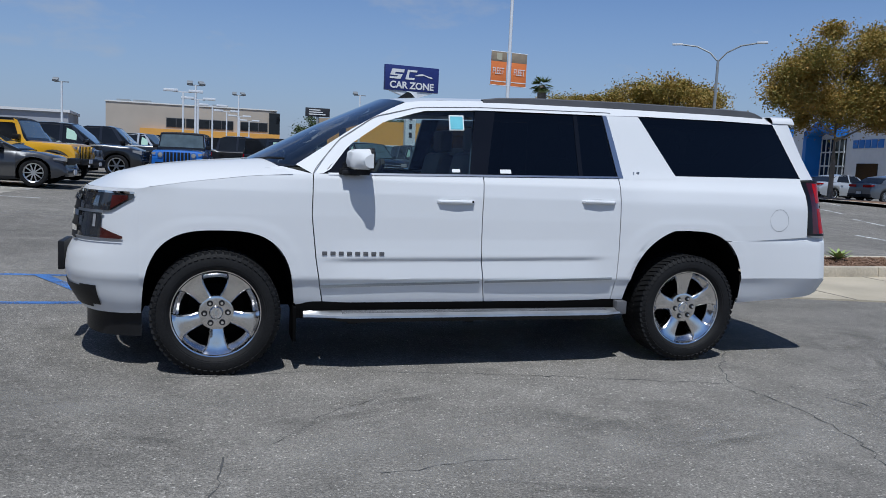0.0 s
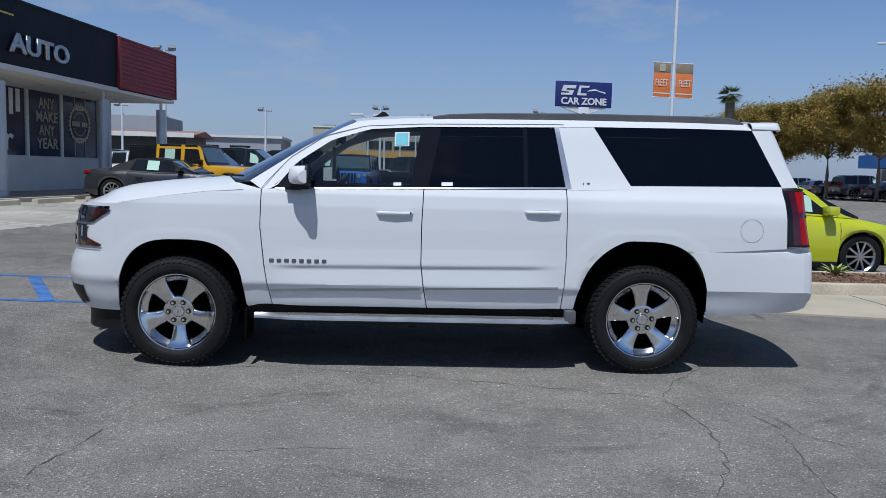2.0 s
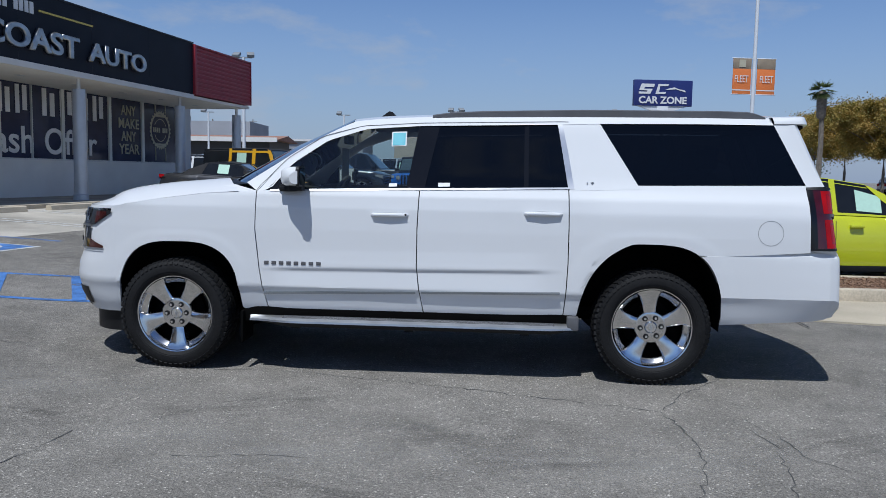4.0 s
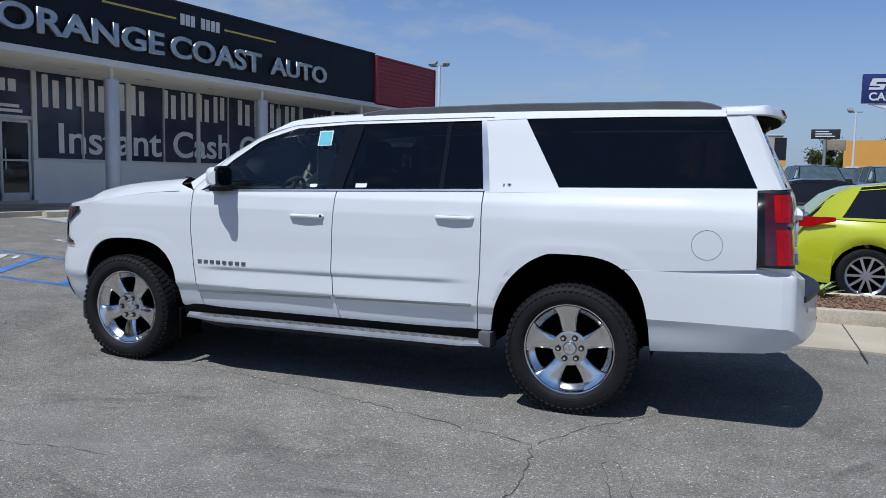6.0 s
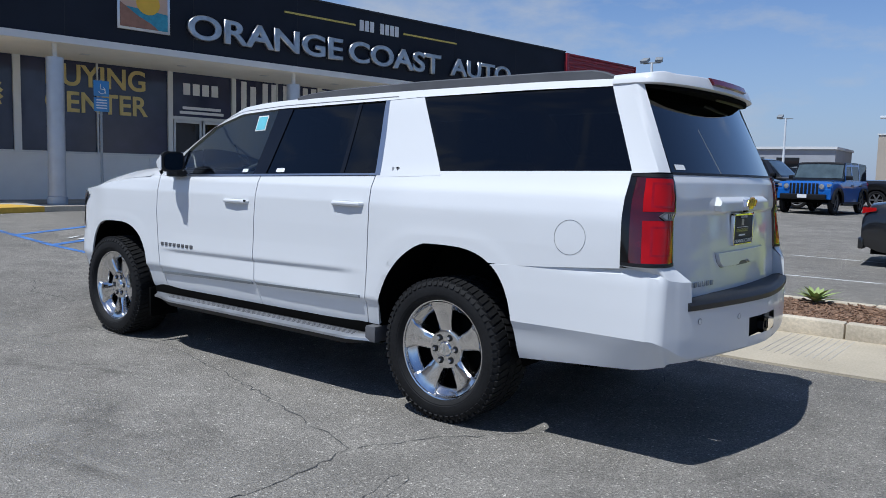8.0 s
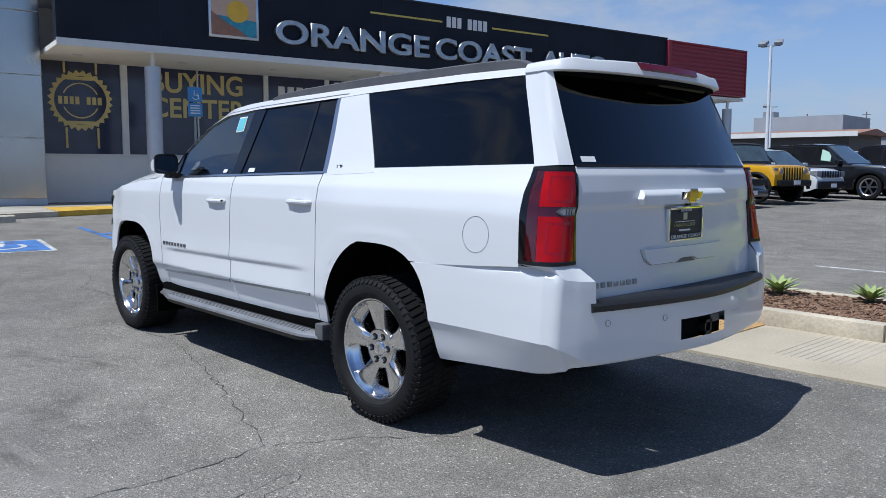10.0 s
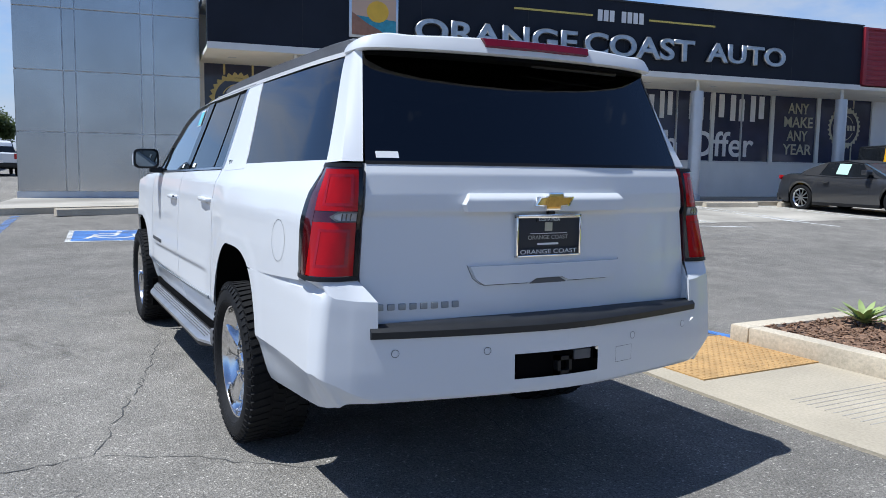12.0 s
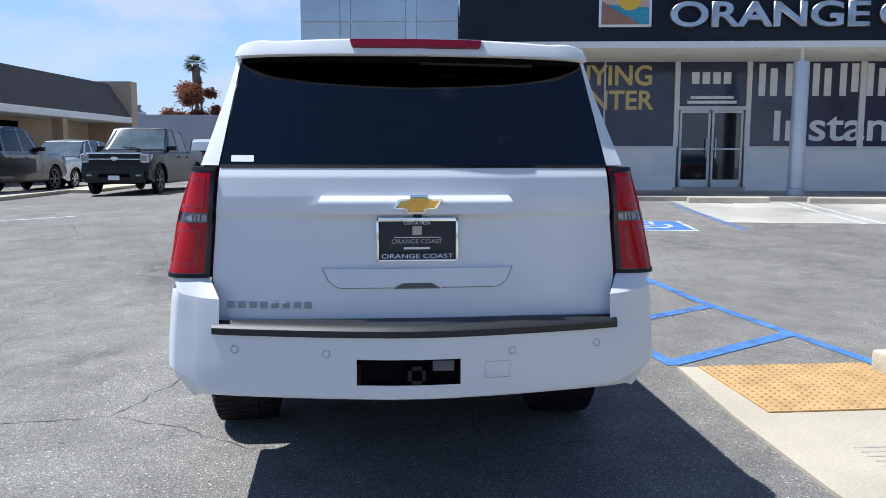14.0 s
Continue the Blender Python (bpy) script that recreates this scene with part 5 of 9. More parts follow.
def bumper_pt(s, z):
    """s: 0 to 9 along the plan; the face leans in towards its foot and its shoulder."""
    x, y = plan_pt(s)
    zz = z + 0.607 - crease(s) if z < crease(s) else max(z, 0.607)
    lean = lerp_table(zz, (0.42, 0.50, 0.605, 0.610, 0.73, 0.86, 0.895, 0.935), (0.095, 0.052, 0.0, 0.0, 0.006, 0.016, 0.022, 0.060))
    back = ramp(s, 3.0, 6.0)
    corner = ramp(s, 1.2, 3.8) * (1 - ramp(s, 4.6, 6.2))
    p = Vector((x - lean * back * (1.5 if z < 0.6 else 0.9), y + lean * (1 - back) * (0.75 + 0.75 * corner) + lean * back * (0.25 + 0.6 * corner) * (y < -0.3), z))
    if s < 2:
        k = s / 2
        x = arch_rear(z) * (1 - k) + 2.72 * k
        p.y = p.y * ramp(s, 0.2, 2.0) - (half_width(x, z) + 0.001) * (1 - ramp(s, 0.2, 2.0))
        p.x = x
    return p


def bumper_foot(s):
    return lerp_table(s, (0, 2, 3, 4.3, 6, 9), (0.415, 0.457, 0.480, 0.495, 0.504, 0.507))


def bumper_top(s):
    return lerp_table(s, (0, 0.5, 2, 3, 4, 6), (0.8805, 0.889, 0.918, 0.905, 0.880, 0.866))


def bumper_grid(s0, s1, lo, hi, ns, nz):
    bm = bmesh.new()
    g = []
    ss = sorted({s0 + (s1 - s0) * i / ns for i in range(ns + 1)} | {float(k) for k in range(1, 9) if s0 < k < s1})
    for s in ss:
        a, b = lo(s) if callable(lo) else lo, hi(s) if callable(hi) else hi
        if a < 0.58 and b > 0.64 and nz > 6:
            c = crease(s)
            lv = [a + (c - a) * j / 6 for j in range(6)] + [c + 0.002 + (b - c - 0.002) * j / (nz - 6) for j in range(nz - 5)]
        else:
            lv = [a + (b - a) * j / nz for j in range(nz + 1)]
        pts = [bumper_pt(s, z) for z in lv]
        if lo is bumper_foot:
            pts.insert(0, Vector((pts[0].x - 0.03 * ramp(s, 2, 4), pts[0].y * (1 - 0.07 * (1 - ramp(s, 5, 8))), pts[0].z + 0.012)))
        g.append([bm.verts.new(q) for q in pts])
    for a, b in zip(g, g[1:]):
        for j in range(len(a) - 1):
            bm.faces.new((a[j], a[j + 1], b[j + 1], b[j]))
    return bm


bumper = root("rear_bumper", "", "")
for key in ("label", "category"):
    if key in bumper:
        del bumper[key]
bumper.parent = suv
for sgn in (1, -1):
    def mbp(bm):
        return bm if sgn == 1 else mirrored(bm)
    part("bumper_corner", mbp(bumper_grid(0, 6.0, bumper_foot, bumper_top, 72, 22)), WHITE, bumper, "", 18)
    # ledge under the quarter panel
    bm = bmesh.new()
    rows_ = []
    for s in np.linspace(0.1, 2.0, 16):
        a = bumper_pt(s, bumper_top(s))
        zq = lerp_table(a.x, (2.10, 2.3, 2.66), (0.885, 0.897, 0.922))
        b = side(a.x, zq + 0.004, -0.006)
        rows_.append([bm.verts.new(a), bm.verts.new(a.lerp(b, 0.5) + Vector((0, 0, 0.001))), bm.verts.new(b)])
    for a, b in zip(rows_, rows_[1:]):
        for j in range(2):
            bm.faces.new((a[j], a[j + 1], b[j + 1], b[j]))
    part("bumper_ledge", mbp(bm), WHITE, bumper)
    # shelf that rises from the bumper's edge to the foot of the lamp
    bm = bmesh.new()
    rows_ = []
    for k in range(25):
        s = 2 + 4 * k / 24
        a, b = bumper_pt(s, bumper_top(s)), lamp_pt((s - 2) * 0.5 if s < 3 else 0.5 + (s - 3) / 6, 0.936, -0.002)
        rows_.append([bm.verts.new(a.lerp(b, j / 4)) for j in range(5)])
    for a, b in zip(rows_, rows_[1:]):
        for j in range(4):
            bm.faces.new((a[j], a[j + 1], b[j + 1], b[j]))
    part("bumper_shelf", mbp(bm), WHITE, bumper, "", 80)
    bm = bmesh.new()
    q = [bm.verts.new(p) for p in (bumper_pt(6.0, bumper_top(6.0)), bumper_pt(6.0, 0.722), Vector((2.82, -0.772, 0.722)), Vector((2.83, -0.780, 0.935)))]
    bm.faces.new(q)
    part("bumper_cheek", mbp(bm), WHITE, bumper)
    hy = 8.0 if sgn == 1 else 8.34
    part("bumper_face", mbp(bumper_grid(6.0, hy, bumper_foot, 0.735, 20, 12)), WHITE, bumper, "", 38)
    part("bumper_face", mbp(bumper_grid(hy, 9.0, bumper_foot, 0.56, 8, 3)), WHITE, bumper)
    part("bumper_face", mbp(bumper_grid(hy, 9.0, 0.655, 0.735, 8, 4)), WHITE, bumper)
    for s, z in ((6.32, 0.683), (7.59, 0.675)):
        p = bumper_pt(s, z)
        part("parking_sensor", mbp(rod(bmesh.new(), p + Vector((-0.02, 0, 0)), p + Vector((0.0012, 0, 0)), 0.0125, n=20)), WHITE, bumper)
        n_ = (bumper_pt(s + 0.05, z) - bumper_pt(s - 0.05, z)).cross(Vector((0, 0, 1))).normalized()
        n_ = n_ if n_.x > 0 else -n_
        part("sensor_ring", mbp(lathe(bmesh.new(), [(0.0128, 0.0025), (0.0146, 0.0025)], 20, Matrix.Translation(p) @ n_.to_track_quat("Z", "Y").to_matrix().to_4x4())), GREYPL, bumper)
part("hitch_recess", boxed(2.86, 3.014, -0.217, 0.145, 0.55, 0.665), DARK, bumper)
bm = bmesh.new()
box(bm, 2.90, 3.045, -0.048, 0.018, 0.555, 0.575)
box(bm, 2.90, 3.045, -0.048, 0.018, 0.615, 0.63)
box(bm, 2.90, 3.045, -0.048, -0.034, 0.555, 0.63)
box(bm, 2.90, 3.045, 0.004, 0.018, 0.555, 0.63)
part("hitch_receiver", bm, BLACK, bumper)
part("wiring_socket", boxed(2.95, 3.024, 0.045, 0.125, 0.605, 0.645, 0.004), GREYPL, bumper)
bm = bmesh.new()
for y0, y1, z0, z1 in ((0.24, 0.335, 0.578, 0.5792), (0.24, 0.335, 0.640, 0.6412), (0.24, 0.2412, 0.578, 0.641), (0.3338, 0.335, 0.578, 0.641)):
    bm.faces.new([bm.verts.new((3.0370 - 0.18 * (y - 0.24), y, z)) for y, z in ((y0, z0), (y1, z0), (y1, z1), (y0, z1))])
part("tow_cover_joint", bm, GREYPL, bumper)
# ribbed step pad
EDGE = [plan_pt(s) for s in np.linspace(5.5, 9.0, 36)]
bm = bmesh.new()
g = []
for y in np.linspace(-0.768, 0.768, 41):
    s = abs(y)
    xo = float(np.interp(-s, [q[1] for q in EDGE], [q[0] for q in EDGE]))
    g.append([bm.verts.new(p) for p in ((2.84, y, 0.772), (2.90, y, 0.784), (xo - 0.035, y, 0.780), (xo - 0.008, y, 0.774), (xo + 0.005, y, 0.762), (xo + 0.004, y, 0.738), (xo - 0.03, y, 0.730))])
for a, b in zip(g, g[1:]):
    for i in range(6):
        bm.faces.new((a[i], a[i + 1], b[i + 1], b[i]))
bm.faces.new(g[0])
bm.faces.new(g[-1][::-1])
part("step_pad", bm, PAD, bumper, "dark ribbed step pad")

# ---- cabin ----
for sgn in (1, -1):
    part("door_lining", boxed(-1.0, 1.08, sgn * -0.80, sgn * -0.76, 0.45, 1.29), TRIMIN, suv)
    part("cargo_lining", boxed(1.08, 2.6, sgn * -0.80, sgn * -0.76, 0.98, 1.29), TRIMIN, suv)
part("cabin_floor", boxed(-1.10, 1.10, -0.76, 0.76, 0.50, 0.54), TRIMIN, suv)
part("headliner", coons(bmesh.new(), [(-0.46, y, roof_z(-0.4, y) - 0.03) for y in np.linspace(-0.56, 0.56, 9)], [(2.5, y, roof_z(2.45, y) - 0.03) for y in np.linspace(-0.56, 0.56, 9)], [(-0.46, -0.56, roof_z(-0.4, 0.56) - 0.03), (2.5, -0.56, roof_z(2.45, 0.56) - 0.03)], [(-0.46, 0.56, roof_z(-0.4, 0.56) - 0.03), (2.5, 0.56, roof_z(2.45, 0.56) - 0.03)], 8, 6), HEADLINE, suv)
part("dashboard", prism(bmesh.new(), [(-1.10, 0.7), (-1.12, 0.98), (-1.36, 1.0), (-1.38, 1.24), (-1.05, 1.285), (-0.80, 1.23), (-0.78, 1.05), (-0.95, 0.7)], -0.75, 0.75, Matrix(((1, 0, 0, 0), (0, 0, 1, 0), (0, 1, 0, 0), (0, 0, 0, 1))), 0.03), TRIMIN, suv)
bm = bmesh.new()
M = Matrix.Translation((-0.62, -0.38, 1.20)) @ pose(0, 0, 0, 0, -62, 0)
ring = [M @ Vector((0.185 * math.cos(k * math.tau / 28), 0.185 * math.sin(k * math.tau / 28), 0)) for k in range(29)]
tube(bm, ring, 0.016)
rod(bm, M @ Vector((-0.18, 0, 0)), M @ Vector((0.18, 0, 0)), 0.02)
rod(bm, M @ Vector((0, -0.18, 0)), M @ Vector((0, 0.18, 0)), 0.02)
rod(bm, M @ Vector((0, 0, -0.35)), M @ Vector((0, 0, 0.02)), 0.05)
part("steering_wheel", bm, TRIMIN, suv)
for x, ys in ((-0.05, (-0.40, 0.40)), (0.98, (-0.42, 0.42)), (1.95, (-0.23, 0.23))):
    for y in ys:
        st = part("seat", box(bmesh.new(), x - 0.48, x + 0.08, y - 0.25, y + 0.25, 0.70, 0.90, 0.06, 3), TAN if x < 0.5 else TRIMIN, suv, "leather seat")
        bm = boxed(-0.07, 0.07, -0.25, 0.25, 0.0, 0.62, 0.06, seg=3)
        bmesh.ops.transform(bm, matrix=Matrix.Translation((x + 0.03, y, 0.84)) @ pose(0, 0, 0, 0, 14, 0), verts=bm.verts)
        part("seat_back", bm, TAN if x < 0.5 else TRIMIN, st)
        part("headrest", boxed(x + 0.14, x + 0.24, y - 0.13, y + 0.13, 1.45, 1.63, 0.04, seg=3), TAN if x < 0.5 else TRIMIN, st)
part("rear_view_mirror", boxed(-0.62, -0.58, -0.12, 0.12, 1.62, 1.69, 0.01), BLACK, suv)

# stickers on the glass
stk = part("window_sticker", flank([(-0.155, 1.585), (-0.05, 1.590)], [(-0.155, 1.688), (-0.05, 1.692)], [(-0.155, 1.585), (-0.155, 1.688)], [(-0.05, 1.590), (-0.05, 1.692)], 4, 4, -0.006, None), PAPER, suv, "pale sticker with a cyan face")
part("sticker_face", flank([(-0.147, 1.592), (-0.058, 1.596)], [(-0.147, 1.680), (-0.058, 1.684)], [(-0.147, 1.592), (-0.147, 1.680)], [(-0.058, 1.596), (-0.058, 1.684)], 4, 4, -0.004, None), STICKER, stk)
part("window_label", flank([(0.185, 1.312), (0.265, 1.314)], [(0.185, 1.338), (0.265, 1.340)], [(0.185, 1.312), (0.185, 1.338)], [(0.265, 1.314), (0.265, 1.340)], 3, 2, -0.006, None), PAPER, suv, "small white label")
part("window_label", flank([(-0.155, 1.306), (-0.10, 1.308)], [(-0.155, 1.328), (-0.10, 1.330)], [(-0.155, 1.306), (-0.155, 1.328)], [(-0.10, 1.308), (-0.10, 1.330)], 3, 2, -0.006, None), PAPER, suv, "small white label")
part("windscreen_card", boxed(-0.70, -0.695, 0.20, 0.50, 1.33, 1.60), GREYPL, suv, "grey price card behind the windscreen")


# ---- markings, cracks, kerbs and paving ----
def marking(name, lines, width, material, label, category="marking", up=0.004):
    for pts in lines:
        tagged(part(name, strip(bmesh.new(), pts, width, up), material), label, category, kind="structure")


UPPER = [(1.0, 3.23), (-0.9, 3.02), (-2.2, 2.88), (-5.1, 2.44), (-8.6, 2.62)]
LOWER = [(0.84, 1.84), (-1.0, 1.62), (-3.83, 1.08), (-6.6, 0.92), (-8.9, 1.0)]
marking("blue_marking", [UPPER, LOWER], 0.10, BLUEPAINT, "faded blue painted access aisle line on asphalt")


def along(line, x):
    p = sorted(line)
    return float(np.interp(x, [a for a, _ in p], [b for _, b in p]))


for x in (0.80, -0.38, -1.56, -2.5, -3.5, -4.35, -5.4, -6.6, -7.8):
    a, b = (x, along(LOWER, x)), (x - 0.80, along(UPPER, x - 0.80))
    marking("blue_marking", [[a, b]], 0.13, BLUEPAINT, "faded blue painted aisle hatching on asphalt", up=0.006)
marking("blue_marking", [[(-9.9, -1.92), (-7.1, -2.25)], [(-10.2, 6.08), (-6.35, 5.82)]], 0.14, BLUEFADED, "faded blue painted stall line on asphalt")


def access_symbol(x, y, turn):
    """A blue square with a white border and a wheelchair sign."""
    def at(px, py):
        c, s = math.cos(radians(turn)), math.sin(radians(turn))
        return x + c * px - s * py, y + s * px + c * py
    tagged(part("access_marking", sheet(bmesh.new(), [at(*q) for q in ((-0.62, -0.62), (0.62, -0.62), (0.62, 0.62), (-0.62, 0.62))], 0.005), WHITEPAINT), "white painted square border on asphalt", "marking", kind="structure")
    tagged(part("access_marking", sheet(bmesh.new(), [at(*q) for q in ((-0.55, -0.55), (0.55, -0.55), (0.55, 0.55), (-0.55, 0.55))], 0.009), BLUEPAINT), "blue painted accessible parking square on asphalt", "marking", kind="structure")
    arc = [at(0.05 + 0.28 * math.sin(a), 0.02 + 0.28 * math.cos(a)) for a in np.linspace(-0.6, 3.6, 18)]
    for pts in (arc, [at(-0.42, 0.08), at(-0.12, 0.05), at(0.06, 0.02), at(0.08, -0.26)], [at(0.08, -0.26), at(0.36, -0.36)], [at(-0.16, 0.04), at(-0.16, -0.2)]):
        tagged(part("access_marking", strip(bmesh.new(), pts, 0.07, 0.013), WHITEPAINT), "white painted wheelchair sign on a blue square", "marking", kind="structure")


access_symbol(-7.05, -0.65, -6)
access_symbol(-6.88, 4.45, -6)

# worn white ground lettering beside the hatching, as plain bars
for k in range(7):
    x, y = -7.15 + 0.15 * k, 1.40 + 0.11 * k
    marking("ground_bar", [[(x, y), (x - 0.22, y + 0.30)]], 0.06 + 0.02 * (k % 3), WHITEPAINT, "worn white painted bar on asphalt", up=0.010)

# pale apron in front of the shop and its stall lines
ap = [uv_xy(u, d) for u, d in ((0.4, -0.5), (13.2, -0.5), (13.2, -4.5), (0.4, -4.5))]
tagged(part("parking_apron", sheet(bmesh.new(), ap, 0.003), STALL), "pale stained concrete parking apron", "pavement", kind="structure")
for u in (2.75, 5.2, 7.7, 10.2, 12.6):
    for du in (0.0, 0.34):
        marking("stall_line", [[uv_xy(u + du, -0.7), uv_xy(u + du, -4.6)]], 0.09, WHITEPAINT, "worn white painted stall line", up=0.008)
marking("stall_line", [[(-5.2, 13.25), (-6.5, 13.12)], [(-5.7, 11.2), (-6.3, 9.9)], [(-8.6, -6.7), (-9.1, -5.5)], [(0.4, 7.72), (3.4, 7.68)], [(0.4, 10.72), (3.4, 10.5)], [(-5.3, 13.2), (-8.0, 13.3)]], 0.10, WHITEPAINT, "worn white painted stall line")
marking("stall_line", [[(21.0, 19.3), (20.0, 17.1)], [(18.4, 14.9), (17.4, 12.6)], [(13.7, 9.9), (13.4, 8.4)], [(26.5, 25.2), (24.5, 22.0)], [(33.0, 33.0), (30.0, 28.8)]], 0.14, WHITEPAINT, "white painted lane dash on the street")

# cracks
random.seed(5)


def crack(pts, width=0.012, wild=0.035):
    out = []
    for a, b in zip(pts, pts[1:]):
        a, b = Vector((*a, 0)), Vector((*b, 0))
        n = max(2, int((b - a).length / 0.055))
        for k in range(n):
            q = a.lerp(b, k / n)
            out.append((q.x + random.gauss(0, wild * 0.32), q.y + random.gauss(0, wild * 0.32)))
    out.append(pts[-1])
    bm = bmesh.new()
    ring = []
    for i, (x, y) in enumerate(out):
        x0, y0 = out[max(i - 1, 0)]
        x1, y1 = out[min(i + 1, len(out) - 1)]
        d = Vector((x1 - x0, y1 - y0, 0)).normalized()
        s = Vector((-d.y, d.x, 0)) * width * random.uniform(0.06, 0.5) * 0.5
        ring.append([bm.verts.new((x + k * s.x, y + k * s.y, ground_z(x, y) + 0.003)) for k in (1, -1)])
    for a, b in zip(ring, ring[1:]):
        bm.faces.new((a[0], b[0], b[1], a[1]))
    tagged(part("crack", bm, CRACK), "thin dirt-filled crack in the asphalt", "crack", kind="structure")


for line, w in (([(-1.92, -1.01), (-0.97, -0.90), (0.45, -1.23), (1.61, -1.58), (1.69, -2.13), (1.62, -2.63), (1.37, -3.13)], 0.018), ([(1.61, -1.58), (1.83, -1.16), (2.17, -0.73)], 0.016), ([(2.04, -1.63), (2.14, -1.90), (2.2, -2.3)], 0.014),
                ([(-1.71, -3.62), (-2.19, -3.51), (-3.04, -3.50)], 0.016),
                ([(2.0, -1.67), (2.1, -2.17), (1.92, -3.05), (1.8, -3.9)], 0.014),
                ([(-1.72, -3.0), (-1.67, -2.68), (-1.63, -2.34)], 0.022), ([(-0.97, -2.64), (-0.58, -2.58), (-0.3, -2.57)], 0.014), ([(-4.2, -0.4), (-3.6, -0.7), (-2.9, -0.6)], 0.02), ([(2.3, -0.2), (2.25, 0.5), (2.1, 1.5)], 0.014), ([(2.8, 0.4), (2.3, 0.3), (1.2, 0.4)], 0.012),
                ([(-1.4, -2.2), (-1.1, -1.8), (-0.7, -1.5)], 0.010), ([(-8.5, -5.5), (-6.5, -4.6), (-4.8, -5.0)], 0.03), ([(-5.4, 6.5), (-3.6, 7.4), (-2.0, 7.2)], 0.03), ([(-9.2, 5.2), (-7.8, 5.6), (-6.4, 5.4)], 0.02), ([(3.2, -3.6), (2.6, -3.2), (2.5, -2.6), (2.2, -2.3)], 0.013)):
    crack(line, w)
# smudged stains and rubbed tyre marks
def stain_surface(name, color, scale, stretch, lo, hi, strength):
    """A thin film of dirt: broken up by streaky noise and fading towards its edge."""
    m, n, l, p = nodes_of(name)
    tc = n.new("ShaderNodeTexCoord")
    mp = n.new("ShaderNodeMapping")
    mp.inputs["Scale"].default_value = (scale / stretch, scale, scale)
    nz = n.new("ShaderNodeTexNoise")
    nz.inputs["Scale"].default_value, nz.inputs["Detail"].default_value, nz.inputs["Roughness"].default_value = 1.0, 9, 0.72
    l.new(tc.outputs["Object"], mp.inputs["Vector"])
    l.new(mp.outputs["Vector"], nz.inputs["Vector"])
    rg = n.new("ShaderNodeMapRange")
    for key, val in zip(("From Min", "From Max", "To Min", "To Max"), (lo, hi, 0.0, strength)):
        rg.inputs[key].default_value = val
    l.new(nz.outputs["Fac"], rg.inputs["Value"])
    ln = n.new("ShaderNodeVectorMath")
    ln.operation = "LENGTH"
    uvn = n.new("ShaderNodeUVMap")
    l.new(uvn.outputs["UV"], ln.inputs[0])
    fade = n.new("ShaderNodeMapRange")
    for key, val in zip(("From Min", "From Max", "To Min", "To Max"), (0.25, 1.0, 1.0, 0.0)):
        fade.inputs[key].default_value = val
    l.new(ln.outputs["Value"], fade.inputs["Value"])
    mu = n.new("ShaderNodeMath")
    mu.operation = "MULTIPLY"
    l.new(rg.outputs["Result"], mu.inputs[0])
    l.new(fade.outputs["Result"], mu.inputs[1])
    p.inputs["Base Color"].default_value = (*color, 1)
    p.inputs["Roughness"].default_value, p.inputs["Specular IOR Level"].default_value = 0.85, 0.2
    l.new(mu.outputs["Value"], p.inputs["Alpha"])
    return m


SMUDGE = stain_surface("rubbed tyre dirt", (0.055, 0.054, 0.050), 9.0, 5.0, 0.46, 0.68, 0.36)
OILY = stain_surface("old oil stain", (0.070, 0.068, 0.064), 3.2, 1.4, 0.42, 0.68, 0.32)
PALE = stain_surface("pale worn patch", (0.36, 0.345, 0.315), 2.6, 1.6, 0.42, 0.70, 0.55)


def stain(name, x, y, turn, long_, wide, material, label, up=0.0025):
    """An oval film on the asphalt; its own axes run along the streaks."""
    bm = bmesh.new()
    uv = bm.loops.layers.uv.new("UVMap")
    n = 24
    rings = [[bm.verts.new((long_ * r / 5 * math.cos(k * math.tau / n), wide * r / 5 * math.sin(k * math.tau / n), 0)) for k in range(n)] for r in range(1, 6)]
    mid = bm.verts.new((0, 0, 0))
    for k in range(n):
        bm.faces.new((mid, rings[0][k], rings[0][(k + 1) % n]))
        for a, b in zip(rings, rings[1:]):
            bm.faces.new((a[k], b[k], b[(k + 1) % n], a[(k + 1) % n]))
    for f in bm.faces:
        for lp in f.loops:
            lp[uv].uv = (lp.vert.co.x / long_, lp.vert.co.y / wide)
    c, sn = math.cos(radians(turn)), math.sin(radians(turn))
    for v in bm.verts:
        px, py = x + c * v.co.x - sn * v.co.y, y + sn * v.co.x + c * v.co.y
        v.co.z = ground_z(px, py) - ground_z(x, y)
    ob = part(name, bm, material)
    ob.matrix_basis = pose(x, y, ground_z(x, y) + up, 0, 0, turn)
    tagged(ob, label, "stain", kind="structure")


for x, y, turn, a, b in ((-1.02, -1.80, 22, 0.55, 0.34), (-0.62, -1.56, 18, 0.40, 0.22), (-0.15, -2.92, -12, 0.42, 0.26), (-1.95, -3.25, -10, 0.5, 0.24), (-1.98, -2.05, -12, 0.35, 0.2), (0.9, -2.5, 10, 0.5, 0.2), (2.4, -2.0, 30, 0.5, 0.3), (3.1, -1.3, 55, 0.5, 0.22)):
    stain("tyre_smudge", x, y, turn, a, b, SMUDGE, "faint streaky tyre smudge on asphalt")
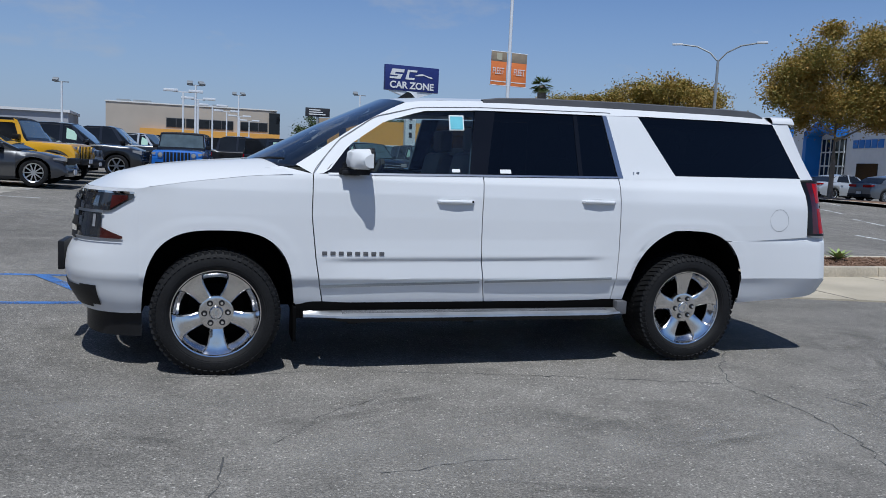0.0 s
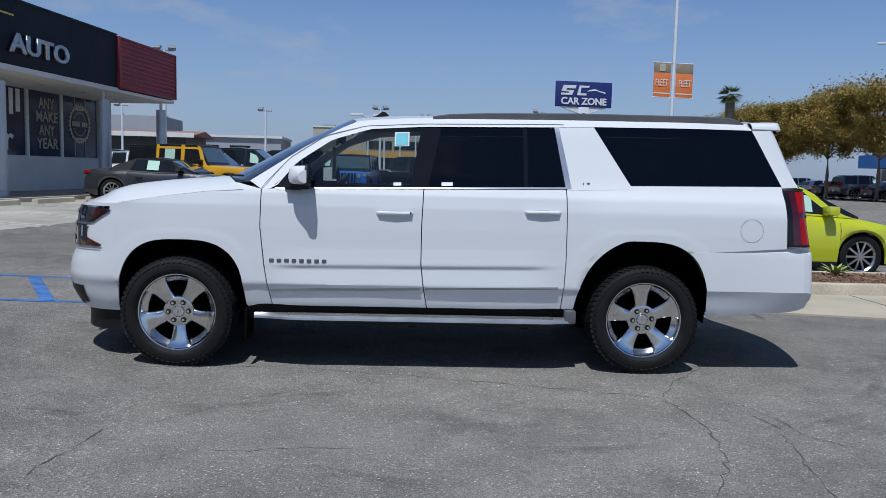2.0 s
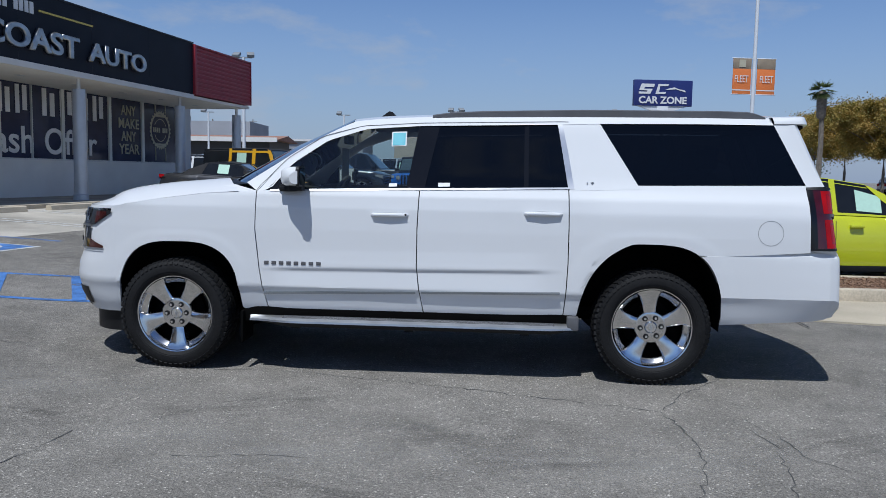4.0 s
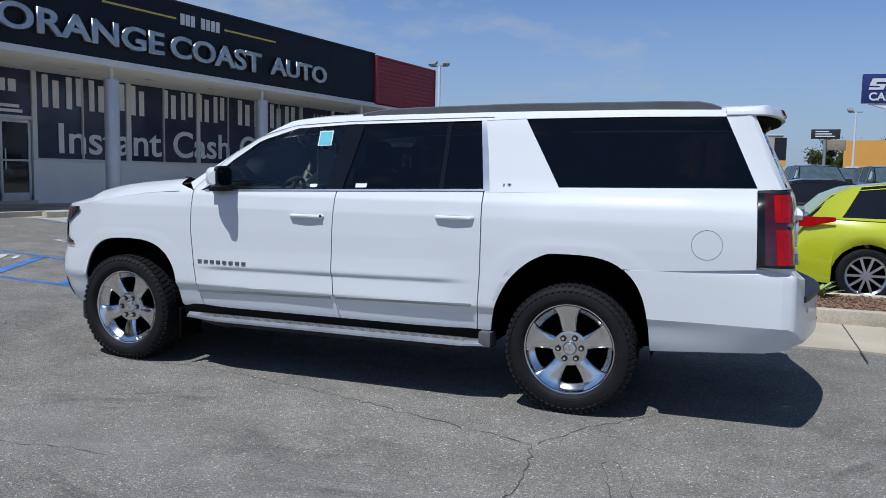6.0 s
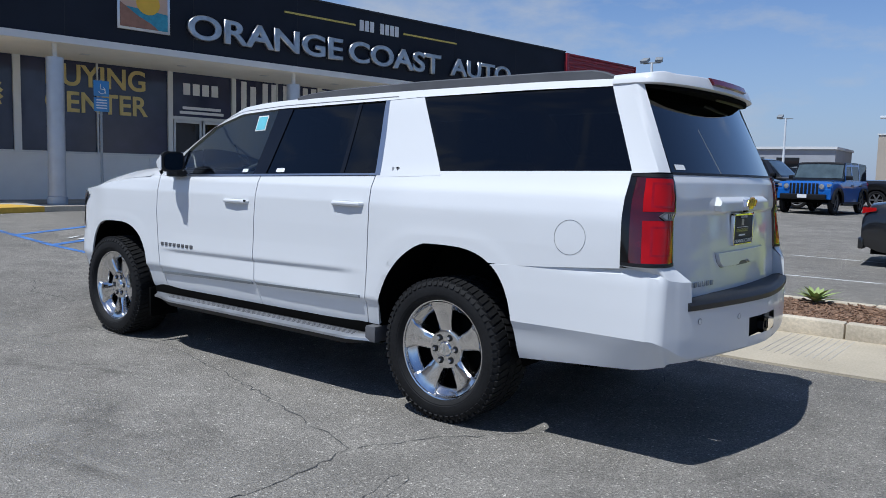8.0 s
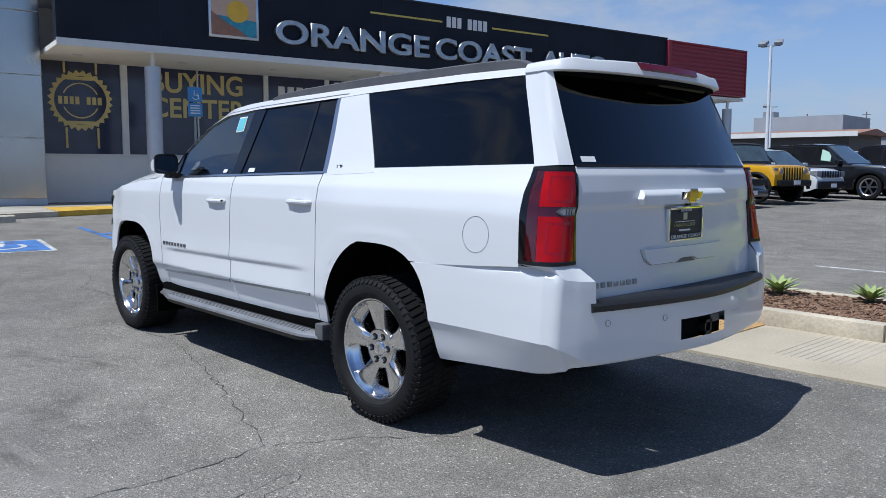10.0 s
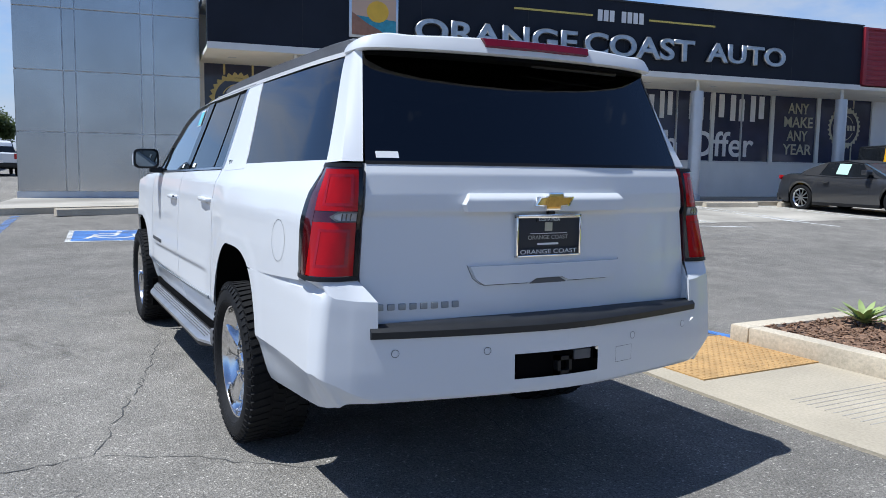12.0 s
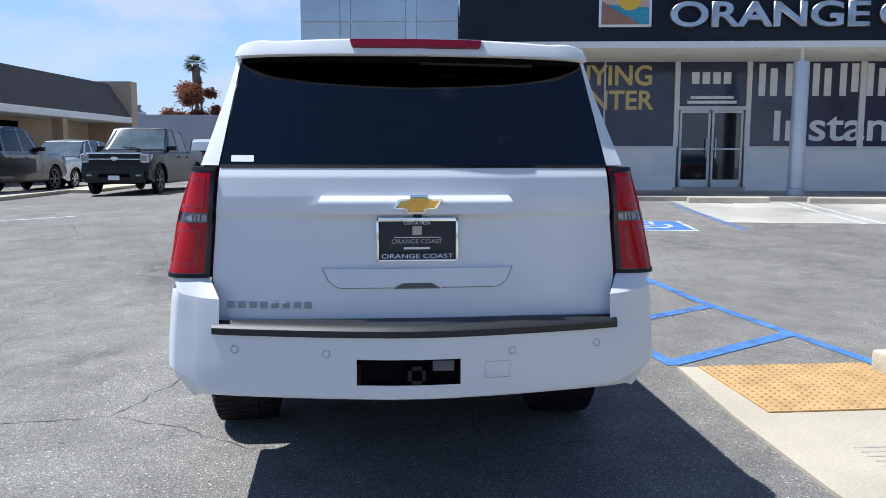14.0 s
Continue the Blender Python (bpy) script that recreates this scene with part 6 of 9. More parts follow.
for x, y, turn, a, b in ((0.4, -2.1, 0, 0.9, 0.5), (-2.9, -2.4, 20, 1.0, 0.6), (1.9, -3.2, 40, 0.8, 0.5), (-5.2, 4.2, 10, 1.6, 0.9), (-4.0, -2.6, 0, 1.4, 0.7), (3.6, -0.6, 60, 0.8, 0.4), (-7.2, 6.6, 0, 1.8, 0.8), (-3.0, 5.4, 15, 1.8, 0.9)):
    stain("oil_stain", x, y, turn, a, b, OILY, "dull dark old stain on asphalt", 0.0018)
for x, y, turn, a, b in ((-0.5, -2.4, 5, 1.5, 0.6), (1.3, -2.4, 20, 1.1, 0.5), (-2.4, -1.5, 0, 1.2, 0.35), (2.9, -2.6, 50, 1.0, 0.5), (-3.6, 3.0, 10, 2.4, 0.7), (-6.0, 9.0, 20, 3.0, 1.0)):
    stain("worn_patch", x, y, turn, a, b, PALE, "pale worn patch in the asphalt", 0.0012)

# pale walk with a tactile pad
bm = bmesh.new()
prism(bm, [(0.94, 1.82), (1.95, 1.74), (2.84, 1.72), (3.6, 1.74), (4.7, 1.50), (5.7, 1.20), (8.0, 0.55), (14.0, -0.6), (14.0, 3.1), (1.12, 3.12)], -0.10, 0.018)
walk_slab = tagged(part("pavement", bm, CONCRETE), "pale concrete walk with a ramp", "pavement", kind="structure")
for x in (3.55, 5.4, 7.2):
    part("joint", boxed(x - 0.006, x + 0.006, 1.30, 3.08, 0.017, 0.0205), CRACK, walk_slab)
for k in range(10):
    x = 2.42 + 0.055 * k
    part("groove", boxed(x, x + 0.010, 2.10, 3.02, 0.017, 0.0195), STALL, walk_slab)
pad = tagged(part("tactile_pad", boxed(0.97, 1.90, 1.95, 3.09, 0.015, 0.028, 0.003), YELPAD), "yellow tactile paving mat on the concrete ramp", "paving", kind="structure")
bm = bmesh.new()
for i in range(17):
    for j in range(21):
        x, y = 0.995 + 0.055 * i, 1.975 + 0.0545 * j
        bmesh.ops.create_cone(bm, cap_ends=True, segments=6, radius1=0.013, radius2=0.008, depth=0.008, matrix=Matrix.Translation((x, y, 0.031)))
tagged(part("dome", bm, YELPAD, pad), kind="stuff")

# planter: kerb stones round bark mulch
bm = bmesh.new()
random.seed(3)
mx, my_ = np.linspace(1.25, 14.0, 150), np.linspace(3.2, 4.36, 18)
gridm = [[bm.verts.new((x, y, 0.115 + 0.03 * random.random())) for x in mx] for y in my_]
for a, b in zip(gridm, gridm[1:]):
    for i in range(len(mx) - 1):
        bm.faces.new((a[i], a[i + 1], b[i + 1], b[i]))
tagged(part("planting_bed", bm, MULCH), "reddish brown bark mulch in a kerbed planter", "planting bed", kind="structure")
bm = bmesh.new()
for _ in range(2600):
    x, y = random.uniform(1.25, 9.0), random.uniform(3.2, 4.36)
    bmesh.ops.create_cube(bm, size=1, matrix=Matrix.Translation((x, y, 0.145)) @ pose(0, 0, 0, random.uniform(-30, 30), random.uniform(-30, 30), random.uniform(0, 360)) @ Matrix.Diagonal((random.uniform(0.02, 0.055), random.uniform(0.008, 0.02), 0.009, 1)))
tagged(part("bark_chips", bm, MULCH), "loose brown bark chips on the planter", "mulch", kind="stuff")
kerb = root("planter_kerb", "pale concrete kerb round a planter", "kerb", kind="structure")
x = 1.28
while x < 14:
    w = 1.55
    part("kerb_stone", boxed(x + 0.004, x + w - 0.004, 3.05, 3.20, -0.05, 0.155, 0.02), KERB, kerb)
    part("kerb_stone", boxed(x + 0.004, x + w - 0.004, 4.36, 4.50, -0.05, 0.15, 0.02), KERB, kerb)
    x += w
part("kerb_stone", boxed(1.10, 1.28, 3.05, 4.50, -0.05, 0.155, 0.03), KERB, kerb)


def agave(x, y, z, size, seed):
    """A rosette of tapered, arching blades."""
    rnd = random.Random(seed)
    r = root("agave_plant", "green agave rosette in bark mulch", "plant", pose(x, y, z), "agaves in the planter")
    n = 22
    for k in range(n):
        a = k * 2.4 + rnd.uniform(-0.2, 0.2)
        t = k / n
        ln = size * rnd.uniform(0.75, 1.0) * (1 - 0.25 * t)
        rise = 0.35 + 1.0 * t
        bm = bmesh.new()
        rows_ = []
        for i in range(6):
            f = i / 5
            rad = ln * f * math.cos(rise * (1 - 0.45 * f))
            h = ln * f * math.sin(rise * (1 - 0.25 * f)) * 0.9 + 0.02
            w = 0.035 * size / 0.3 * (1 - f) ** 0.7 * (0.6 + f) + 0.001
            c, s = math.cos(a), math.sin(a)
            rows_.append([bm.verts.new((c * rad - s * o, s * rad + c * o, h + up)) for o, up in ((-w, 0.012 * (1 - f)), (0, 0), (w, 0.012 * (1 - f)))])
        for p, q in zip(rows_, rows_[1:]):
            bm.faces.new((p[0], p[1], q[1], q[0]))
            bm.faces.new((p[1], p[2], q[2], q[1]))
        part("leaf", bm, AGAVE, r)


for i, (x, y, s) in enumerate(((1.55, 4.05, 0.36), (2.33, 4.20, 0.34), (3.42, 4.15, 0.32), (5.75, 4.05, 0.33), (7.6, 3.95, 0.36))):
    agave(x, y, 0.13, s * 0.9, i)

# wheel stops
def wheel_stop(x, y, turn):
    r = on_ground(x, y, turn)
    bm = prism(bmesh.new(), [(-0.09, 0), (-0.07, 0.11), (-0.04, 0.13), (0.04, 0.13), (0.07, 0.11), (0.09, 0)], -0.85, 0.85, Matrix(((0, 0, 1, 0), (1, 0, 0, 0), (0, 1, 0, 0), (0, 0, 0, 1))))
    ob = part("wheel_stop", bm, KERB)
    ob.matrix_basis = r
    tagged(ob, "pale concrete wheel stop on the parking apron", "wheel stop", "wheel stops")


for u, d in ((-6.25, -2.62), (1.55, -1.05), (4.1, -1.05), (6.6, -1.05), (9.0, -1.05), (11.5, -1.05)):
    x, y = uv_xy(u, d)
    wheel_stop(x, y, 82.6 if u > 0 else 104.6)

# ---- the shop ----
Z0 = 0.50
WALK_EDGE = ((-8.25, -2.90), (-6.6, -2.24), (-4.2, -1.25), (-2.6, -0.62), (19.6, -0.62))
shop_walk = prism(bmesh.new(), [uv_xy(u, d + 0.18) for u, d in WALK_EDGE] + [uv_xy(u, d) for u, d in ((19.6, 2.8), (-4.3, 2.8), (-4.3, 1.65), (-8.25, 1.65))], 0.1, Z0)
tagged(part("shop_walk", shop_walk, STALL), "pale concrete walk in front of the shop", "pavement", kind="structure")
bm = prism(bmesh.new(), [uv_xy(u, d) for u, d in WALK_EDGE] + [uv_xy(u, d + 0.18) for u, d in WALK_EDGE[::-1]], 0.1, Z0 + 0.004)
tagged(part("shop_kerb", bm, KERB), "pale concrete kerb along the shop walk", "kerb", kind="structure")
bm = prism(bmesh.new(), [uv_xy(u, d) for u, d in ((-4.6, -1.425), (-2.9, -0.75), (-3.2, 0.3), (-4.6, 0.3))], 0.1, Z0 + 0.008)
tagged(part("kerb_ramp_paint", bm, YELKERB), "yellow painted kerb ramp", "kerb", kind="structure")


def fpart(name, bm, material, parent, label=""):
    """A part of the shop, drawn in the front's own axes."""
    bmesh.ops.transform(bm, matrix=FRONT, verts=bm.verts)
    return part(name, bm, material, parent, label)


shop = root("car_showroom", "single-storey car showroom with a black sign band and columns", "building")
W = 2.75
fpart("rear_block", boxed(-8.1, 19.15, W + 0.22, 24.0, 0.0, 5.0), STUCCO, shop)
fpart("wall", boxed(-4.3, 1.36, W, W + 0.2, 0.3, 1.62), LOWWALL, shop, "pale grey low wall")
fpart("wall", boxed(3.12, 18.2, W, W + 0.2, 0.3, 1.62), LOWWALL, shop, "pale grey low wall")
fpart("wall", boxed(18.2, 19.15, W, W + 0.2, 0.3, 3.95), STUCCO, shop, "off-white stucco end wall")
fpart("lintel", boxed(-4.3, 18.2, W - 0.005, W + 0.2, 3.87, 4.0), SIGNWHITE, shop)
fpart("soffit", boxed(-4.25, 18.8, 0.02, W + 0.2, 3.80, 3.90), SOFFIT, shop, "cream soffit")
fpart("soffit_edge", boxed(-4.26, 14.42, -0.03, 0.02, 3.79, 3.935), SIGNWHITE, shop)
fpart("roof", boxed(-4.25, 18.8, 0.3, 12.0, 5.0, 5.2), GREYWALL, shop)
for k in range(10):
    u = -3.6 + 2.3 * k
    fpart("downlight", boxed(u - 0.09, u + 0.09, 1.3, 1.48, 3.79, 3.802), ALU, shop)
band = fpart("sign_band", boxed(-4.25, 14.42, 0.0, 0.35, 3.93, 5.64), SIGNBLACK, shop, "black sign band")
for u in (-2.2, 0.6, 3.4, 6.2, 9.0, 11.8):
    fpart("sign_joint", boxed(u - 0.004, u + 0.004, -0.003, 0.02, 3.95, 5.62), INK, band)
fpart("sign_cap", boxed(-4.27, 14.44, -0.03, 0.4, 5.64, 5.68), INK, band)
# red corrugated end
bm = bmesh.new()
n = 11
prof = []
for k in range(n):
    z = 3.98 + 1.60 * k / n
    h = 1.60 / n
    prof += [(-0.02, z), (-0.055, z + 0.2 * h), (-0.055, z + 0.55 * h), (-0.02, z + 0.75 * h)]
prof.append((-0.02, 5.58))
a = [bm.verts.new((14.52, d, z)) for d, z in prof]
b = [bm.verts.new((18.80, d, z)) for d, z in prof]
for i in range(len(prof) - 1):
    bm.faces.new((a[i], b[i], b[i + 1], a[i + 1]))
red = fpart("red_sign_end", bm, REDMETAL, shop, "red corrugated metal panel")
fpart("red_trim", boxed(14.42, 14.56, -0.09, 0.3, 3.96, 5.62, 0.01), REDMETAL, red)
fpart("red_trim", boxed(18.78, 18.84, -0.07, 0.4, 3.94, 5.62, 0.01), REDMETAL, red)
fpart("red_trim", boxed(14.5, 18.84, -0.065, 0.3, 5.56, 5.62, 0.005), REDMETAL, red)
fpart("red_trim", boxed(14.5, 18.84, -0.065, 0.3, 3.94, 3.99, 0.005), REDMETAL, red)
fpart("red_core", boxed(14.5, 18.8, 0.0, 0.4, 3.95, 5.6), REDMETAL, red)
fpart("red_side", boxed(18.80, 18.83, 0.0, 6.0, 3.95, 5.6), REDMETAL, red)
for u in (-2.3, 3.5, 8.83, 14.1, 18.3):
    c = root("column", "round grey steel column with a thin neck", "column", FRONT @ Matrix.Translation((u, 0.32, 0)), "showroom columns")
    part("shaft", lathe(bmesh.new(), [(0.0, Z0), (0.172, Z0), (0.172, 1.95), (0.168, 1.953), (0.172, 1.956), (0.172, 3.52), (0.0, 3.53)], 32), COLUMN, c)
    part("neck", rod(bmesh.new(), (0, 0, 3.5), (0, 0, 3.81), 0.05), SIGNWHITE, c)
    part("base", lathe(bmesh.new(), [(0.0, Z0), (0.2, Z0), (0.2, Z0 + 0.15), (0.175, Z0 + 0.17), (0.17, Z0 + 0.17)], 32), COLUMN, c)

# shop windows
def shop_window(u0, u1, film=FILM):
    w_ = fpart("shop_window", boxed(u0, u1, W + 0.02, W + 0.06, 1.64, 3.87), film, shop, "dark navy filmed window pane")
    return w_


def post(u, wd=0.13):
    fpart("window_post", boxed(u - wd / 2, u + wd / 2, W - 0.04, W + 0.08, 1.62, 3.88), SIGNWHITE if wd > 0.05 else ALU, shop)


edges = [-4.2, -2.33, -0.53, 1.33]
for a_, b_ in zip(edges, edges[1:]):
    shop_window(a_, b_)
for u, wd in ((-4.2, 0.12), (-2.33, 0.16), (-0.53, 0.035), (1.33, 0.13), (3.16, 0.13)):
    post(u, wd)
fpart("window_sill", boxed(-4.3, 1.36, W - 0.05, W + 0.06, 1.60, 1.645), SIGNWHITE, shop)
fpart("window_sill", boxed(3.12, 18.2, W - 0.05, W + 0.06, 1.60, 1.645), SIGNWHITE, shop)
kel = [(3.16, 0.13), (4.55, 0.035), (6.03, 0.15), (7.3, 0.035), (8.67, 0.13), (9.98, 0.035), (11.35, 0.13), (12.5, 0.035), (13.74, 0.15), (15.70, 0.15), (18.15, 0.12)]
for (a_, _), (b_, _) in zip(kel, kel[1:]):
    shop_window(a_, b_)
for u, wd in kel[1:]:
    post(u, wd)
# door with its sign panel
fpart("door_sign", boxed(1.40, 3.09, W + 0.01, W + 0.06, 2.66, 3.86), FILM, shop, "navy panel over the door")
fpart("door_head", boxed(1.36, 3.12, W - 0.03, W + 0.1, 2.58, 2.67), ALU, shop)
for i, (a_, b_) in enumerate(((1.43, 2.22), (2.26, 3.06))):
    dr = fpart("door", boxed(a_ + 0.05, b_ - 0.05, W + 0.03, W + 0.05, 0.70, 2.52), DOORGLASS, shop, "dark glazed aluminium door")
    for q in ((a_, a_ + 0.06, 0.56, 2.58), (b_ - 0.06, b_, 0.56, 2.58), (a_, b_, 2.50, 2.58), (a_, b_, 0.56, 0.78), (a_, b_, 1.55, 1.60)):
        fpart("door_frame", boxed(q[0], q[1], W, W + 0.07, q[2], q[3], 0.004), ALU, dr)
    hu = b_ - 0.10 if i == 0 else a_ + 0.10
    fpart("door_handle", rod(bmesh.new(), (hu, W - 0.05, 1.35), (hu, W - 0.05, 1.85), 0.014), ALU, dr)
fpart("threshold", boxed(1.3, 3.15, W - 0.1, W + 0.2, 0.48, 0.585), STALL, shop)
fpart("notice", boxed(0.76, 1.30, W - 0.012, W, 0.88, 1.55), PAPER, shop, "pale paper notice")
for k in range(6):
    fpart("notice_bar", boxed(0.84, 1.22 - 0.06 * (k % 3), W - 0.016, W - 0.011, 1.42 - 0.085 * k, 1.445 - 0.085 * k), LETTERGREY, shop)

# lettering
def flet(text, u0, u1, z0, z1, material, parent, d, depth, label="", bold=0.0, bevel=0.0):
    m = FRONT @ Matrix.Translation((u0, d, z0)) @ pose(0, 0, 0, 90, 0, 0)
    return writing("lettering", text, 1.0, m, material, parent, depth, u1 - u0, label, bold, z1 - z0, bevel)


flet("ORANGE", 0.41, 4.77, 4.22, 4.79, LETTERSILVER, band, -0.06, 0.035, "silver channel letters", 0.036, 0.022)
flet("COAST", 4.95, 8.36, 4.22, 4.80, LETTERSILVER, band, -0.06, 0.035, "silver channel letters", 0.036, 0.022)
flet("AUTO", 8.74, 11.48, 4.26, 4.79, LETTERSILVER, band, -0.06, 0.035, "silver channel letters", 0.036, 0.022)
for u0, u1 in ((3.0, 5.22), (6.92, 9.05)):
    fpart("gold_rule", boxed(u0, u1, -0.02, 0.0, 5.205, 5.255), GOLD, band, "thin gold rule")
for k in range(8):
    if k != 3:
        u = 5.37 + 0.178 * k
        fpart("name_bar", boxed(u, u + 0.13, -0.02, 0.0, 5.11, 5.39), LETTERWHITE, band, "plain white bar")
# picture panel: sun over a shore
pic = fpart("picture_panel", boxed(-1.15, 0.02, -0.05, 0.0, 4.24, 5.40, 0.01), SATIN, band, "framed picture panel of a sunset shore")
C_SKY = surface("pale painted sky", (0.62, 0.42, 0.30), 0.6, vary=0.1, scale=2)
C_SUN = surface("yellow painted sun", (0.80, 0.48, 0.05), 0.6, vary=0.12, scale=3)
C_SEA = surface("turquoise painted sea", (0.06, 0.32, 0.42), 0.6, vary=0.25, scale=9)
C_HILL = surface("brown painted shore", (0.34, 0.17, 0.11), 0.6, vary=0.2, scale=7)
fpart("picture_sky", boxed(-1.09, -0.04, -0.056, -0.04, 4.30, 5.34), C_SKY, pic)
VERT = Matrix(((1, 0, 0, 0), (0, 0, 1, 0), (0, 1, 0, 0), (0, 0, 0, 1)))
fpart("picture_sea", prism(bmesh.new(), [(-1.09, 4.30), (-0.04, 4.30), (-0.04, 4.66), (-1.09, 4.74)], -0.061, -0.05, VERT), C_SEA, pic)
fpart("picture_sun", prism(bmesh.new(), [(-0.48 + 0.26 * math.cos(k * math.tau / 28), 4.84 + 0.24 * math.sin(k * math.tau / 28)) for k in range(28)], -0.066, -0.05, VERT), C_SUN, pic)
fpart("picture_shore", prism(bmesh.new(), [(-1.09, 4.30), (-0.25, 4.30), (-0.42, 4.42), (-0.72, 4.56), (-1.09, 4.80)], -0.071, -0.05, VERT), C_HILL, pic)
WL = W + 0.005
flet("BUYING", -1.70, 0.68, 3.20, 3.72, LETTERYEL, shop, WL, 0.008, "ochre window lettering", 0.02)
flet("CENTER", -1.72, 0.74, 2.58, 3.08, LETTERYEL, shop, WL, 0.008, "ochre window lettering", 0.02)
flet("Instant", 3.84, 7.22, 1.78, 2.56, LETTERGREY, shop, WL, 0.008, "pale grey window lettering", 0.012)
flet("Cash", 7.68, 10.05, 1.78, 2.58, LETTERGREY, shop, WL, 0.008, "pale grey window lettering", 0.012)
flet("Offer", 10.55, 13.05, 1.78, 2.58, LETTERGREY, shop, WL, 0.008, "pale grey window lettering", 0.012)
for i, tx in enumerate(("ANY", "MAKE", "ANY", "YEAR")):
    flet(tx, (14.42, 14.28, 14.42, 14.28)[i], (15.30, 15.50, 15.30, 15.50)[i], 3.25 - 0.45 * i, 3.60 - 0.45 * i, LETTERKHAKI, shop, WL, 0.008, "khaki window lettering", 0.01)


def letter_bars(u0, u1, z0, z1, count, material):
    """Plain strokes of the size of large letters."""
    w_ = (u1 - u0) / count
    for k in range(count):
        a_, b_ = u0 + w_ * k, u0 + w_ * (k + 0.82)
        wide = b_ - a_
        fpart("window_bar", boxed(a_ + wide * 0.06, a_ + wide * 0.36, W - 0.004, W + 0.012, z0, z1, 0.003, 1), material, shop, "plain pale grey bar")
        fpart("window_bar", boxed(a_ + wide * 0.58, a_ + wide * 0.90, W - 0.004, W + 0.012, z0 + (0.10 if k % 2 else 0.0), z1 - (0.0 if k % 2 else 0.12), 0.003, 1), material, shop, "plain pale grey bar")


letter_bars(3.37, 6.78, 2.93, 3.75, 5, LETTERGREY)
letter_bars(7.28, 10.0, 2.93, 3.75, 4, LETTERGREY)
letter_bars(10.42, 13.62, 2.93, 3.75, 4, LETTERGREY)
for k in range(4):
    u = 1.70 + 0.27 * k
    fpart("number_bar", boxed(u, u + 0.19, W - 0.004, W + 0.012, 3.24, 3.54), LETTERGREY, shop, "plain pale bar")
for z, u0, u1 in ((2.86, 1.68, 2.78), (2.74, 1.60, 2.86)):
    fpart("address_bar", boxed(u0, u1, W - 0.004, W + 0.012, z, z + 0.075), LETTERGREY, shop, "plain pale bar")


def gear_badge(uc, zc, r, material):
    """A toothed ring with plain bars across it."""
    bm = bmesh.new()
    n_ = 28
    out = []
    for k in range(n_ * 4):
        rr = r if k % 4 == 2 else r * (0.89 if k % 4 == 0 else 0.945)
        a_ = k * math.tau / (n_ * 4)
        out.append((rr, a_))
    p_ = [bm.verts.new((uc + q * math.cos(a_), W - 0.002, zc + q * math.sin(a_))) for q, a_ in out]
    i_ = [bm.verts.new((uc + r * 0.80 * math.cos(a_), W - 0.002, zc + r * 0.80 * math.sin(a_))) for q, a_ in out]
    for k in range(len(out)):
        bm.faces.new((p_[k], p_[(k + 1) % len(out)], i_[(k + 1) % len(out)], i_[k]))
    fpart("gear_ring", bm, material, shop, "ochre toothed ring")
    bm = bmesh.new()
    lathe(bm, [(r * 0.54, 0), (r * 0.58, 0)], 40, Matrix.Translation((uc, W - 0.003, zc)) @ pose(0, 0, 0, 90))
    fpart("gear_ring", bm, material, shop)
    fpart("badge_band", boxed(uc - r * 0.74, uc + r * 0.74, W - 0.006, W + 0.012, zc - 0.16, zc + 0.16), FILM, shop)
    for k in range(8):
        u = uc - r * 0.68 + r * 0.172 * k
        if k != 4:
            fpart("badge_bar", boxed(u, u + r * 0.12, W - 0.012, W + 0.0, zc - 0.09, zc + 0.09), material, shop)
    for dz in (-0.52, 0.52):
        fpart("badge_bar", boxed(uc - 0.3, uc + 0.3, W - 0.004, W + 0.012, zc + dz * r / 0.72 - 0.04, zc + dz * r / 0.72 + 0.04), material, shop)
    for du in (-0.36, 0.34):
        fpart("badge_ribbon", boxed(uc + du, uc + du + 0.05, W - 0.004, W + 0.012, zc - r - 0.40, zc - r * 0.88), material, shop)
        fpart("badge_ribbon", boxed(uc + du, uc + du + 0.05, W - 0.004, W + 0.012, zc + r * 0.88, 3.86), material, shop)


gear_badge(-3.32, 2.90, 0.72, LETTERYEL)
gear_badge(16.9, 2.85, 0.74, LETTERKHAKI)

# metal-clad tower beside the band
tower = root("metal_clad_tower", "tall wall clad in brushed metal panels", "building")
D = 1.6
fpart("tower_core", boxed(-8.15, -4.32, D + 0.02, 12.0, 0.3, 7.6), SATIN, tower)
fpart("plinth", boxed(-8.22, -4.30, D - 0.02, D + 0.3, 0.45, 0.64), COLUMN, tower)
us = [-8.2, -7.22, -6.96, -5.60, -5.33, -4.31]
zs = [0.64, 1.96, 3.31, 4.66, 6.01, 7.36]
for a_, b_ in zip(us, us[1:]):
    for c_, d_ in zip(zs, zs[1:]):
        fpart("panel", boxed(a_ + 0.006, b_ - 0.006, D - 0.02, D + 0.02, c_ + 0.008, d_ - 0.008, 0.006, seg=1), PANEL, tower)
for c_, d_ in zip(zs, zs[1:]):
    for a_, b_ in ((D, 3.2), (3.2, 5.0), (5.0, 8.0)):
        fpart("panel", boxed(-8.2, -8.16, a_ + 0.006, b_ - 0.006, c_ + 0.008, d_ - 0.008), PANEL, tower)

# access sign
sg = root("access_sign", "blue accessible parking sign on a steel pole", "sign", FRONT @ Matrix.Translation((-1.5, 0.0, 0)))
part("pole", rod(bmesh.new(), (0, 0.0, 0.48), (0, 0, 3.12), 0.028), POLEGREY, sg)
part("plate", boxed(-0.16, 0.16, -0.04, -0.03, 2.78, 3.10, 0.003), ACCESSBLUE, sg)
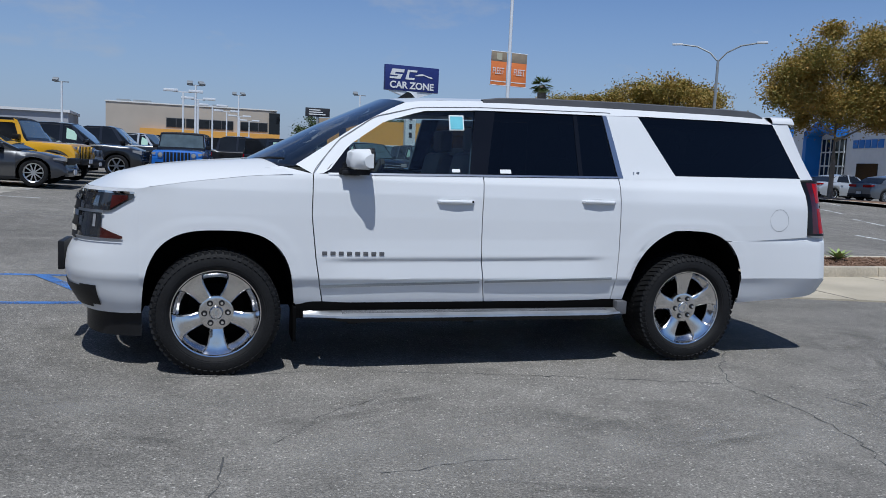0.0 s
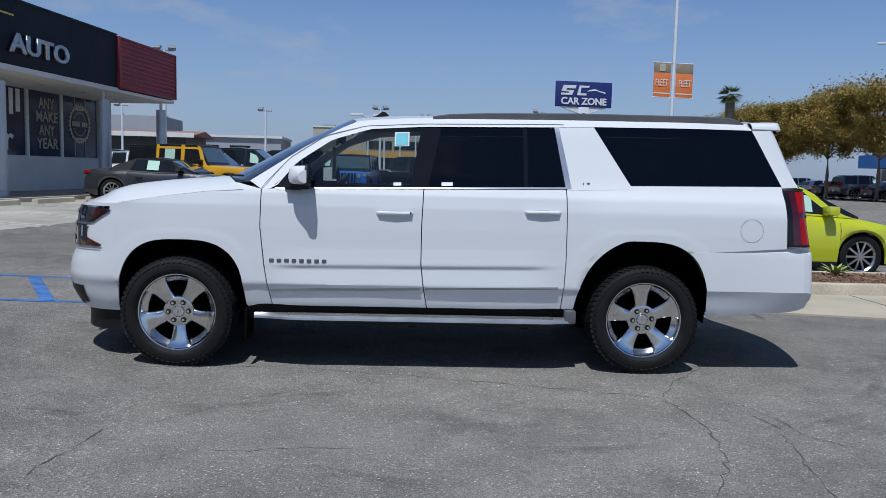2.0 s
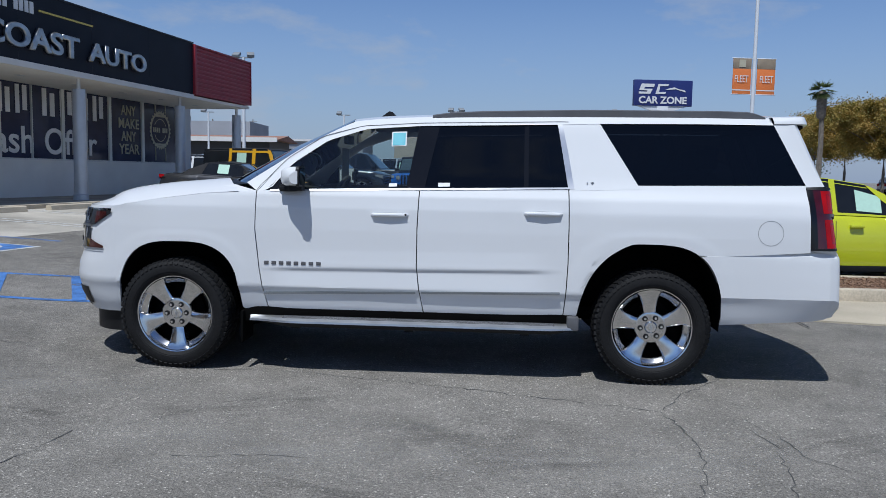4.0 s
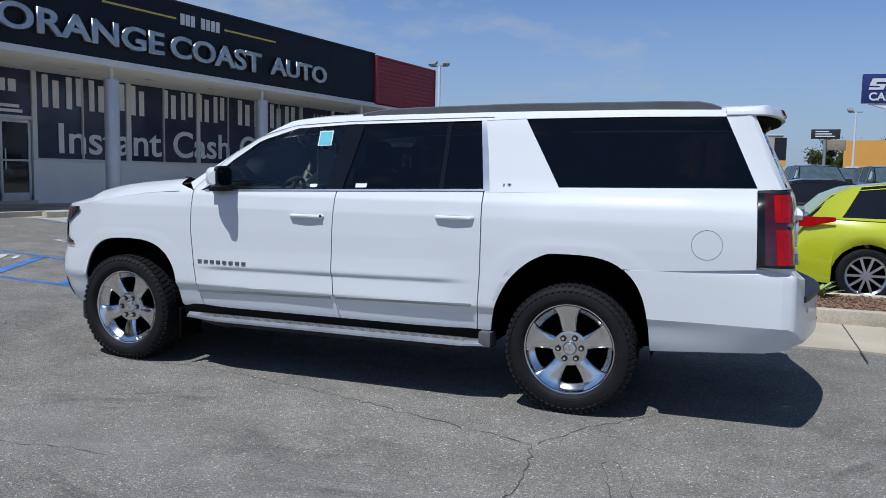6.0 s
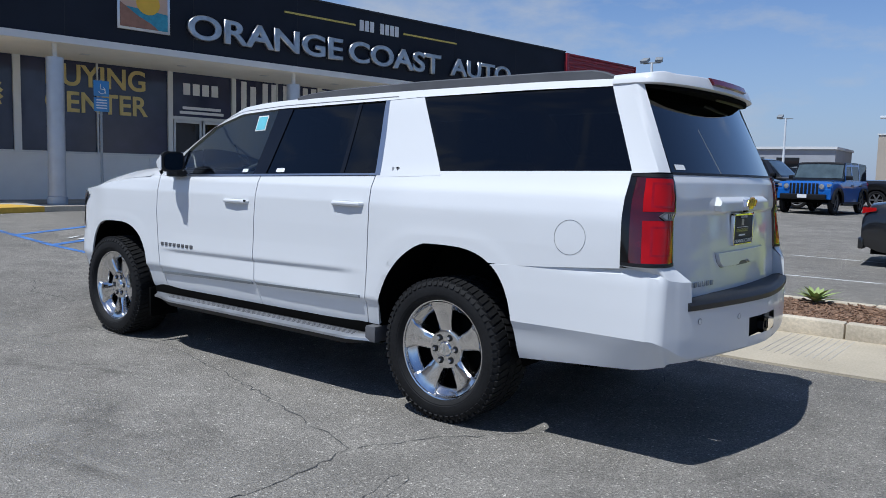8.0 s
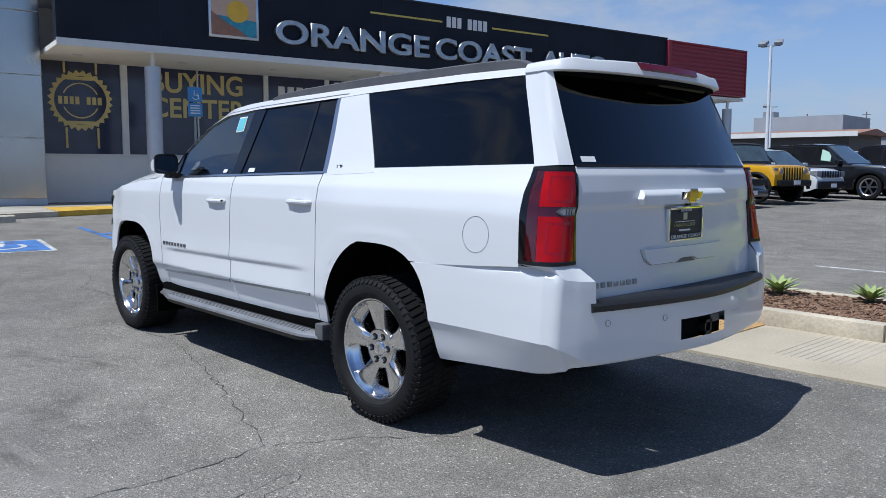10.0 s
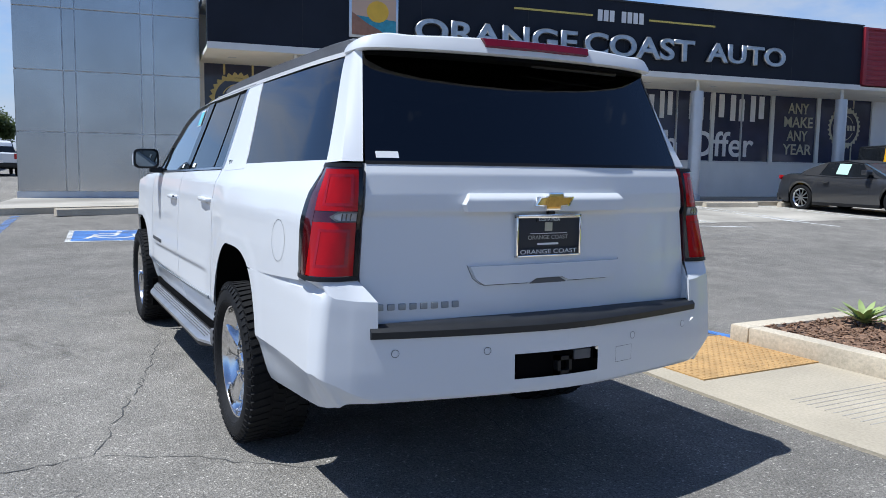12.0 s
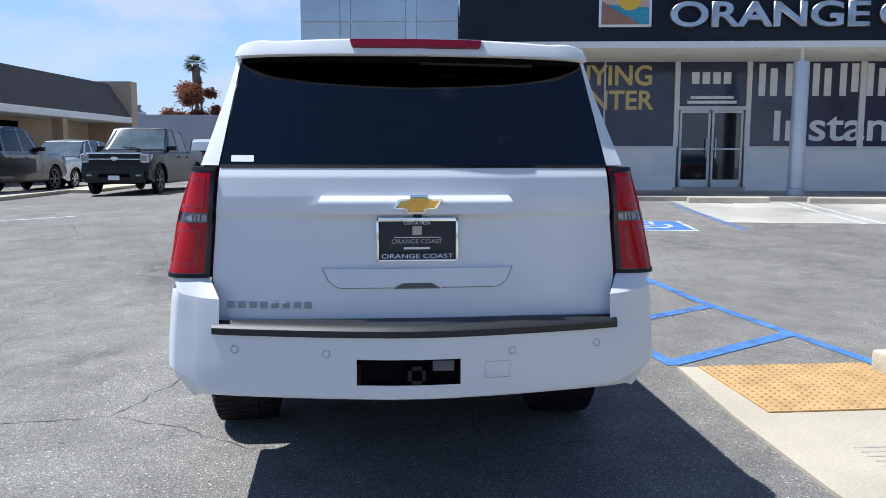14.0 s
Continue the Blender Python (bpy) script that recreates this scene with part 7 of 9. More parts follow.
part("plate", boxed(-0.16, 0.16, -0.04, -0.03, 2.46, 2.75, 0.003), ACCESSBLUE, sg)
part("symbol", tube(bmesh.new(), [(0.07 * math.sin(a_) + 0.01, -0.044, 2.90 + 0.07 * math.cos(a_)) for a_ in np.linspace(0.4, 4.4, 14)], 0.008), LETTERWHITE, sg)
part("symbol", tube(bmesh.new(), [(-0.02, -0.044, 3.03), (-0.02, -0.044, 2.93), (0.06, -0.044, 2.92), (0.09, -0.044, 2.84)], 0.010), LETTERWHITE, sg)
for k in range(4):
    part("text_bar", boxed(-0.11, 0.11, -0.046, -0.039, 2.52 + 0.055 * k, 2.545 + 0.055 * k), LETTERWHITE, sg)


# ---- the other vehicles ----
def paint(name, color, rough=0.28, metal=0.0):
    return surface(name, color, rough, metal, vary=0.04, scale=2, coat=1.0)


P_LIME = paint("lime yellow paint", (0.52, 0.56, 0.012))
P_BLACK = paint("black car paint", (0.008, 0.008, 0.009))
P_GREY = paint("grey metallic paint", (0.045, 0.046, 0.05), 0.3, 0.4)
P_YELLOW = paint("amber yellow paint", (0.72, 0.38, 0.012))
P_SILVER = paint("silver paint", (0.52, 0.54, 0.56), 0.3, 0.3)
P_BLUE = paint("bright blue paint", (0.012, 0.12, 0.46))
P_OLIVE = surface("dark grey green paint", (0.012, 0.014, 0.015), 0.35, 0.0, vary=0.04, scale=2, coat=0.1, spec=0.25)
# paler than the side glass: a sky reflection is mixed into the base colour
SCREEN = surface("windscreen glass with painted reflection", (0.075, 0.105, 0.115), 0.04, vary=0.3, scale=3, coat=1.0)
P_WHITE2 = paint("white fleet paint", (0.72, 0.73, 0.74))
P_DKGREY = paint("slate grey paint", (0.10, 0.11, 0.125), 0.3, 0.3)
CLOTH = surface("black fabric roof", (0.02, 0.02, 0.022), 0.9, vary=0.2, scale=6, bump=0.2, bump_scale=200)


def small_wheel(parent, x, y, r, w, out, spokes, rim_mat, solid=False):
    """Tyre, rim ring, spokes and disc; out is +1 or -1 along y."""
    h = new("wheel")
    h.parent = parent
    h.matrix_basis = Matrix.Translation((x, y, r)) @ pose(0, 0, 0, -90 if out > 0 else 90, 0, 0)
    rr = r * 0.70
    part("tyre", lathe(bmesh.new(), [(rr, -w), (r * 0.9, -w), (r * 0.985, -w * 0.8), (r, -w * 0.3), (r, w * 0.0), (r * 0.985, w * 0.25), (r * 0.93, w * 0.35), (r * 0.82, w * 0.38), (rr, w * 0.28)], 30), RUBBER, h)
    part("rim", lathe(bmesh.new(), [(rr * 0.9, -w * 0.6), (rr * 0.9, w * 0.1), (rr * 1.02, w * 0.3), (rr * 1.03, w * 0.2)], 30), rim_mat, h)
    part("brake_disc", lathe(bmesh.new(), [(0.0, -w * 0.15), (rr * 0.92, -w * 0.15)], 24), DARK, h)
    bm = bmesh.new()
    for k in range(spokes):
        a = k * math.tau / spokes
        v = bmesh.ops.create_cube(bm, size=1, matrix=pose(0, 0, 0, 0, 0, math.degrees(a)) @ Matrix.Translation((rr * 0.52, 0, w * 0.12)) @ Matrix.Diagonal((rr * 0.95, rr * (0.95 / spokes + 0.03), w * 0.16, 1)))
    rod(bm, (0, 0, -w * 0.1), (0, 0, w * 0.24), rr * 0.2, n=16)
    part("spokes", bm, rim_mat, h)
    return h


def vehicle(name, label, category, m, body_paint, spec, group=""):
    """A vehicle that looks along +x, on the ground at its middle. spec: sizes and outlines (x, z) of deck and roof."""
    g = lambda k, d=None: spec.get(k, d)
    r = root(name, label, category, m, group)
    L_, W_, wr = g("length"), g("width") / 2, g("wheel")
    xf, xr = g("front_axle"), g("rear_axle")
    deck = g("deck")          # (x, z) from tail to nose: boot, belt and bonnet line
    x0, x1 = deck[0][0], deck[-1][0]
    boxy = g("boxy", 0.0)
    gap = wr * g("arch", 1.16)
    sill = g("sill", 0.24)

    def plan(x):
        t = abs((x - (x0 + x1) / 2) / ((x1 - x0) / 2))
        return W_ * (1 - (0.17 - 0.13 * boxy) * max(0.0, t - 0.55) ** 2 / 0.2025 - 0.02 * t)

    def low(x):
        z = sill + 0.10 * ramp(abs(x - (x0 + x1) / 2), (x1 - x0) / 2 * 0.86, (x1 - x0) / 2)
        for c in (xf, xr):
            d = abs(x - c)
            if d < gap:
                z = max(z, wr + math.sqrt(max(gap * gap - d * d, 0.0)) * (0.98 - 0.05 * boxy))
        return z

    dx, dz_ = [p[0] for p in deck], [p[1] for p in deck]
    stations = sorted(set(list(np.linspace(x0, x1, 42)) + [c + gap * k for c in (xf, xr) for k in (-1.001, -0.97, -0.88, -0.7, -0.4, 0, 0.4, 0.7, 0.88, 0.97, 1.001)]))
    for sgn in (1, -1):
        bm = bmesh.new()
        cols = []
        for x in stations:
            t, b, w = float(np.interp(x, dx, dz_)), low(x), plan(x)
            b = min(b, t - 0.06)
            sh = t - (0.10 - 0.05 * boxy)
            zs_ = [b, b + (sh - b) * 0.33, b + (sh - b) * 0.66, sh]
            ys_ = [w * (0.965 + 0.03 * boxy), w, w * 0.995, w * (0.965 + 0.02 * boxy)]
            rest = [(w * (0.90 + 0.07 * boxy), t - 0.025), (w * 0.78, t), (w * 0.40, t + 0.012), (0, t + 0.015)]
            cols.append([bm.verts.new((x, sgn * y, z)) for y, z in list(zip(ys_, zs_)) + rest])
        for a, b in zip(cols, cols[1:]):
            for i in range(7):
                bm.faces.new((a[i], a[i + 1], b[i + 1], b[i]))
        for c in (cols[0], cols[-1]):
            e = [bm.verts.new((q.co.x, 0, q.co.z)) for q in c[:-1]]
            for i in range(len(e) - 1):
                bm.faces.new((c[i], c[i + 1], e[i + 1], e[i]))
            bm.faces.new((c[-2], c[-1], e[-1]))
        part("body", bm, body_paint, r)
    part("underbody", boxed(x0 + 0.15, x1 - 0.15, -W_ * 0.80, W_ * 0.80, sill - 0.03, min(dz_) - 0.15), DARK, r)
    # cabin
    roof = g("roof")          # (x, z) tail to nose, from belt over the roof to belt
    wr_ = g("roof_width", 0.74) * W_
    rx, rz = [p[0] for p in roof], [p[1] for p in roof]
    top = max(rz)

    def cabin_pt(x, s, out=0.0):
        zr, zb = float(np.interp(x, rx, rz)), float(np.interp(x, dx, dz_)) - 0.02
        k = min(1.0, max(0.0, (zr - zb) / (top - zb)))
        yb, ye = plan(x) * (0.90 + 0.05 * boxy), plan(x) * 0.90 + (wr_ - plan(x) * 0.90) * k
        if s <= 1:
            return Vector((x, yb + (ye - yb) * s + out, zb + (zr - zb) * s * 0.96))
        f = s - 1
        return Vector((x, ye * (1 - f) + out * (1 - f), zb + (zr - zb) * (0.96 + 0.04 * math.sin(f * math.pi / 2)) + out))

    cs = sorted(set(list(np.linspace(rx[0], rx[-1], 30)) + rx))

    def cabin_strip(xa, xb, sa, sb, out, ns=6, shear=0.0):
        bm = bmesh.new()
        xs_ = [x for x in cs if xa < x < xb] + [xa, xb]
        xs_ = sorted(xs_)
        cols = [[bm.verts.new(cabin_pt(min(max(x + shear * (sa + (sb - sa) * j / ns), rx[0]), rx[-1]), sa + (sb - sa) * j / ns, out)) for j in range(ns + 1)] for x in xs_]
        for a, b in zip(cols, cols[1:]):
            for j in range(ns):
                bm.faces.new((a[j], a[j + 1], b[j + 1], b[j]))
        return bm

    top_mat = g("roof_mat", body_paint)
    for sgn in (1, -1):
        fl = (lambda b: b) if sgn == 1 else mirrored
        part("side_glass", fl(cabin_strip(rx[0], rx[-1], 0, 2, 0.0, 12)), FARGLASS, r, "dark window glass")
        ra, rb = g("roof_span")
        part("roof", fl(cabin_strip(ra, rb, 0.90, 2, 0.008, 6)), top_mat, r)
        part("windscreen", fl(cabin_strip(rb + 0.02, rx[-1] - 0.04, 0.94, 2, 0.006, 8)), SCREEN, r, "windscreen with a pale sky reflection put into its colour")
        for xa, xb, sh in g("pillars"):
            part("pillar", fl(cabin_strip(xa, xb, 0.0, 1.0, 0.008, 6, sh)), g("pillar_mat", body_paint), r)
        part("waist", fl(cabin_strip(rx[0], rx[-1], 0.0, 0.07, 0.010, 1)), body_paint, r)
    # doors as fine joints, handles, mirrors
    for sgn in (1, -1):
        for x in g("joints", ()):
            t, w = float(np.interp(x, dx, dz_)), plan(x)
            b, sh = low(x) + 0.03, t - (0.10 - 0.05 * boxy)
            bm = bmesh.new()
            cols = [[bm.verts.new((x + o, sgn * (w * f + 0.002), b + (sh - b) * h)) for f, h in ((0.965 + 0.03 * boxy, 0.0), (1.0, 0.33), (0.995, 0.66), (0.965 + 0.02 * boxy, 1.0))] for o in (-0.005, 0.005)]
            for i in range(3):
                bm.faces.new((cols[0][i], cols[1][i], cols[1][i + 1], cols[0][i + 1]))
            part("door_joint", bm, INK, r)
        for x in g("handles", ()):
            z = float(np.interp(x, dx, dz_)) - 0.16
            part("door_handle", boxed(x - 0.09, x + 0.09, sgn * plan(x) * 0.97, sgn * (plan(x) + 0.035), z - 0.018, z + 0.018, 0.01), g("handle_mat", body_paint), r)
        mx_, mz_ = g("mirror")
        part("door_mirror", boxed(mx_ - 0.07, mx_ + 0.09, sgn * (W_ * 0.90), sgn * (W_ + 0.13), mz_ - 0.02, mz_ + 0.11, 0.03), g("mirror_mat", body_paint), r)
        part("sill", boxed(xr + gap, xf - gap, sgn * W_ * 0.86, sgn * W_ * 0.975, sill - 0.05, sill + 0.03, 0.01), BLACK, r)
        for x in (xf, xr):
            small_wheel(r, x, sgn * (W_ - 0.10), wr, 0.11, sgn, g("spokes", 5), g("rim_mat", SATIN))
        for key, z0, z1, ln, mat_, at in (("headlight", *g("head"), CLEARLENS, 1), ("tail_lamp", *g("tail"), REDLENS, -1)):
            xe = x1 if at == 1 else x0
            wd = g("lamp_width", 0.34)
            bm = bmesh.new()
            pts = [(xe - at * ln, plan(xe - at * ln) + 0.006), (xe - at * ln * 0.4, plan(xe - at * ln * 0.4) + 0.008), (xe + at * 0.008, plan(xe) * 0.985), (xe + at * 0.012, plan(xe) * 0.985 - wd)]
            q = sample(pts, 10)
            cols = [[bm.verts.new((x, sgn * y, z)) for z in (z0 + (z1 - z0) * 0.6 * max(0, 1 - i / 5), (z0 + z1) / 2 + (z1 - z0) * 0.3 * max(0, 1 - i / 5), z1)] for i, (x, y) in enumerate(q)]
            for a, b in zip(cols, cols[1:]):
                for j in range(2):
                    bm.faces.new((a[j], a[j + 1], b[j + 1], b[j]))
            part(key, bm, mat_, r)
    gz = g("grille")
    if gz:
        gr = part("grille", boxed(x1 - 0.02, x1 + 0.015, -gz[2], gz[2], gz[0], gz[1], 0.01), BLACK, r)
        for k in range(int(g("slots", 0))):
            y = (k - (g("slots") - 1) / 2) * gz[2] * 1.9 / g("slots")
            part("grille_bar", boxed(x1 + 0.005, x1 + 0.03, y - 0.02, y + 0.02, gz[0], gz[1], 0.006), g("slot_mat", body_paint), gr)
        for k in range(int(g("bars", 0))):
            z = gz[0] + (gz[1] - gz[0]) * (k + 0.5) / g("bars")
            part("grille_bar", boxed(x1 + 0.005, x1 + 0.025, -gz[2], gz[2], z - 0.012, z + 0.012, 0.004), CHROME, gr)
    lb = g("bumper", (0.26, 0.45))
    part("front_bumper", boxed(x1 - 0.05, x1 + 0.04 + 0.10 * boxy, -W_ * 0.80, W_ * 0.80, lb[0], lb[1], 0.03), g("bumper_mat", BLACK), r)
    part("rear_bumper", boxed(x0 - 0.04, x0 + 0.05, -W_ * 0.82, W_ * 0.82, lb[0], lb[1], 0.03), g("bumper_mat", BLACK), r)
    part("plate_bar", boxed(x0 - 0.052, x0 - 0.04, -0.15, 0.15, lb[1] - 0.02, lb[1] + 0.12), LETTERGREY, r)
    part("plate_bar", boxed(x1 + 0.05 + 0.1 * boxy, x1 + 0.06 + 0.1 * boxy, -0.15, 0.15, lb[0] + 0.05, lb[0] + 0.17), LETTERGREY, r)
    if g("off_road"):
        # round lamps, black flares, door window frames and a spare wheel
        for sgn in (1, -1):
            lamp = part("round_headlight", lathe(bmesh.new(), [(0.0, 0.035), (0.07, 0.03), (0.088, 0.015), (0.095, 0.0)], 22, Matrix.Translation((x1 + 0.008, sgn * 0.57, 0.93)) @ pose(0, 0, 0, 0, 90, 0)), CLEARLENS, r)
            part("lamp_ring", lathe(bmesh.new(), [(0.092, 0.02), (0.108, 0.018), (0.112, 0.0)], 22, Matrix.Translation((x1 + 0.008, sgn * 0.57, 0.93)) @ pose(0, 0, 0, 0, 90, 0)), body_paint, lamp)
            for c in (xf, xr):
                part("fender_flare", tube(bmesh.new(), [(c + gap * 1.08 * math.cos(a), sgn * (plan(c) + 0.02), wr + gap * 1.0 * math.sin(a)) for a in np.linspace(0.0, math.pi, 15)], 0.055, 7), BLACK, r, "black fender flare")
            fl = (lambda b: b) if sgn == 1 else mirrored
            part("window_frame", fl(cabin_strip(-1.06, 0.42, 0.80, 0.90, 0.011, 2)), body_paint, r)
            part("rocker_step", rod(bmesh.new(), (-0.85, sgn * W_ * 0.98, 0.36), (0.9, sgn * W_ * 0.98, 0.36), 0.035), BLACK, r)
        part("spare_wheel", lathe(bmesh.new(), [(0.0, 0.0), (0.25, 0.02), (0.36, 0.02), (0.40, 0.06), (0.40, 0.20), (0.36, 0.24), (0.0, 0.24)], 28, Matrix.Translation((x0 - 0.24, 0, 1.05)) @ pose(0, 0, 0, 0, 90, 0)), RUBBER, r)
    if g("truck_face"):
        # surround, badge, lamp brackets, lower intake, bonnet lip and wipers
        sur = part("grille_surround", boxed(x1 - 0.02, x1 + 0.022, -0.74, 0.74, 1.125, 1.165, 0.012), CHROME, r, "bright grille lip")
        part("badge", lathe(bmesh.new(), [(0.0, 0.030), (0.10, 0.028), (0.115, 0.012)], 24, Matrix.Translation((x1 + 0.012, 0, 1.0)) @ pose(0, 0, 0, 0, 90, 0) @ Matrix.Diagonal((0.5, 1, 1, 1))), SATIN, sur)
        part("lower_intake", boxed(x1 + 0.10, x1 + 0.125, -0.42, 0.42, 0.50, 0.60, 0.01), DARK, r)
        part("skid_lip", boxed(x1 - 0.05, x1 + 0.10, -0.80, 0.80, 0.36, 0.46, 0.03), BLACK, r)
        for sgn in (1, -1):
            part("lamp_bracket", boxed(x1 + 0.005, x1 + 0.03, sgn * 0.72, sgn * 0.90, 1.09, 1.12, 0.006), LETTERWHITE, r)
            part("lamp_bracket", boxed(x1 + 0.005, x1 + 0.03, sgn * 0.72, sgn * 0.90, 0.90, 0.93, 0.006), LETTERWHITE, r)
            part("lamp_bracket", boxed(x1 + 0.002, x1 + 0.028, sgn * 0.87, sgn * 0.90, 0.92, 1.10, 0.006), LETTERWHITE, r)
            part("fog_lamp", boxed(x1 + 0.10, x1 + 0.13, sgn * 0.58, sgn * 0.72, 0.53, 0.58, 0.01), CLEARLENS, r)
            part("wiper", tube(bmesh.new(), [(1.22, sgn * 0.1 + 0.2, 1.245), (1.10, sgn * 0.1 - 0.25, 1.345)], 0.010, 6), BLACK, r)
            part("bonnet_ridge", boxed(1.35, 2.45, sgn * 0.50, sgn * 0.60, 1.20, 1.232, 0.012), body_paint, r)
            for c in (xf, xr):
                part("arch_trim", tube(bmesh.new(), [(c + gap * 1.02 * math.cos(a), sgn * (plan(c) - 0.01), wr + gap * 0.97 * math.sin(a)) for a in np.linspace(0.05, math.pi - 0.05, 15)], 0.022, 6), BLACK, r)
    for x, z0, z1, side_, mat_ in g("cards", ()):
        w = plan(x)
        a, b = cabin_pt(x - 0.17, (z0)), cabin_pt(x + 0.17, z1)
        bm = bmesh.new()
        q = [cabin_pt(x - 0.17, z0, 0.006), cabin_pt(x + 0.17, z0, 0.006), cabin_pt(x + 0.17, z1, 0.006), cabin_pt(x - 0.17, z1, 0.006)]
        bm.faces.new([bm.verts.new((p.x, side_ * p.y, p.z)) for p in q])
        part("window_card", bm, mat_, r, "paper card in the window")
    return r


HATCH = dict(length=4.27, width=1.76, wheel=0.325, front_axle=1.28, rear_axle=-1.32, sill=0.22, deck=[(-2.10, 0.72), (-2.06, 0.92), (-1.9, 1.0), (-0.6, 0.97), (0.7, 0.93), (1.2, 0.90), (1.75, 0.80), (2.02, 0.66), (2.12, 0.52)],
             roof=[(-2.0, 0.98), (-1.72, 1.26), (-1.5, 1.36), (-0.9, 1.43), (-0.2, 1.445), (0.35, 1.36), (1.22, 0.91)], roof_span=(-1.95, 0.35), pillars=[(-2.0, -1.62, 0.22), (-0.16, -0.08, 0.0), (-1.02, -0.96, -0.1), (0.95, 1.2, -0.62)],
             joints=(-1.0, -0.12, 0.92), handles=(-0.78, 0.15), mirror=(0.72, 0.95), head=(0.60, 0.72, 0.45), tail=(0.88, 1.00, 0.42), lamp_width=0.14, grille=(0.36, 0.50, 0.55), spokes=10, roof_width=0.68, bumper_mat=P_LIME)
COUPE = dict(length=4.9, width=1.92, wheel=0.36, front_axle=1.50, rear_axle=-1.45, sill=0.22, deck=[(-2.45, 0.78), (-2.40, 0.97), (-2.1, 1.02), (-1.2, 1.03), (0.0, 0.98), (0.9, 0.97), (1.6, 0.92), (2.2, 0.84), (2.42, 0.72), (2.48, 0.55)],
             roof=[(-1.9, 1.01), (-1.1, 1.32), (-0.5, 1.43), (0.0, 1.44), (0.4, 1.36), (1.15, 0.98)], roof_span=(-1.15, 0.4), pillars=[(-1.9, -0.95, 0.25), (0.9, 1.12, -0.5)], joints=(-0.75, 0.72), handles=(-0.5,), mirror=(0.65, 0.98), head=(0.64, 0.74, 0.3), tail=(0.80, 0.93, 0.2), grille=(0.58, 0.74, 0.75), spokes=10, roof_width=0.66, rim_mat=SATIN, lamp_width=0.5, bumper_mat=P_BLACK)
PONY = dict(COUPE, length=4.35, deck=[(-2.14, 0.76), (-2.10, 0.92), (-1.85, 0.97), (-1.2, 0.96), (0.0, 0.90), (0.9, 0.91), (1.5, 0.86), (1.9, 0.78), (2.12, 0.66), (2.18, 0.48)], roof=[(-1.42, 0.95), (-1.2, 1.10), (-0.7, 1.29), (-0.15, 1.33), (0.3, 1.27), (1.1, 0.92)], roof_span=(-1.42, 0.32), roof_mat=CLOTH, pillar_mat=CLOTH, pillars=[(-1.42, -0.80, 0.15), (0.85, 1.08, -0.5)], front_axle=1.42, rear_axle=-1.30, wheel=0.345, cards=[(-0.15, 0.2, 0.85, 1, GREENPAPER), (-0.15, 0.2, 0.85, -1, GREENPAPER)], bumper_mat=P_GREY)
OFFROAD = dict(length=4.4, width=1.84, wheel=0.41, front_axle=1.42, rear_axle=-1.35, sill=0.42, boxy=1.0, arch=1.12, deck=[(-2.05, 1.12), (-1.9, 1.14), (0.55, 1.14), (0.62, 1.15), (1.85, 1.10), (1.95, 1.04), (2.0, 0.86)], roof=[(-2.04, 1.13), (-1.98, 1.76), (-1.0, 1.80), (0.30, 1.79), (0.42, 1.74), (0.72, 1.15)],
               roof_span=(-2.03, 0.42), roof_mat=CLOTH, roof_width=0.84, pillars=[(-1.06, -0.96, 0), (-0.22, -0.10, 0), (0.52, 0.70, -0.2)], joints=(-1.1, -0.16, 0.62), handles=(-0.95, -0.02), handle_mat=BLACK, mirror=(0.45, 1.2), mirror_mat=BLACK, head=(0.93, 1.02, 0.03), tail=(0.9, 1.1, 0.05), lamp_width=0.12, grille=(0.66, 1.04, 0.46), slots=7, bumper=(0.5, 0.68), spokes=5, rim_mat=GREYPL, off_road=True)
SUV = dict(length=5.2, width=2.0, wheel=0.41, front_axle=1.65, rear_axle=-1.35, sill=0.36, boxy=0.6, deck=[(-2.5, 0.95), (-2.45, 1.14), (-1.0, 1.16), (0.6, 1.14), (1.1, 1.16), (2.1, 1.10), (2.4, 1.0), (2.5, 0.75)], roof=[(-2.42, 1.14), (-2.2, 1.70), (-1.9, 1.84), (-0.5, 1.88), (0.1, 1.84), (0.95, 1.16)], roof_span=(-2.35, 0.12), roof_width=0.74, pillars=[(-2.42, -2.2, 0.1), (-1.2, -1.08, 0.0), (-0.25, -0.15, 0.0), (0.7, 0.93, -0.62)], joints=(-1.15, -0.2, 0.8), handles=(-1.0, -0.02), mirror=(0.65, 1.2), head=(0.82, 0.98, 0.3), tail=(0.95, 1.25, 0.2), grille=(0.62, 0.96, 0.6), bars=3, spokes=6, bumper=(0.36, 0.6), cards=[(0.15, 0.25, 0.8, 1, GREENPAPER), (0.15, 0.25, 0.8, -1, GREENPAPER)])
CROSS = dict(SUV, length=4.3, width=1.82, wheel=0.35, front_axle=1.3, rear_axle=-1.27, sill=0.28, deck=[(-2.05, 0.85), (-2.0, 1.02), (-0.6, 1.05), (0.6, 1.03), (0.9, 1.05), (1.8, 0.99), (2.05, 0.90), (2.1, 0.68)], roof=[(-2.0, 1.02), (-1.85, 1.5), (-1.6, 1.62), (-0.4, 1.66), (0.1, 1.60), (0.85, 1.04)], roof_span=(-1.95, 0.12), pillars=[(-2.0, -1.8, 0.1), (-1.1, -0.98, 0.0), (-0.3, -0.2, 0.0), (0.6, 0.83, -0.6)], joints=(-1.05, -0.25, 0.7), handles=(-0.9, -0.05), mirror=(0.6, 1.08), head=(0.74, 0.92, 0.22), tail=(0.85, 1.08, 0.2), grille=(0.72, 0.92, 0.55), slots=7, slot_mat=SATIN, bars=0, cards=())
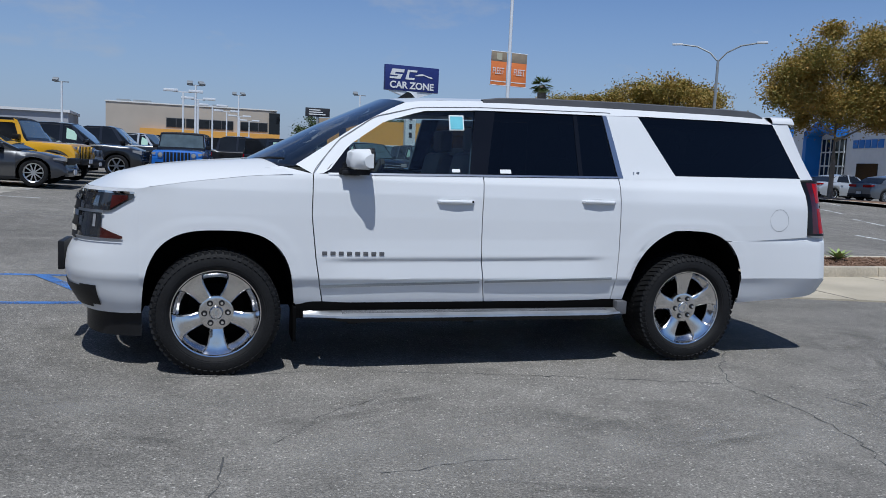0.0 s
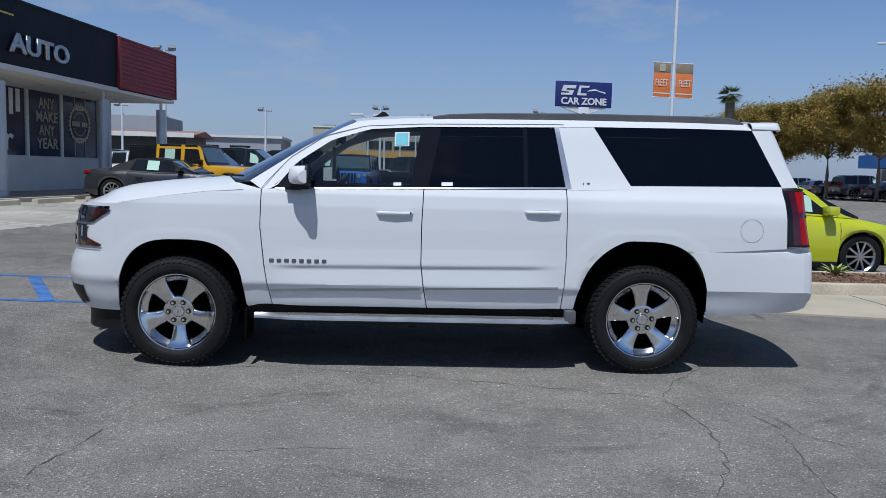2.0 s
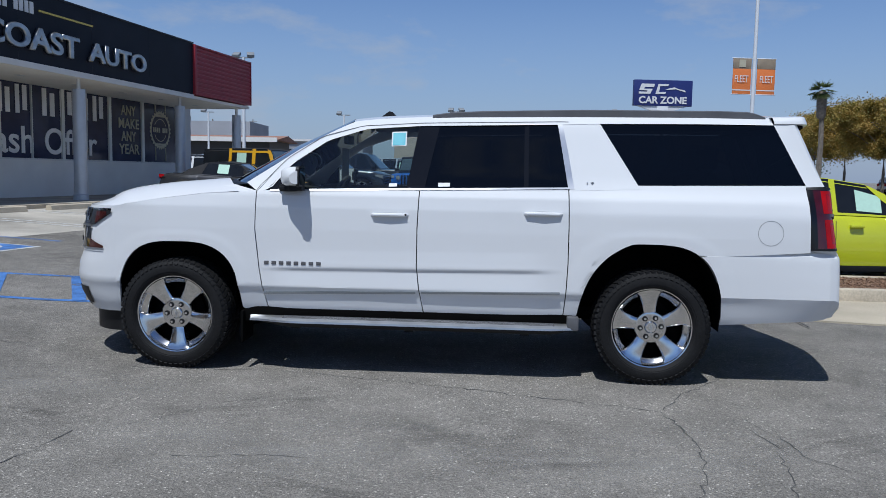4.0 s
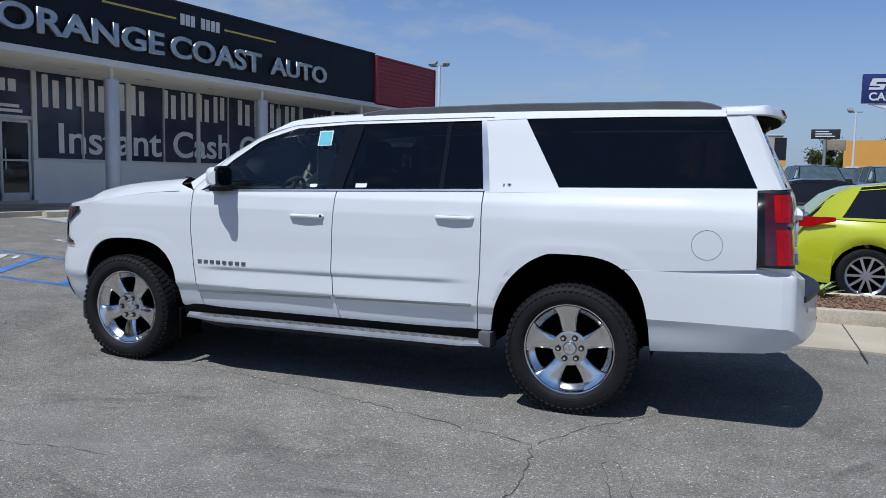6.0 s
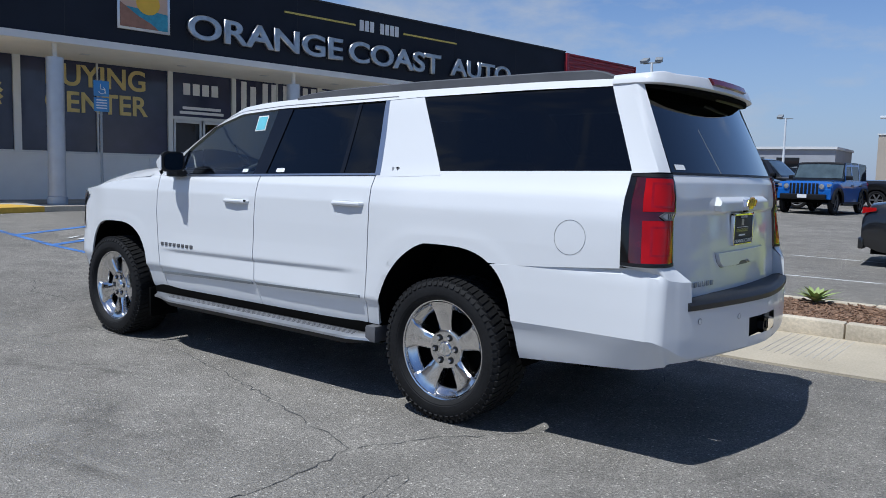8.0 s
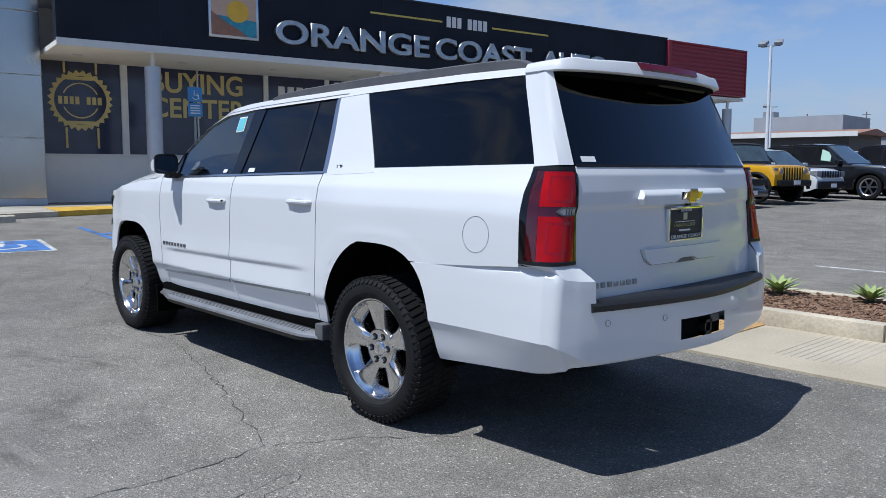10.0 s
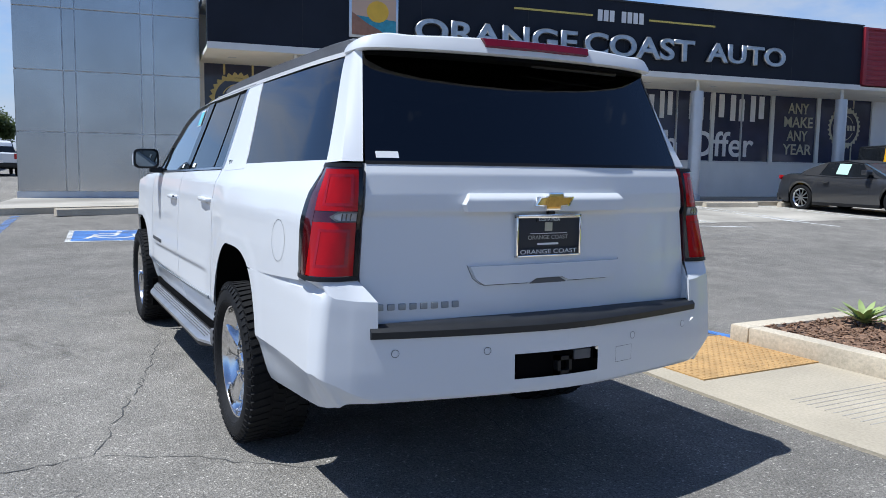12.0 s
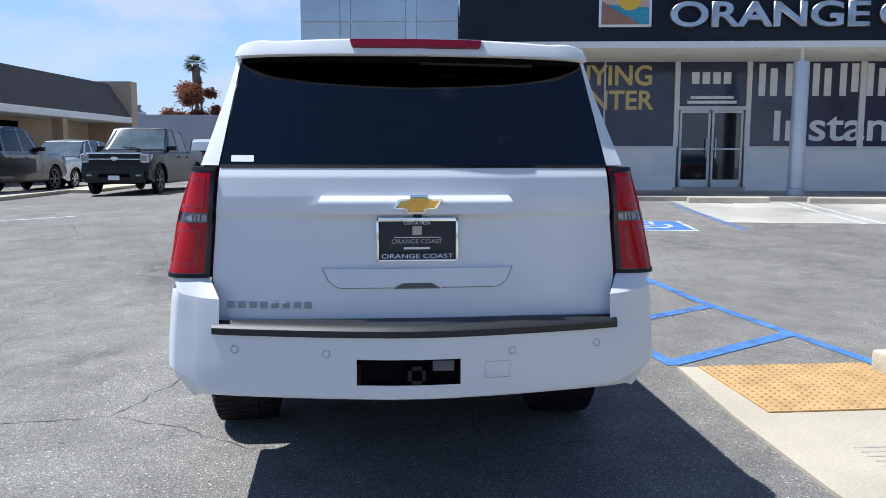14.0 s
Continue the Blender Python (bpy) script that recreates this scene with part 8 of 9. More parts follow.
PICKUP = dict(length=5.8, width=2.0, wheel=0.41, front_axle=1.85, rear_axle=-1.80, sill=0.42, boxy=0.7, deck=[(-2.9, 1.18), (-2.85, 1.24), (-0.95, 1.25), (-0.9, 1.20), (0.9, 1.20), (1.1, 1.22), (2.4, 1.20), (2.62, 1.12), (2.7, 0.85)], roof=[(-0.98, 1.22), (-0.86, 1.80), (-0.5, 1.92), (0.3, 1.93), (0.55, 1.88), (1.2, 1.22)], roof_span=(-0.9, 0.56), roof_width=0.74, pillars=[(-0.98, -0.84, 0.08), (0.0, 0.1, 0), (0.95, 1.18, -0.55)], joints=(-0.85, 0.05, 1.0), handles=(-0.65, 0.22), mirror=(0.9, 1.25), mirror_mat=BLACK, head=(0.90, 1.12, 0.25), tail=(0.9, 1.2, 0.06), lamp_width=0.22, grille=(0.84, 1.14, 0.68), bars=3, spokes=6, rim_mat=GREYPL, bumper=(0.46, 0.72), bumper_mat=P_OLIVE)
SEDAN = dict(COUPE, length=4.7, width=1.82, wheel=0.33, deck=[(-2.3, 0.75), (-2.25, 0.98), (-1.6, 1.02), (0.0, 0.97), (0.9, 0.95), (1.6, 0.88), (2.15, 0.78), (2.3, 0.62)], roof=[(-1.75, 1.02), (-1.1, 1.36), (-0.5, 1.45), (0.1, 1.44), (0.4, 1.38), (1.2, 0.95)], roof_span=(-1.2, 0.42), pillars=[(-1.75, -1.2, 0.3), (-0.25, -0.16, 0), (0.95, 1.17, -0.55)], joints=(-1.0, -0.2, 0.8), handles=(-0.85, 0.0), front_axle=1.38, rear_axle=-1.35, bumper_mat=BLACK)


def parked(name, label, category, x, y, turn, pt, spec, group="", **more):
    return vehicle(name, label, category, on_ground(x, y, turn), pt, dict(spec, **more), group)


parked("hatchback_car", "lime yellow five-door hatchback parked beyond the planter", "car", 5.26, 5.65, 2, P_LIME, HATCH, cards=[(0.35, 0.15, 0.8, -1, GREENPAPER)])
parked("coupe_car", "glossy black coupe with dark alloy wheels", "car", 4.05, 10.8, 4, P_BLACK, COUPE)
parked("convertible_car", "dark grey convertible with a black fabric roof", "car", -7.3, 17.22, -3, P_GREY, PONY, "cars in the lot row")
parked("off_road_car", "amber yellow off-road car with a black soft top", "car", -7.15, 20.0, -10, P_YELLOW, OFFROAD, "cars in the lot row", cards=[(-0.6, 0.3, 0.8, -1, GREENPAPER)])
parked("crossover_car", "white small crossover with a dark lower bumper", "car", -7.3, 22.8, -8, P_WHITE2, CROSS, "cars in the lot row")
parked("large_suv", "black full-size SUV with a paper card in its window", "car", -6.4, 25.7, -5, P_BLACK, SUV, "cars in the lot row")
parked("pickup_truck", "black pickup truck in the lot row", "pickup truck", -5.8, 29.6, -6, P_BLACK, PICKUP, "cars in the lot row")
parked("off_road_car", "bright blue off-road car with a black hard top", "car", -2.6, 26.2, -95, P_BLUE, OFFROAD, "cars in the lot row", cards=())
parked("off_road_car", "black off-road car with a hard top", "car", 1.9, 28.0, -25, P_BLACK, OFFROAD, "cars in the lot row", cards=[(-0.6, 0.3, 0.8, -1, GREENPAPER)])
for i, (x, y, t, pt, sp, nm, lb) in enumerate(((5.4, 30.5, -80, P_BLACK, SUV, "large_suv", "black full-size SUV in the far lot"), (8.2, 31.0, -80, P_DKGREY, SUV, "large_suv", "slate grey SUV in the far lot"), (-0.2, 34.0, -15, P_BLACK, PICKUP, "pickup_truck", "black pickup truck in the far lot"), (4.6, 36.0, -95, P_SILVER, CROSS, "crossover_car", "silver crossover in the far lot"),
                                                (7.4, 36.5, -95, P_BLACK, SUV, "large_suv", "black SUV in the far lot"), (10.2, 36.5, -95, P_WHITE2, CROSS, "crossover_car", "white crossover in the far lot"), (-4.6, 37.5, -20, P_SILVER, SUV, "large_suv", "silver SUV in the far lot"), (-9.5, 34.5, -10, P_BLACK, SUV, "large_suv", "black SUV beside the pickup truck"),
                                                (-13.0, 31.5, -8, P_WHITE2, CROSS, "crossover_car", "white crossover behind the lot row"), (2.0, 42.0, -90, P_BLACK, SEDAN, "saloon_car", "black saloon in the far lot"), (5.0, 42.5, -90, P_WHITE2, SEDAN, "saloon_car", "white saloon in the far lot"), (8.0, 43.0, -90, P_DKGREY, SUV, "large_suv", "slate grey SUV in the far lot"),
                                                (-16.5, 40.0, 0, P_DKGREY, SUV, "large_suv", "slate grey SUV by the tiled-roof building"), (-10.5, 42.0, -20, P_WHITE2, SUV, "large_suv", "white SUV in the far lot"))):
    parked(nm, lb, "car", x, y, t, pt, sp, "cars in the far lot")
# street-side cars
for x, y, t, pt, sp, nm, lb in ((34.4, 29.0, 3, P_DKGREY, SEDAN, "saloon_car", "dark saloon parked across the street"), (34.2, 32.4, 2, P_SILVER, SEDAN, "saloon_car", "silver saloon across the street"), (33.9, 35.9, 0, P_DKGREY, SEDAN, "saloon_car", "slate grey saloon across the street"), (34.8, 39.4, 2, P_WHITE2, SUV, "large_suv", "white SUV with dark windows across the street"), (35.0, 43.2, 4, P_BLACK, SUV, "large_suv", "black SUV across the street"),
                                (35.2, 46.6, 2, P_DKGREY, SEDAN, "saloon_car", "slate grey saloon across the street"), (34.9, 50.0, 2, P_BLACK, SEDAN, "saloon_car", "black saloon across the street"), (34.6, 53.4, 0, P_DKGREY, SUV, "large_suv", "slate grey SUV across the street"), (34.7, 56.8, 3, P_BLACK, SEDAN, "saloon_car", "black saloon across the street"), (34.6, 60.2, 2, P_WHITE2, SEDAN, "saloon_car", "white saloon across the street"), (34.9, 63.6, 2, P_SILVER, CROSS, "crossover_car", "silver crossover across the street"), (40.5, 41.0, 92, P_BLUE, SEDAN, "saloon_car", "blue saloon in the second row across the street"), (40.8, 49.0, 92, P_WHITE2, SEDAN, "saloon_car", "white saloon in the second row across the street")):
    parked(nm, lb, "car", x, y, t, pt, sp, "cars across the street")
# by the workshop
parked("pickup_truck", "dark grey crew-cab pickup truck facing the lot", "pickup truck", -18.9, -6.9, -3, P_OLIVE, PICKUP, "", bumper_mat=P_OLIVE, bars=1, truck_face=True, sill=0.35, bumper=(0.38, 0.68), wheel=0.42)
parked("pickup_truck", "black pickup truck backed towards the lane", "pickup truck", -17.6, -10.9, 175, P_BLACK, PICKUP, "cars by the workshop")
parked("crossover_car", "bright silver crossover parked by the workshop", "car", -22.9, -10.75, -4, P_SILVER, CROSS, "cars by the workshop")
parked("large_suv", "silver SUV parked by the workshop", "car", -29.5, -10.4, 0, P_SILVER, SUV, "cars by the workshop", cards=())
parked("large_suv", "pale silver older SUV behind wire fence panels", "car", -33.5, -7.8, 186, P_SILVER, SUV, "cars by the workshop", cards=())
parked("pickup_truck", "white pickup truck at the end of the lane", "pickup truck", -45.4, -3.0, 185, P_WHITE2, PICKUP, "cars by the workshop")


# ---- trees ----
def leaf_mass(centres, count, size, seed):
    """Many small bent leaves, dense in the heart of each lobe and thinning outwards."""
    rnd = random.Random(seed)
    verts, faces = [], []
    for cx, cy, cz, rx_, ry_, rz_ in centres:
        for _ in range(count):
            c = Vector((cx + rnd.gauss(0, 0.45) * rx_, cy + rnd.gauss(0, 0.45) * ry_, cz + rnd.gauss(0, 0.45) * rz_))
            q = Euler((rnd.uniform(-1.1, 1.1), rnd.uniform(-1.1, 1.1), rnd.uniform(0, 6.3))).to_matrix()
            s = size * rnd.uniform(0.6, 1.3)
            i = len(verts)
            verts += [c + q @ Vector(v) * s for v in ((-0.5, 0, 0), (-0.1, 0.40, 0.08), (0.5, 0, 0), (-0.1, -0.40, 0.08))]
            faces.append((i, i + 1, i + 2, i + 3))
    return verts, faces


def plane_tree(x, y, height, spread_, seed, leaf=LEAF, name="plane_tree", label="street tree with a yellow-green leafy crown", trunk_h=0.40, count=600, size=0.22, group="street trees", lobes_n=46):
    rnd = random.Random(seed)
    r = root(name, label, "tree", on_ground(x, y), group)
    th = height * trunk_h
    bm = tube(bmesh.new(), [(0, 0, -0.1), (0.03, 0.02, th * 0.5), (0.0, 0.05, th), (0.05, 0.0, height * 0.62), (0.1, 0.05, height * 0.85)], 0.15, 10, 0.04)
    ends = []
    for k in range(11):
        a = k * 0.9 + rnd.uniform(0, 0.4)
        l = spread_ * rnd.uniform(0.5, 0.9)
        z0 = th * rnd.uniform(0.75, 1.5)
        z1 = min(z0 + l * rnd.uniform(0.35, 0.95), height * 0.92)
        tip = (math.cos(a) * l, math.sin(a) * l, z1)
        tube(bm, [(0, 0, z0), (tip[0] * 0.5, tip[1] * 0.5, z0 + (z1 - z0) * 0.6), tip], 0.06, 7, 0.015)
        ends.append(tip)
    part("trunk", bm, BARK, r)
    lobes = []
    for k in range(lobes_n):
        if k < len(ends):
            c = ends[k]
        else:
            a, f = rnd.uniform(0, math.tau), rnd.random() ** 0.6
            zc = rnd.uniform(th * 0.98, height * 0.96)
            k_ = (zc - th) / (height - th)
            wide = spread_ * (0.55 + 0.9 * k_ * (1 - k_) * 2 if k_ < 0.5 else 1.0 - 0.75 * (k_ - 0.5))
            c = (math.cos(a) * wide * f * 0.9, math.sin(a) * wide * f * 0.9, zc)
        rr = spread_ * rnd.uniform(0.14, 0.30)
        lobes.append((*c, rr, rr, rr * rnd.uniform(0.6, 0.9)))
    v, f = leaf_mass(lobes, count, size, seed)
    me = bpy.data.meshes.new("crown")
    me.from_pydata(v, [], f)
    me.materials.append(leaf)
    o = new("crown", me)
    o.parent = r
    return r


plane_tree(28.0, 26.5, 8.8, 4.0, 1, count=1700, size=0.115, trunk_h=0.44)
for i, (x, y, h, s) in enumerate(((30.5, 45.0, 7.6, 4.1), (31.0, 52.5, 7.7, 3.9), (31.5, 60.5, 7.8, 4.2), (32.0, 69.0, 8.0, 4.5), (33.5, 80.0, 8.2, 4.8))):
    plane_tree(x, y, h, s, 11 + i, count=1000, size=0.15, trunk_h=0.47)
for i, (x, y, h, s, lf) in enumerate(((-69.0, -9.5, 5.6, 4.0, LEAFDARK), (-74.3, -5.4, 5.2, 3.6, LEAFDARK), (-63.5, -15.2, 6.6, 3.0, LEAFRED), (24.0, 112.0, 7.0, 5.0, LEAFDARK), (30.0, 118.0, 8.0, 6.0, LEAFDARK), (18.0, 120.0, 6.5, 5.0, LEAFDARK), (14.0, 118.0, 7.0, 4.0, LEAFDARK), (-48.0, 60.0, 5.5, 3.0, LEAFDARK), (42.0, 110.0, 9.0, 6.0, LEAFDARK))):
    plane_tree(x, y, h, s, 40 + i, lf, "far_tree", "far tree with a dense leafy crown" if lf is not LEAFRED else "far tree with a russet crown", 0.25, 700 if i < 3 else 260, 0.20 if i < 3 else 0.26, "far trees", 34)


def palm(x, y, h, seed, crown=1.6):
    rnd = random.Random(seed)
    r = root("palm_tree", "tall fan palm with a ragged crown", "tree", on_ground(x, y), "palm trees")
    part("trunk", tube(bmesh.new(), [(0, 0, -0.2), (0.1, 0, h * 0.5), (0.0, 0, h)], 0.2, 8, 0.16), BARK, r)
    part("skirt", lathe(bmesh.new(), [(0.2, h - 1.9), (0.30, h - 1.7), (0.34, h - 0.5), (0.22, h)], 12), BARK, r, "dead hanging fronds")
    bm = bmesh.new()
    for k in range(60):
        a, e = rnd.uniform(0, math.tau), rnd.uniform(-0.6, 1.2)
        d = Vector((math.cos(a) * math.cos(e), math.sin(a) * math.cos(e), math.sin(e)))
        b = Vector((0, 0, h)) + d * crown * 0.45
        s = Vector((-math.sin(a), math.cos(a), 0))
        u = d.cross(s)
        for j in range(7):
            t = (j - 3) / 3 * 0.9
            tip = b + (d * math.cos(t) + s * math.sin(t)) * crown * rnd.uniform(0.5, 0.7) - Vector((0, 0, 0.15 * crown))
            w = s * 0.05 + u * 0.02
            bm.faces.new([bm.verts.new(q) for q in (b - w, tip, b + w)])
    part("crown", bm, LEAFDARK, r)


palm(-63.0, -14.7, 8.2, 1, 1.05)
palm(22.3, 50.0, 7.2, 2, 0.95)
palm(70.0, 62.0, 10.0, 4, 1.6)
palm(-90.0, -5.2, 8.0, 5, 1.3)

# ---- signs and poles ----
zone = root("car_zone_sign", "blue roadside sign board on a white pylon", "sign", on_ground(9.5, 39.2, 8))
part("board", boxed(-1.65, 1.65, -0.15, 0.15, 5.10, 6.52, 0.02), SIGNBLUE, zone, "blue board with white lettering")
part("cradle", prism(bmesh.new(), [(-1.5, 5.12), (1.5, 5.12), (0.35, 4.75), (-0.35, 4.75)], -0.1, 0.1, VERT), POLEWHITE, zone)
part("pylon", boxed(-0.32, 0.32, -0.14, 0.14, -0.1, 5.1, 0.02), POLEWHITE, zone)
for k in range(5):
    part("number_bar", boxed(-0.09, 0.09, -0.16, -0.13, 4.45 - 0.5 * k, 4.75 - 0.5 * k), INK, zone)
writing("lettering", "CAR ZONE", 1.0, Matrix.Translation((-1.38, -0.16, 5.22)) @ pose(0, 0, 0, 90), LETTERWHITE, zone, 0.01, 2.72, "white sign lettering", 0.03, 0.40)
part("logo_shape", prism(bmesh.new(), [(-1.4, 5.75), (-0.75, 5.75), (-0.62, 6.02), (-1.1, 6.02), (-1.05, 6.12), (-0.55, 6.12), (-0.5, 6.3), (-1.25, 6.3), (-1.38, 5.95), (-0.9, 5.93), (-0.95, 5.86), (-1.4, 5.86)], -0.17, -0.15, VERT), LETTERWHITE, zone)
part("logo_shape", prism(bmesh.new(), [(-0.45, 5.75), (0.1, 5.75), (0.14, 5.86), (-0.25, 5.86), (-0.2, 6.19), (0.25, 6.19), (0.3, 6.3), (-0.3, 6.3)], -0.17, -0.15, VERT), LETTERWHITE, zone)
part("logo_shape", prism(bmesh.new(), [(0.1, 5.98), (0.35, 6.08), (0.62, 6.13), (0.85, 6.04), (1.2, 5.98), (1.28, 5.88), (1.0, 5.94), (0.7, 6.03), (0.4, 6.0)], -0.17, -0.15, VERT), LETTERWHITE, zone)

flag = root("banner_pole", "tall white pole with a pair of orange banners", "sign", on_ground(10.35, 25.8, 10))
part("pole", rod(bmesh.new(), (0, 0, -0.2), (0, 0, 11.5), 0.085, 0.06), POLEWHITE, flag)
for sx in (-1, 1):
    b = part("banner", boxed(sx * 0.12, sx * 0.86, -0.012, 0.012, 4.42, 5.78, 0.004), SIGNORANGE, flag, "orange banner")
    part("banner_head", boxed(sx * 0.12, sx * 0.86, -0.016, 0.016, 5.40, 5.80, 0.004), SIGNTAN, b)
    part("banner_foot", boxed(sx * 0.12, sx * 0.86, -0.018, 0.018, 4.56, 4.60), LETTERWHITE, b)
    writing("lettering", "FLEET", 1.0, Matrix.Translation((0.24 if sx > 0 else -0.78, -0.03, 4.88)) @ pose(0, 0, 0, 90), LETTERWHITE, b, 0.004, 0.54, "", 0.0, 0.26)
    for z in (4.42, 5.80):
        part("bracket", rod(bmesh.new(), (0, 0, z), (sx * 0.9, 0, z), 0.018), POLEWHITE, flag)
part("banner_emblem", boxed(-0.62, -0.36, -0.03, -0.014, 5.46, 5.74), LETTERKHAKI, flag)


def twin_lamp(x, y, h, turn, arm=0.95):
    r = root("lot_lamp", "white twin-head lot lamp on a pole", "lamp post", on_ground(x, y, turn), "lot lamps")
    part("pole", rod(bmesh.new(), (0, 0, -0.2), (0, 0, h), 0.075, 0.06), POLEWHITE, r)
    part("arm", boxed(-arm * 0.5, arm * 0.5, -0.035, 0.035, h - 0.06, h + 0.01), POLEWHITE, r)
    for s in (-1, 1):
        part("lamp_head", boxed(s * arm * 0.32, s * (arm * 0.32 + 0.85), -0.2, 0.2, h - 0.03, h + 0.13, 0.03), POLEWHITE, r)


for k, (x, y) in enumerate(((-3.2, 46.0), (-2.4, 53.0), (-1.4, 61.0), (-0.1, 70.0), (1.4, 80.0), (2.9, 91.0))):
    twin_lamp(x, y, 4.7, 4)


def flood_pole(x, y, h, heads=2):
    r = root("flood_light_pole", "tall white pole with dark flood lights", "lamp post", on_ground(x, y), "flood light poles")
    part("pole", rod(bmesh.new(), (0, 0, -0.2), (0, 0, h), 0.10, 0.06), POLEWHITE, r)
    part("crossbar", boxed(-0.45, 0.45, -0.03, 0.03, h - 0.05, h + 0.02), POLEGREY, r)
    for k in range(heads):
        bm = boxed(-0.18, 0.18, -0.22, 0.22, -0.08, 0.08, 0.03)
        bmesh.ops.transform(bm, matrix=Matrix.Translation(((-0.36 + 0.72 * k / max(heads - 1, 1)), 0, h + 0.12)) @ pose(0, 0, 0, 25, 0, 20 * k), verts=bm.verts)
        part("flood_light", bm, POLEGREY, r)


for x, y, h, n in ((-2.5, 48.0, 5.3, 2), (-22.0, 54.0, 5.3, 1), (0.8, 66.0, 6.0, 2), (-12.3, 33.0, 6.6, 2), (-10.9, 51.5, 5.1, 1), (9.6, 56.0, 6.0, 1)):
    flood_pole(x, y, h, n)
st = root("street_lamp", "grey street lamp with two curved arms", "street lamp", on_ground(29.0, 38.0, -40))
part("pole", rod(bmesh.new(), (0, 0, -0.2), (0, 0, 8.3), 0.13, 0.08), POLEGREY, st)
for s in (-1, 1):
    part("arm", tube(bmesh.new(), [(0, 0, 8.2), (s * 0.5, 0, 8.75), (s * 1.3, 0, 9.15), (s * 2.3, 0, 9.3)], 0.05), POLEGREY, st)
    part("lamp_head", boxed(s * 2.2, s * 2.85, -0.12, 0.12, 9.26, 9.38, 0.03), POLEWHITE, st)
for x, y, h in ((-62.8, -14.3, 7.2), (-37.5, 96.9, 7.0), (-44.7, 136.7, 9.4)):
    r = root("utility_pole", "dark wooden utility pole with crossarms", "utility pole", on_ground(x, y), "utility poles")
    part("pole", rod(bmesh.new(), (0, 0, -0.2), (0, 0, h), 0.11, 0.08), BARK, r)
    for z in (h - 0.5, h - 1.3, h - 2.1):
        part("crossarm", boxed(-0.7, 0.7, -0.05, 0.05, z, z + 0.10), BARK, r)

# ---- far buildings ----
def block(name, label, x, y, turn, w, d, h, wall_mat, base=0.0):
    r = root(name, label, "building", on_ground(x, y, turn))
    part("wall", boxed(0, w, 0, d, base - 0.5, h), wall_mat, r)
    return r


tanb = block("tan_dealership", "tan two-storey dealership with an orange band", -14.0, 102.0, 2, 21.0, 14, 6.4, TANWALL)
part("parapet", boxed(-0.1, 21.1, -0.1, 14, 6.4, 6.55), SIGNWHITE, tanb)
part("orange_band", boxed(4.0, 21.4, -0.6, -0.02, 2.5, 3.3), ORANGEBAND, tanb)
part("shopfront", boxed(4.2, 20.8, -0.06, -0.01, 0.2, 2.5), FARGLASS, tanb)
part("corner_tower", boxed(20.0, 21.4, -0.5, 3, 3.3, 6.1), FARGLASS, tanb)
for k, (a, b) in enumerate(((7.2, 8.3), (8.4, 9.4), (9.6, 10.6), (11.0, 12.4), (12.5, 13.9), (14.0, 15.4), (16.4, 17.4), (17.5, 18.6), (18.7, 19.8))):
    wn_ = part("window", boxed(a, b, -0.10, -0.02, 3.65, 4.7), FARGLASS, tanb)
    part("window_frame", boxed(a - 0.06, b + 0.06, -0.07, -0.01, 3.58, 4.77), GREYPL, wn_)
for a, b in ((1.0, 2.6), (3.0, 5.2), (13.0, 15.0)):
    part("roof_unit", boxed(a, b, 4, 6, 6.4, 7.0), POLEGREY, tanb)
greyb = block("grey_building", "low grey flat-roofed building", -42.0, 96.0, 3, 24.5, 12, 4.2, GREYWALL)
part("parapet", boxed(-0.2, 24.7, -0.3, 12, 4.2, 4.5), STUCCO, greyb)
for a in (3.0, 8.5, 14.0, 18.0):
    part("window", boxed(a, a + 2.6, -0.06, -0.01, 1.2, 3.2), FARGLASS, greyb)
greyc = block("grey_box_building", "grey windowless box building", -38.0, 84.0, 3, 9.5, 9, 6.0, GREYWALL)
part("roof_unit", boxed(0.6, 1.8, 1, 2.5, 6.0, 6.7), POLEGREY, greyc)
tile = block("tiled_roof_building", "long low building with a clay-tiled roof", -44.0, 62.0, 4, 24, 9, 3.2, TRIMIN)
part("roof", prism(bmesh.new(), [(-0.6, 3.2), (9.6, 3.2), (4.5, 3.75)], -0.8, 24.8, Matrix(((0, 0, 1, 0), (1, 0, 0, 0), (0, 1, 0, 0), (0, 0, 0, 1)))), ROOFTERRA, tile, "clay tile roof")
part("fascia", boxed(-0.8, 24.8, -0.65, -0.5, 3.0, 3.4), SIGNWHITE, tile)
dark_sign = root("roadside_sign", "dark roadside sign box on a pole", "sign", on_ground(10.5, 88.0))
part("pole", rod(bmesh.new(), (0, 0, -0.2), (0, 0, 6.0), 0.15), POLEGREY, dark_sign)
part("board", boxed(-1.4, 1.4, -0.2, 0.2, 5.6, 6.6, 0.03), INK, dark_sign)
part("board", boxed(0.2, 2.0, -0.2, 0.2, 4.4, 5.5, 0.03), SIGNTAN, dark_sign)
for k in range(3):
    part("text_bar", boxed(-1.0, 0.9 - 0.3 * k, -0.23, -0.2, 5.8 + 0.25 * k, 5.92 + 0.25 * k), LETTERWHITE, dark_sign)
orng = block("orange_front_building", "far building with an orange slatted front", 14.0, 104.0, -8, 22, 10, 6.2, ORANGEBAND)
part("shopfront", boxed(0.3, 21.7, -0.06, -0.01, 0.2, 3.0), STUCCO, orng)

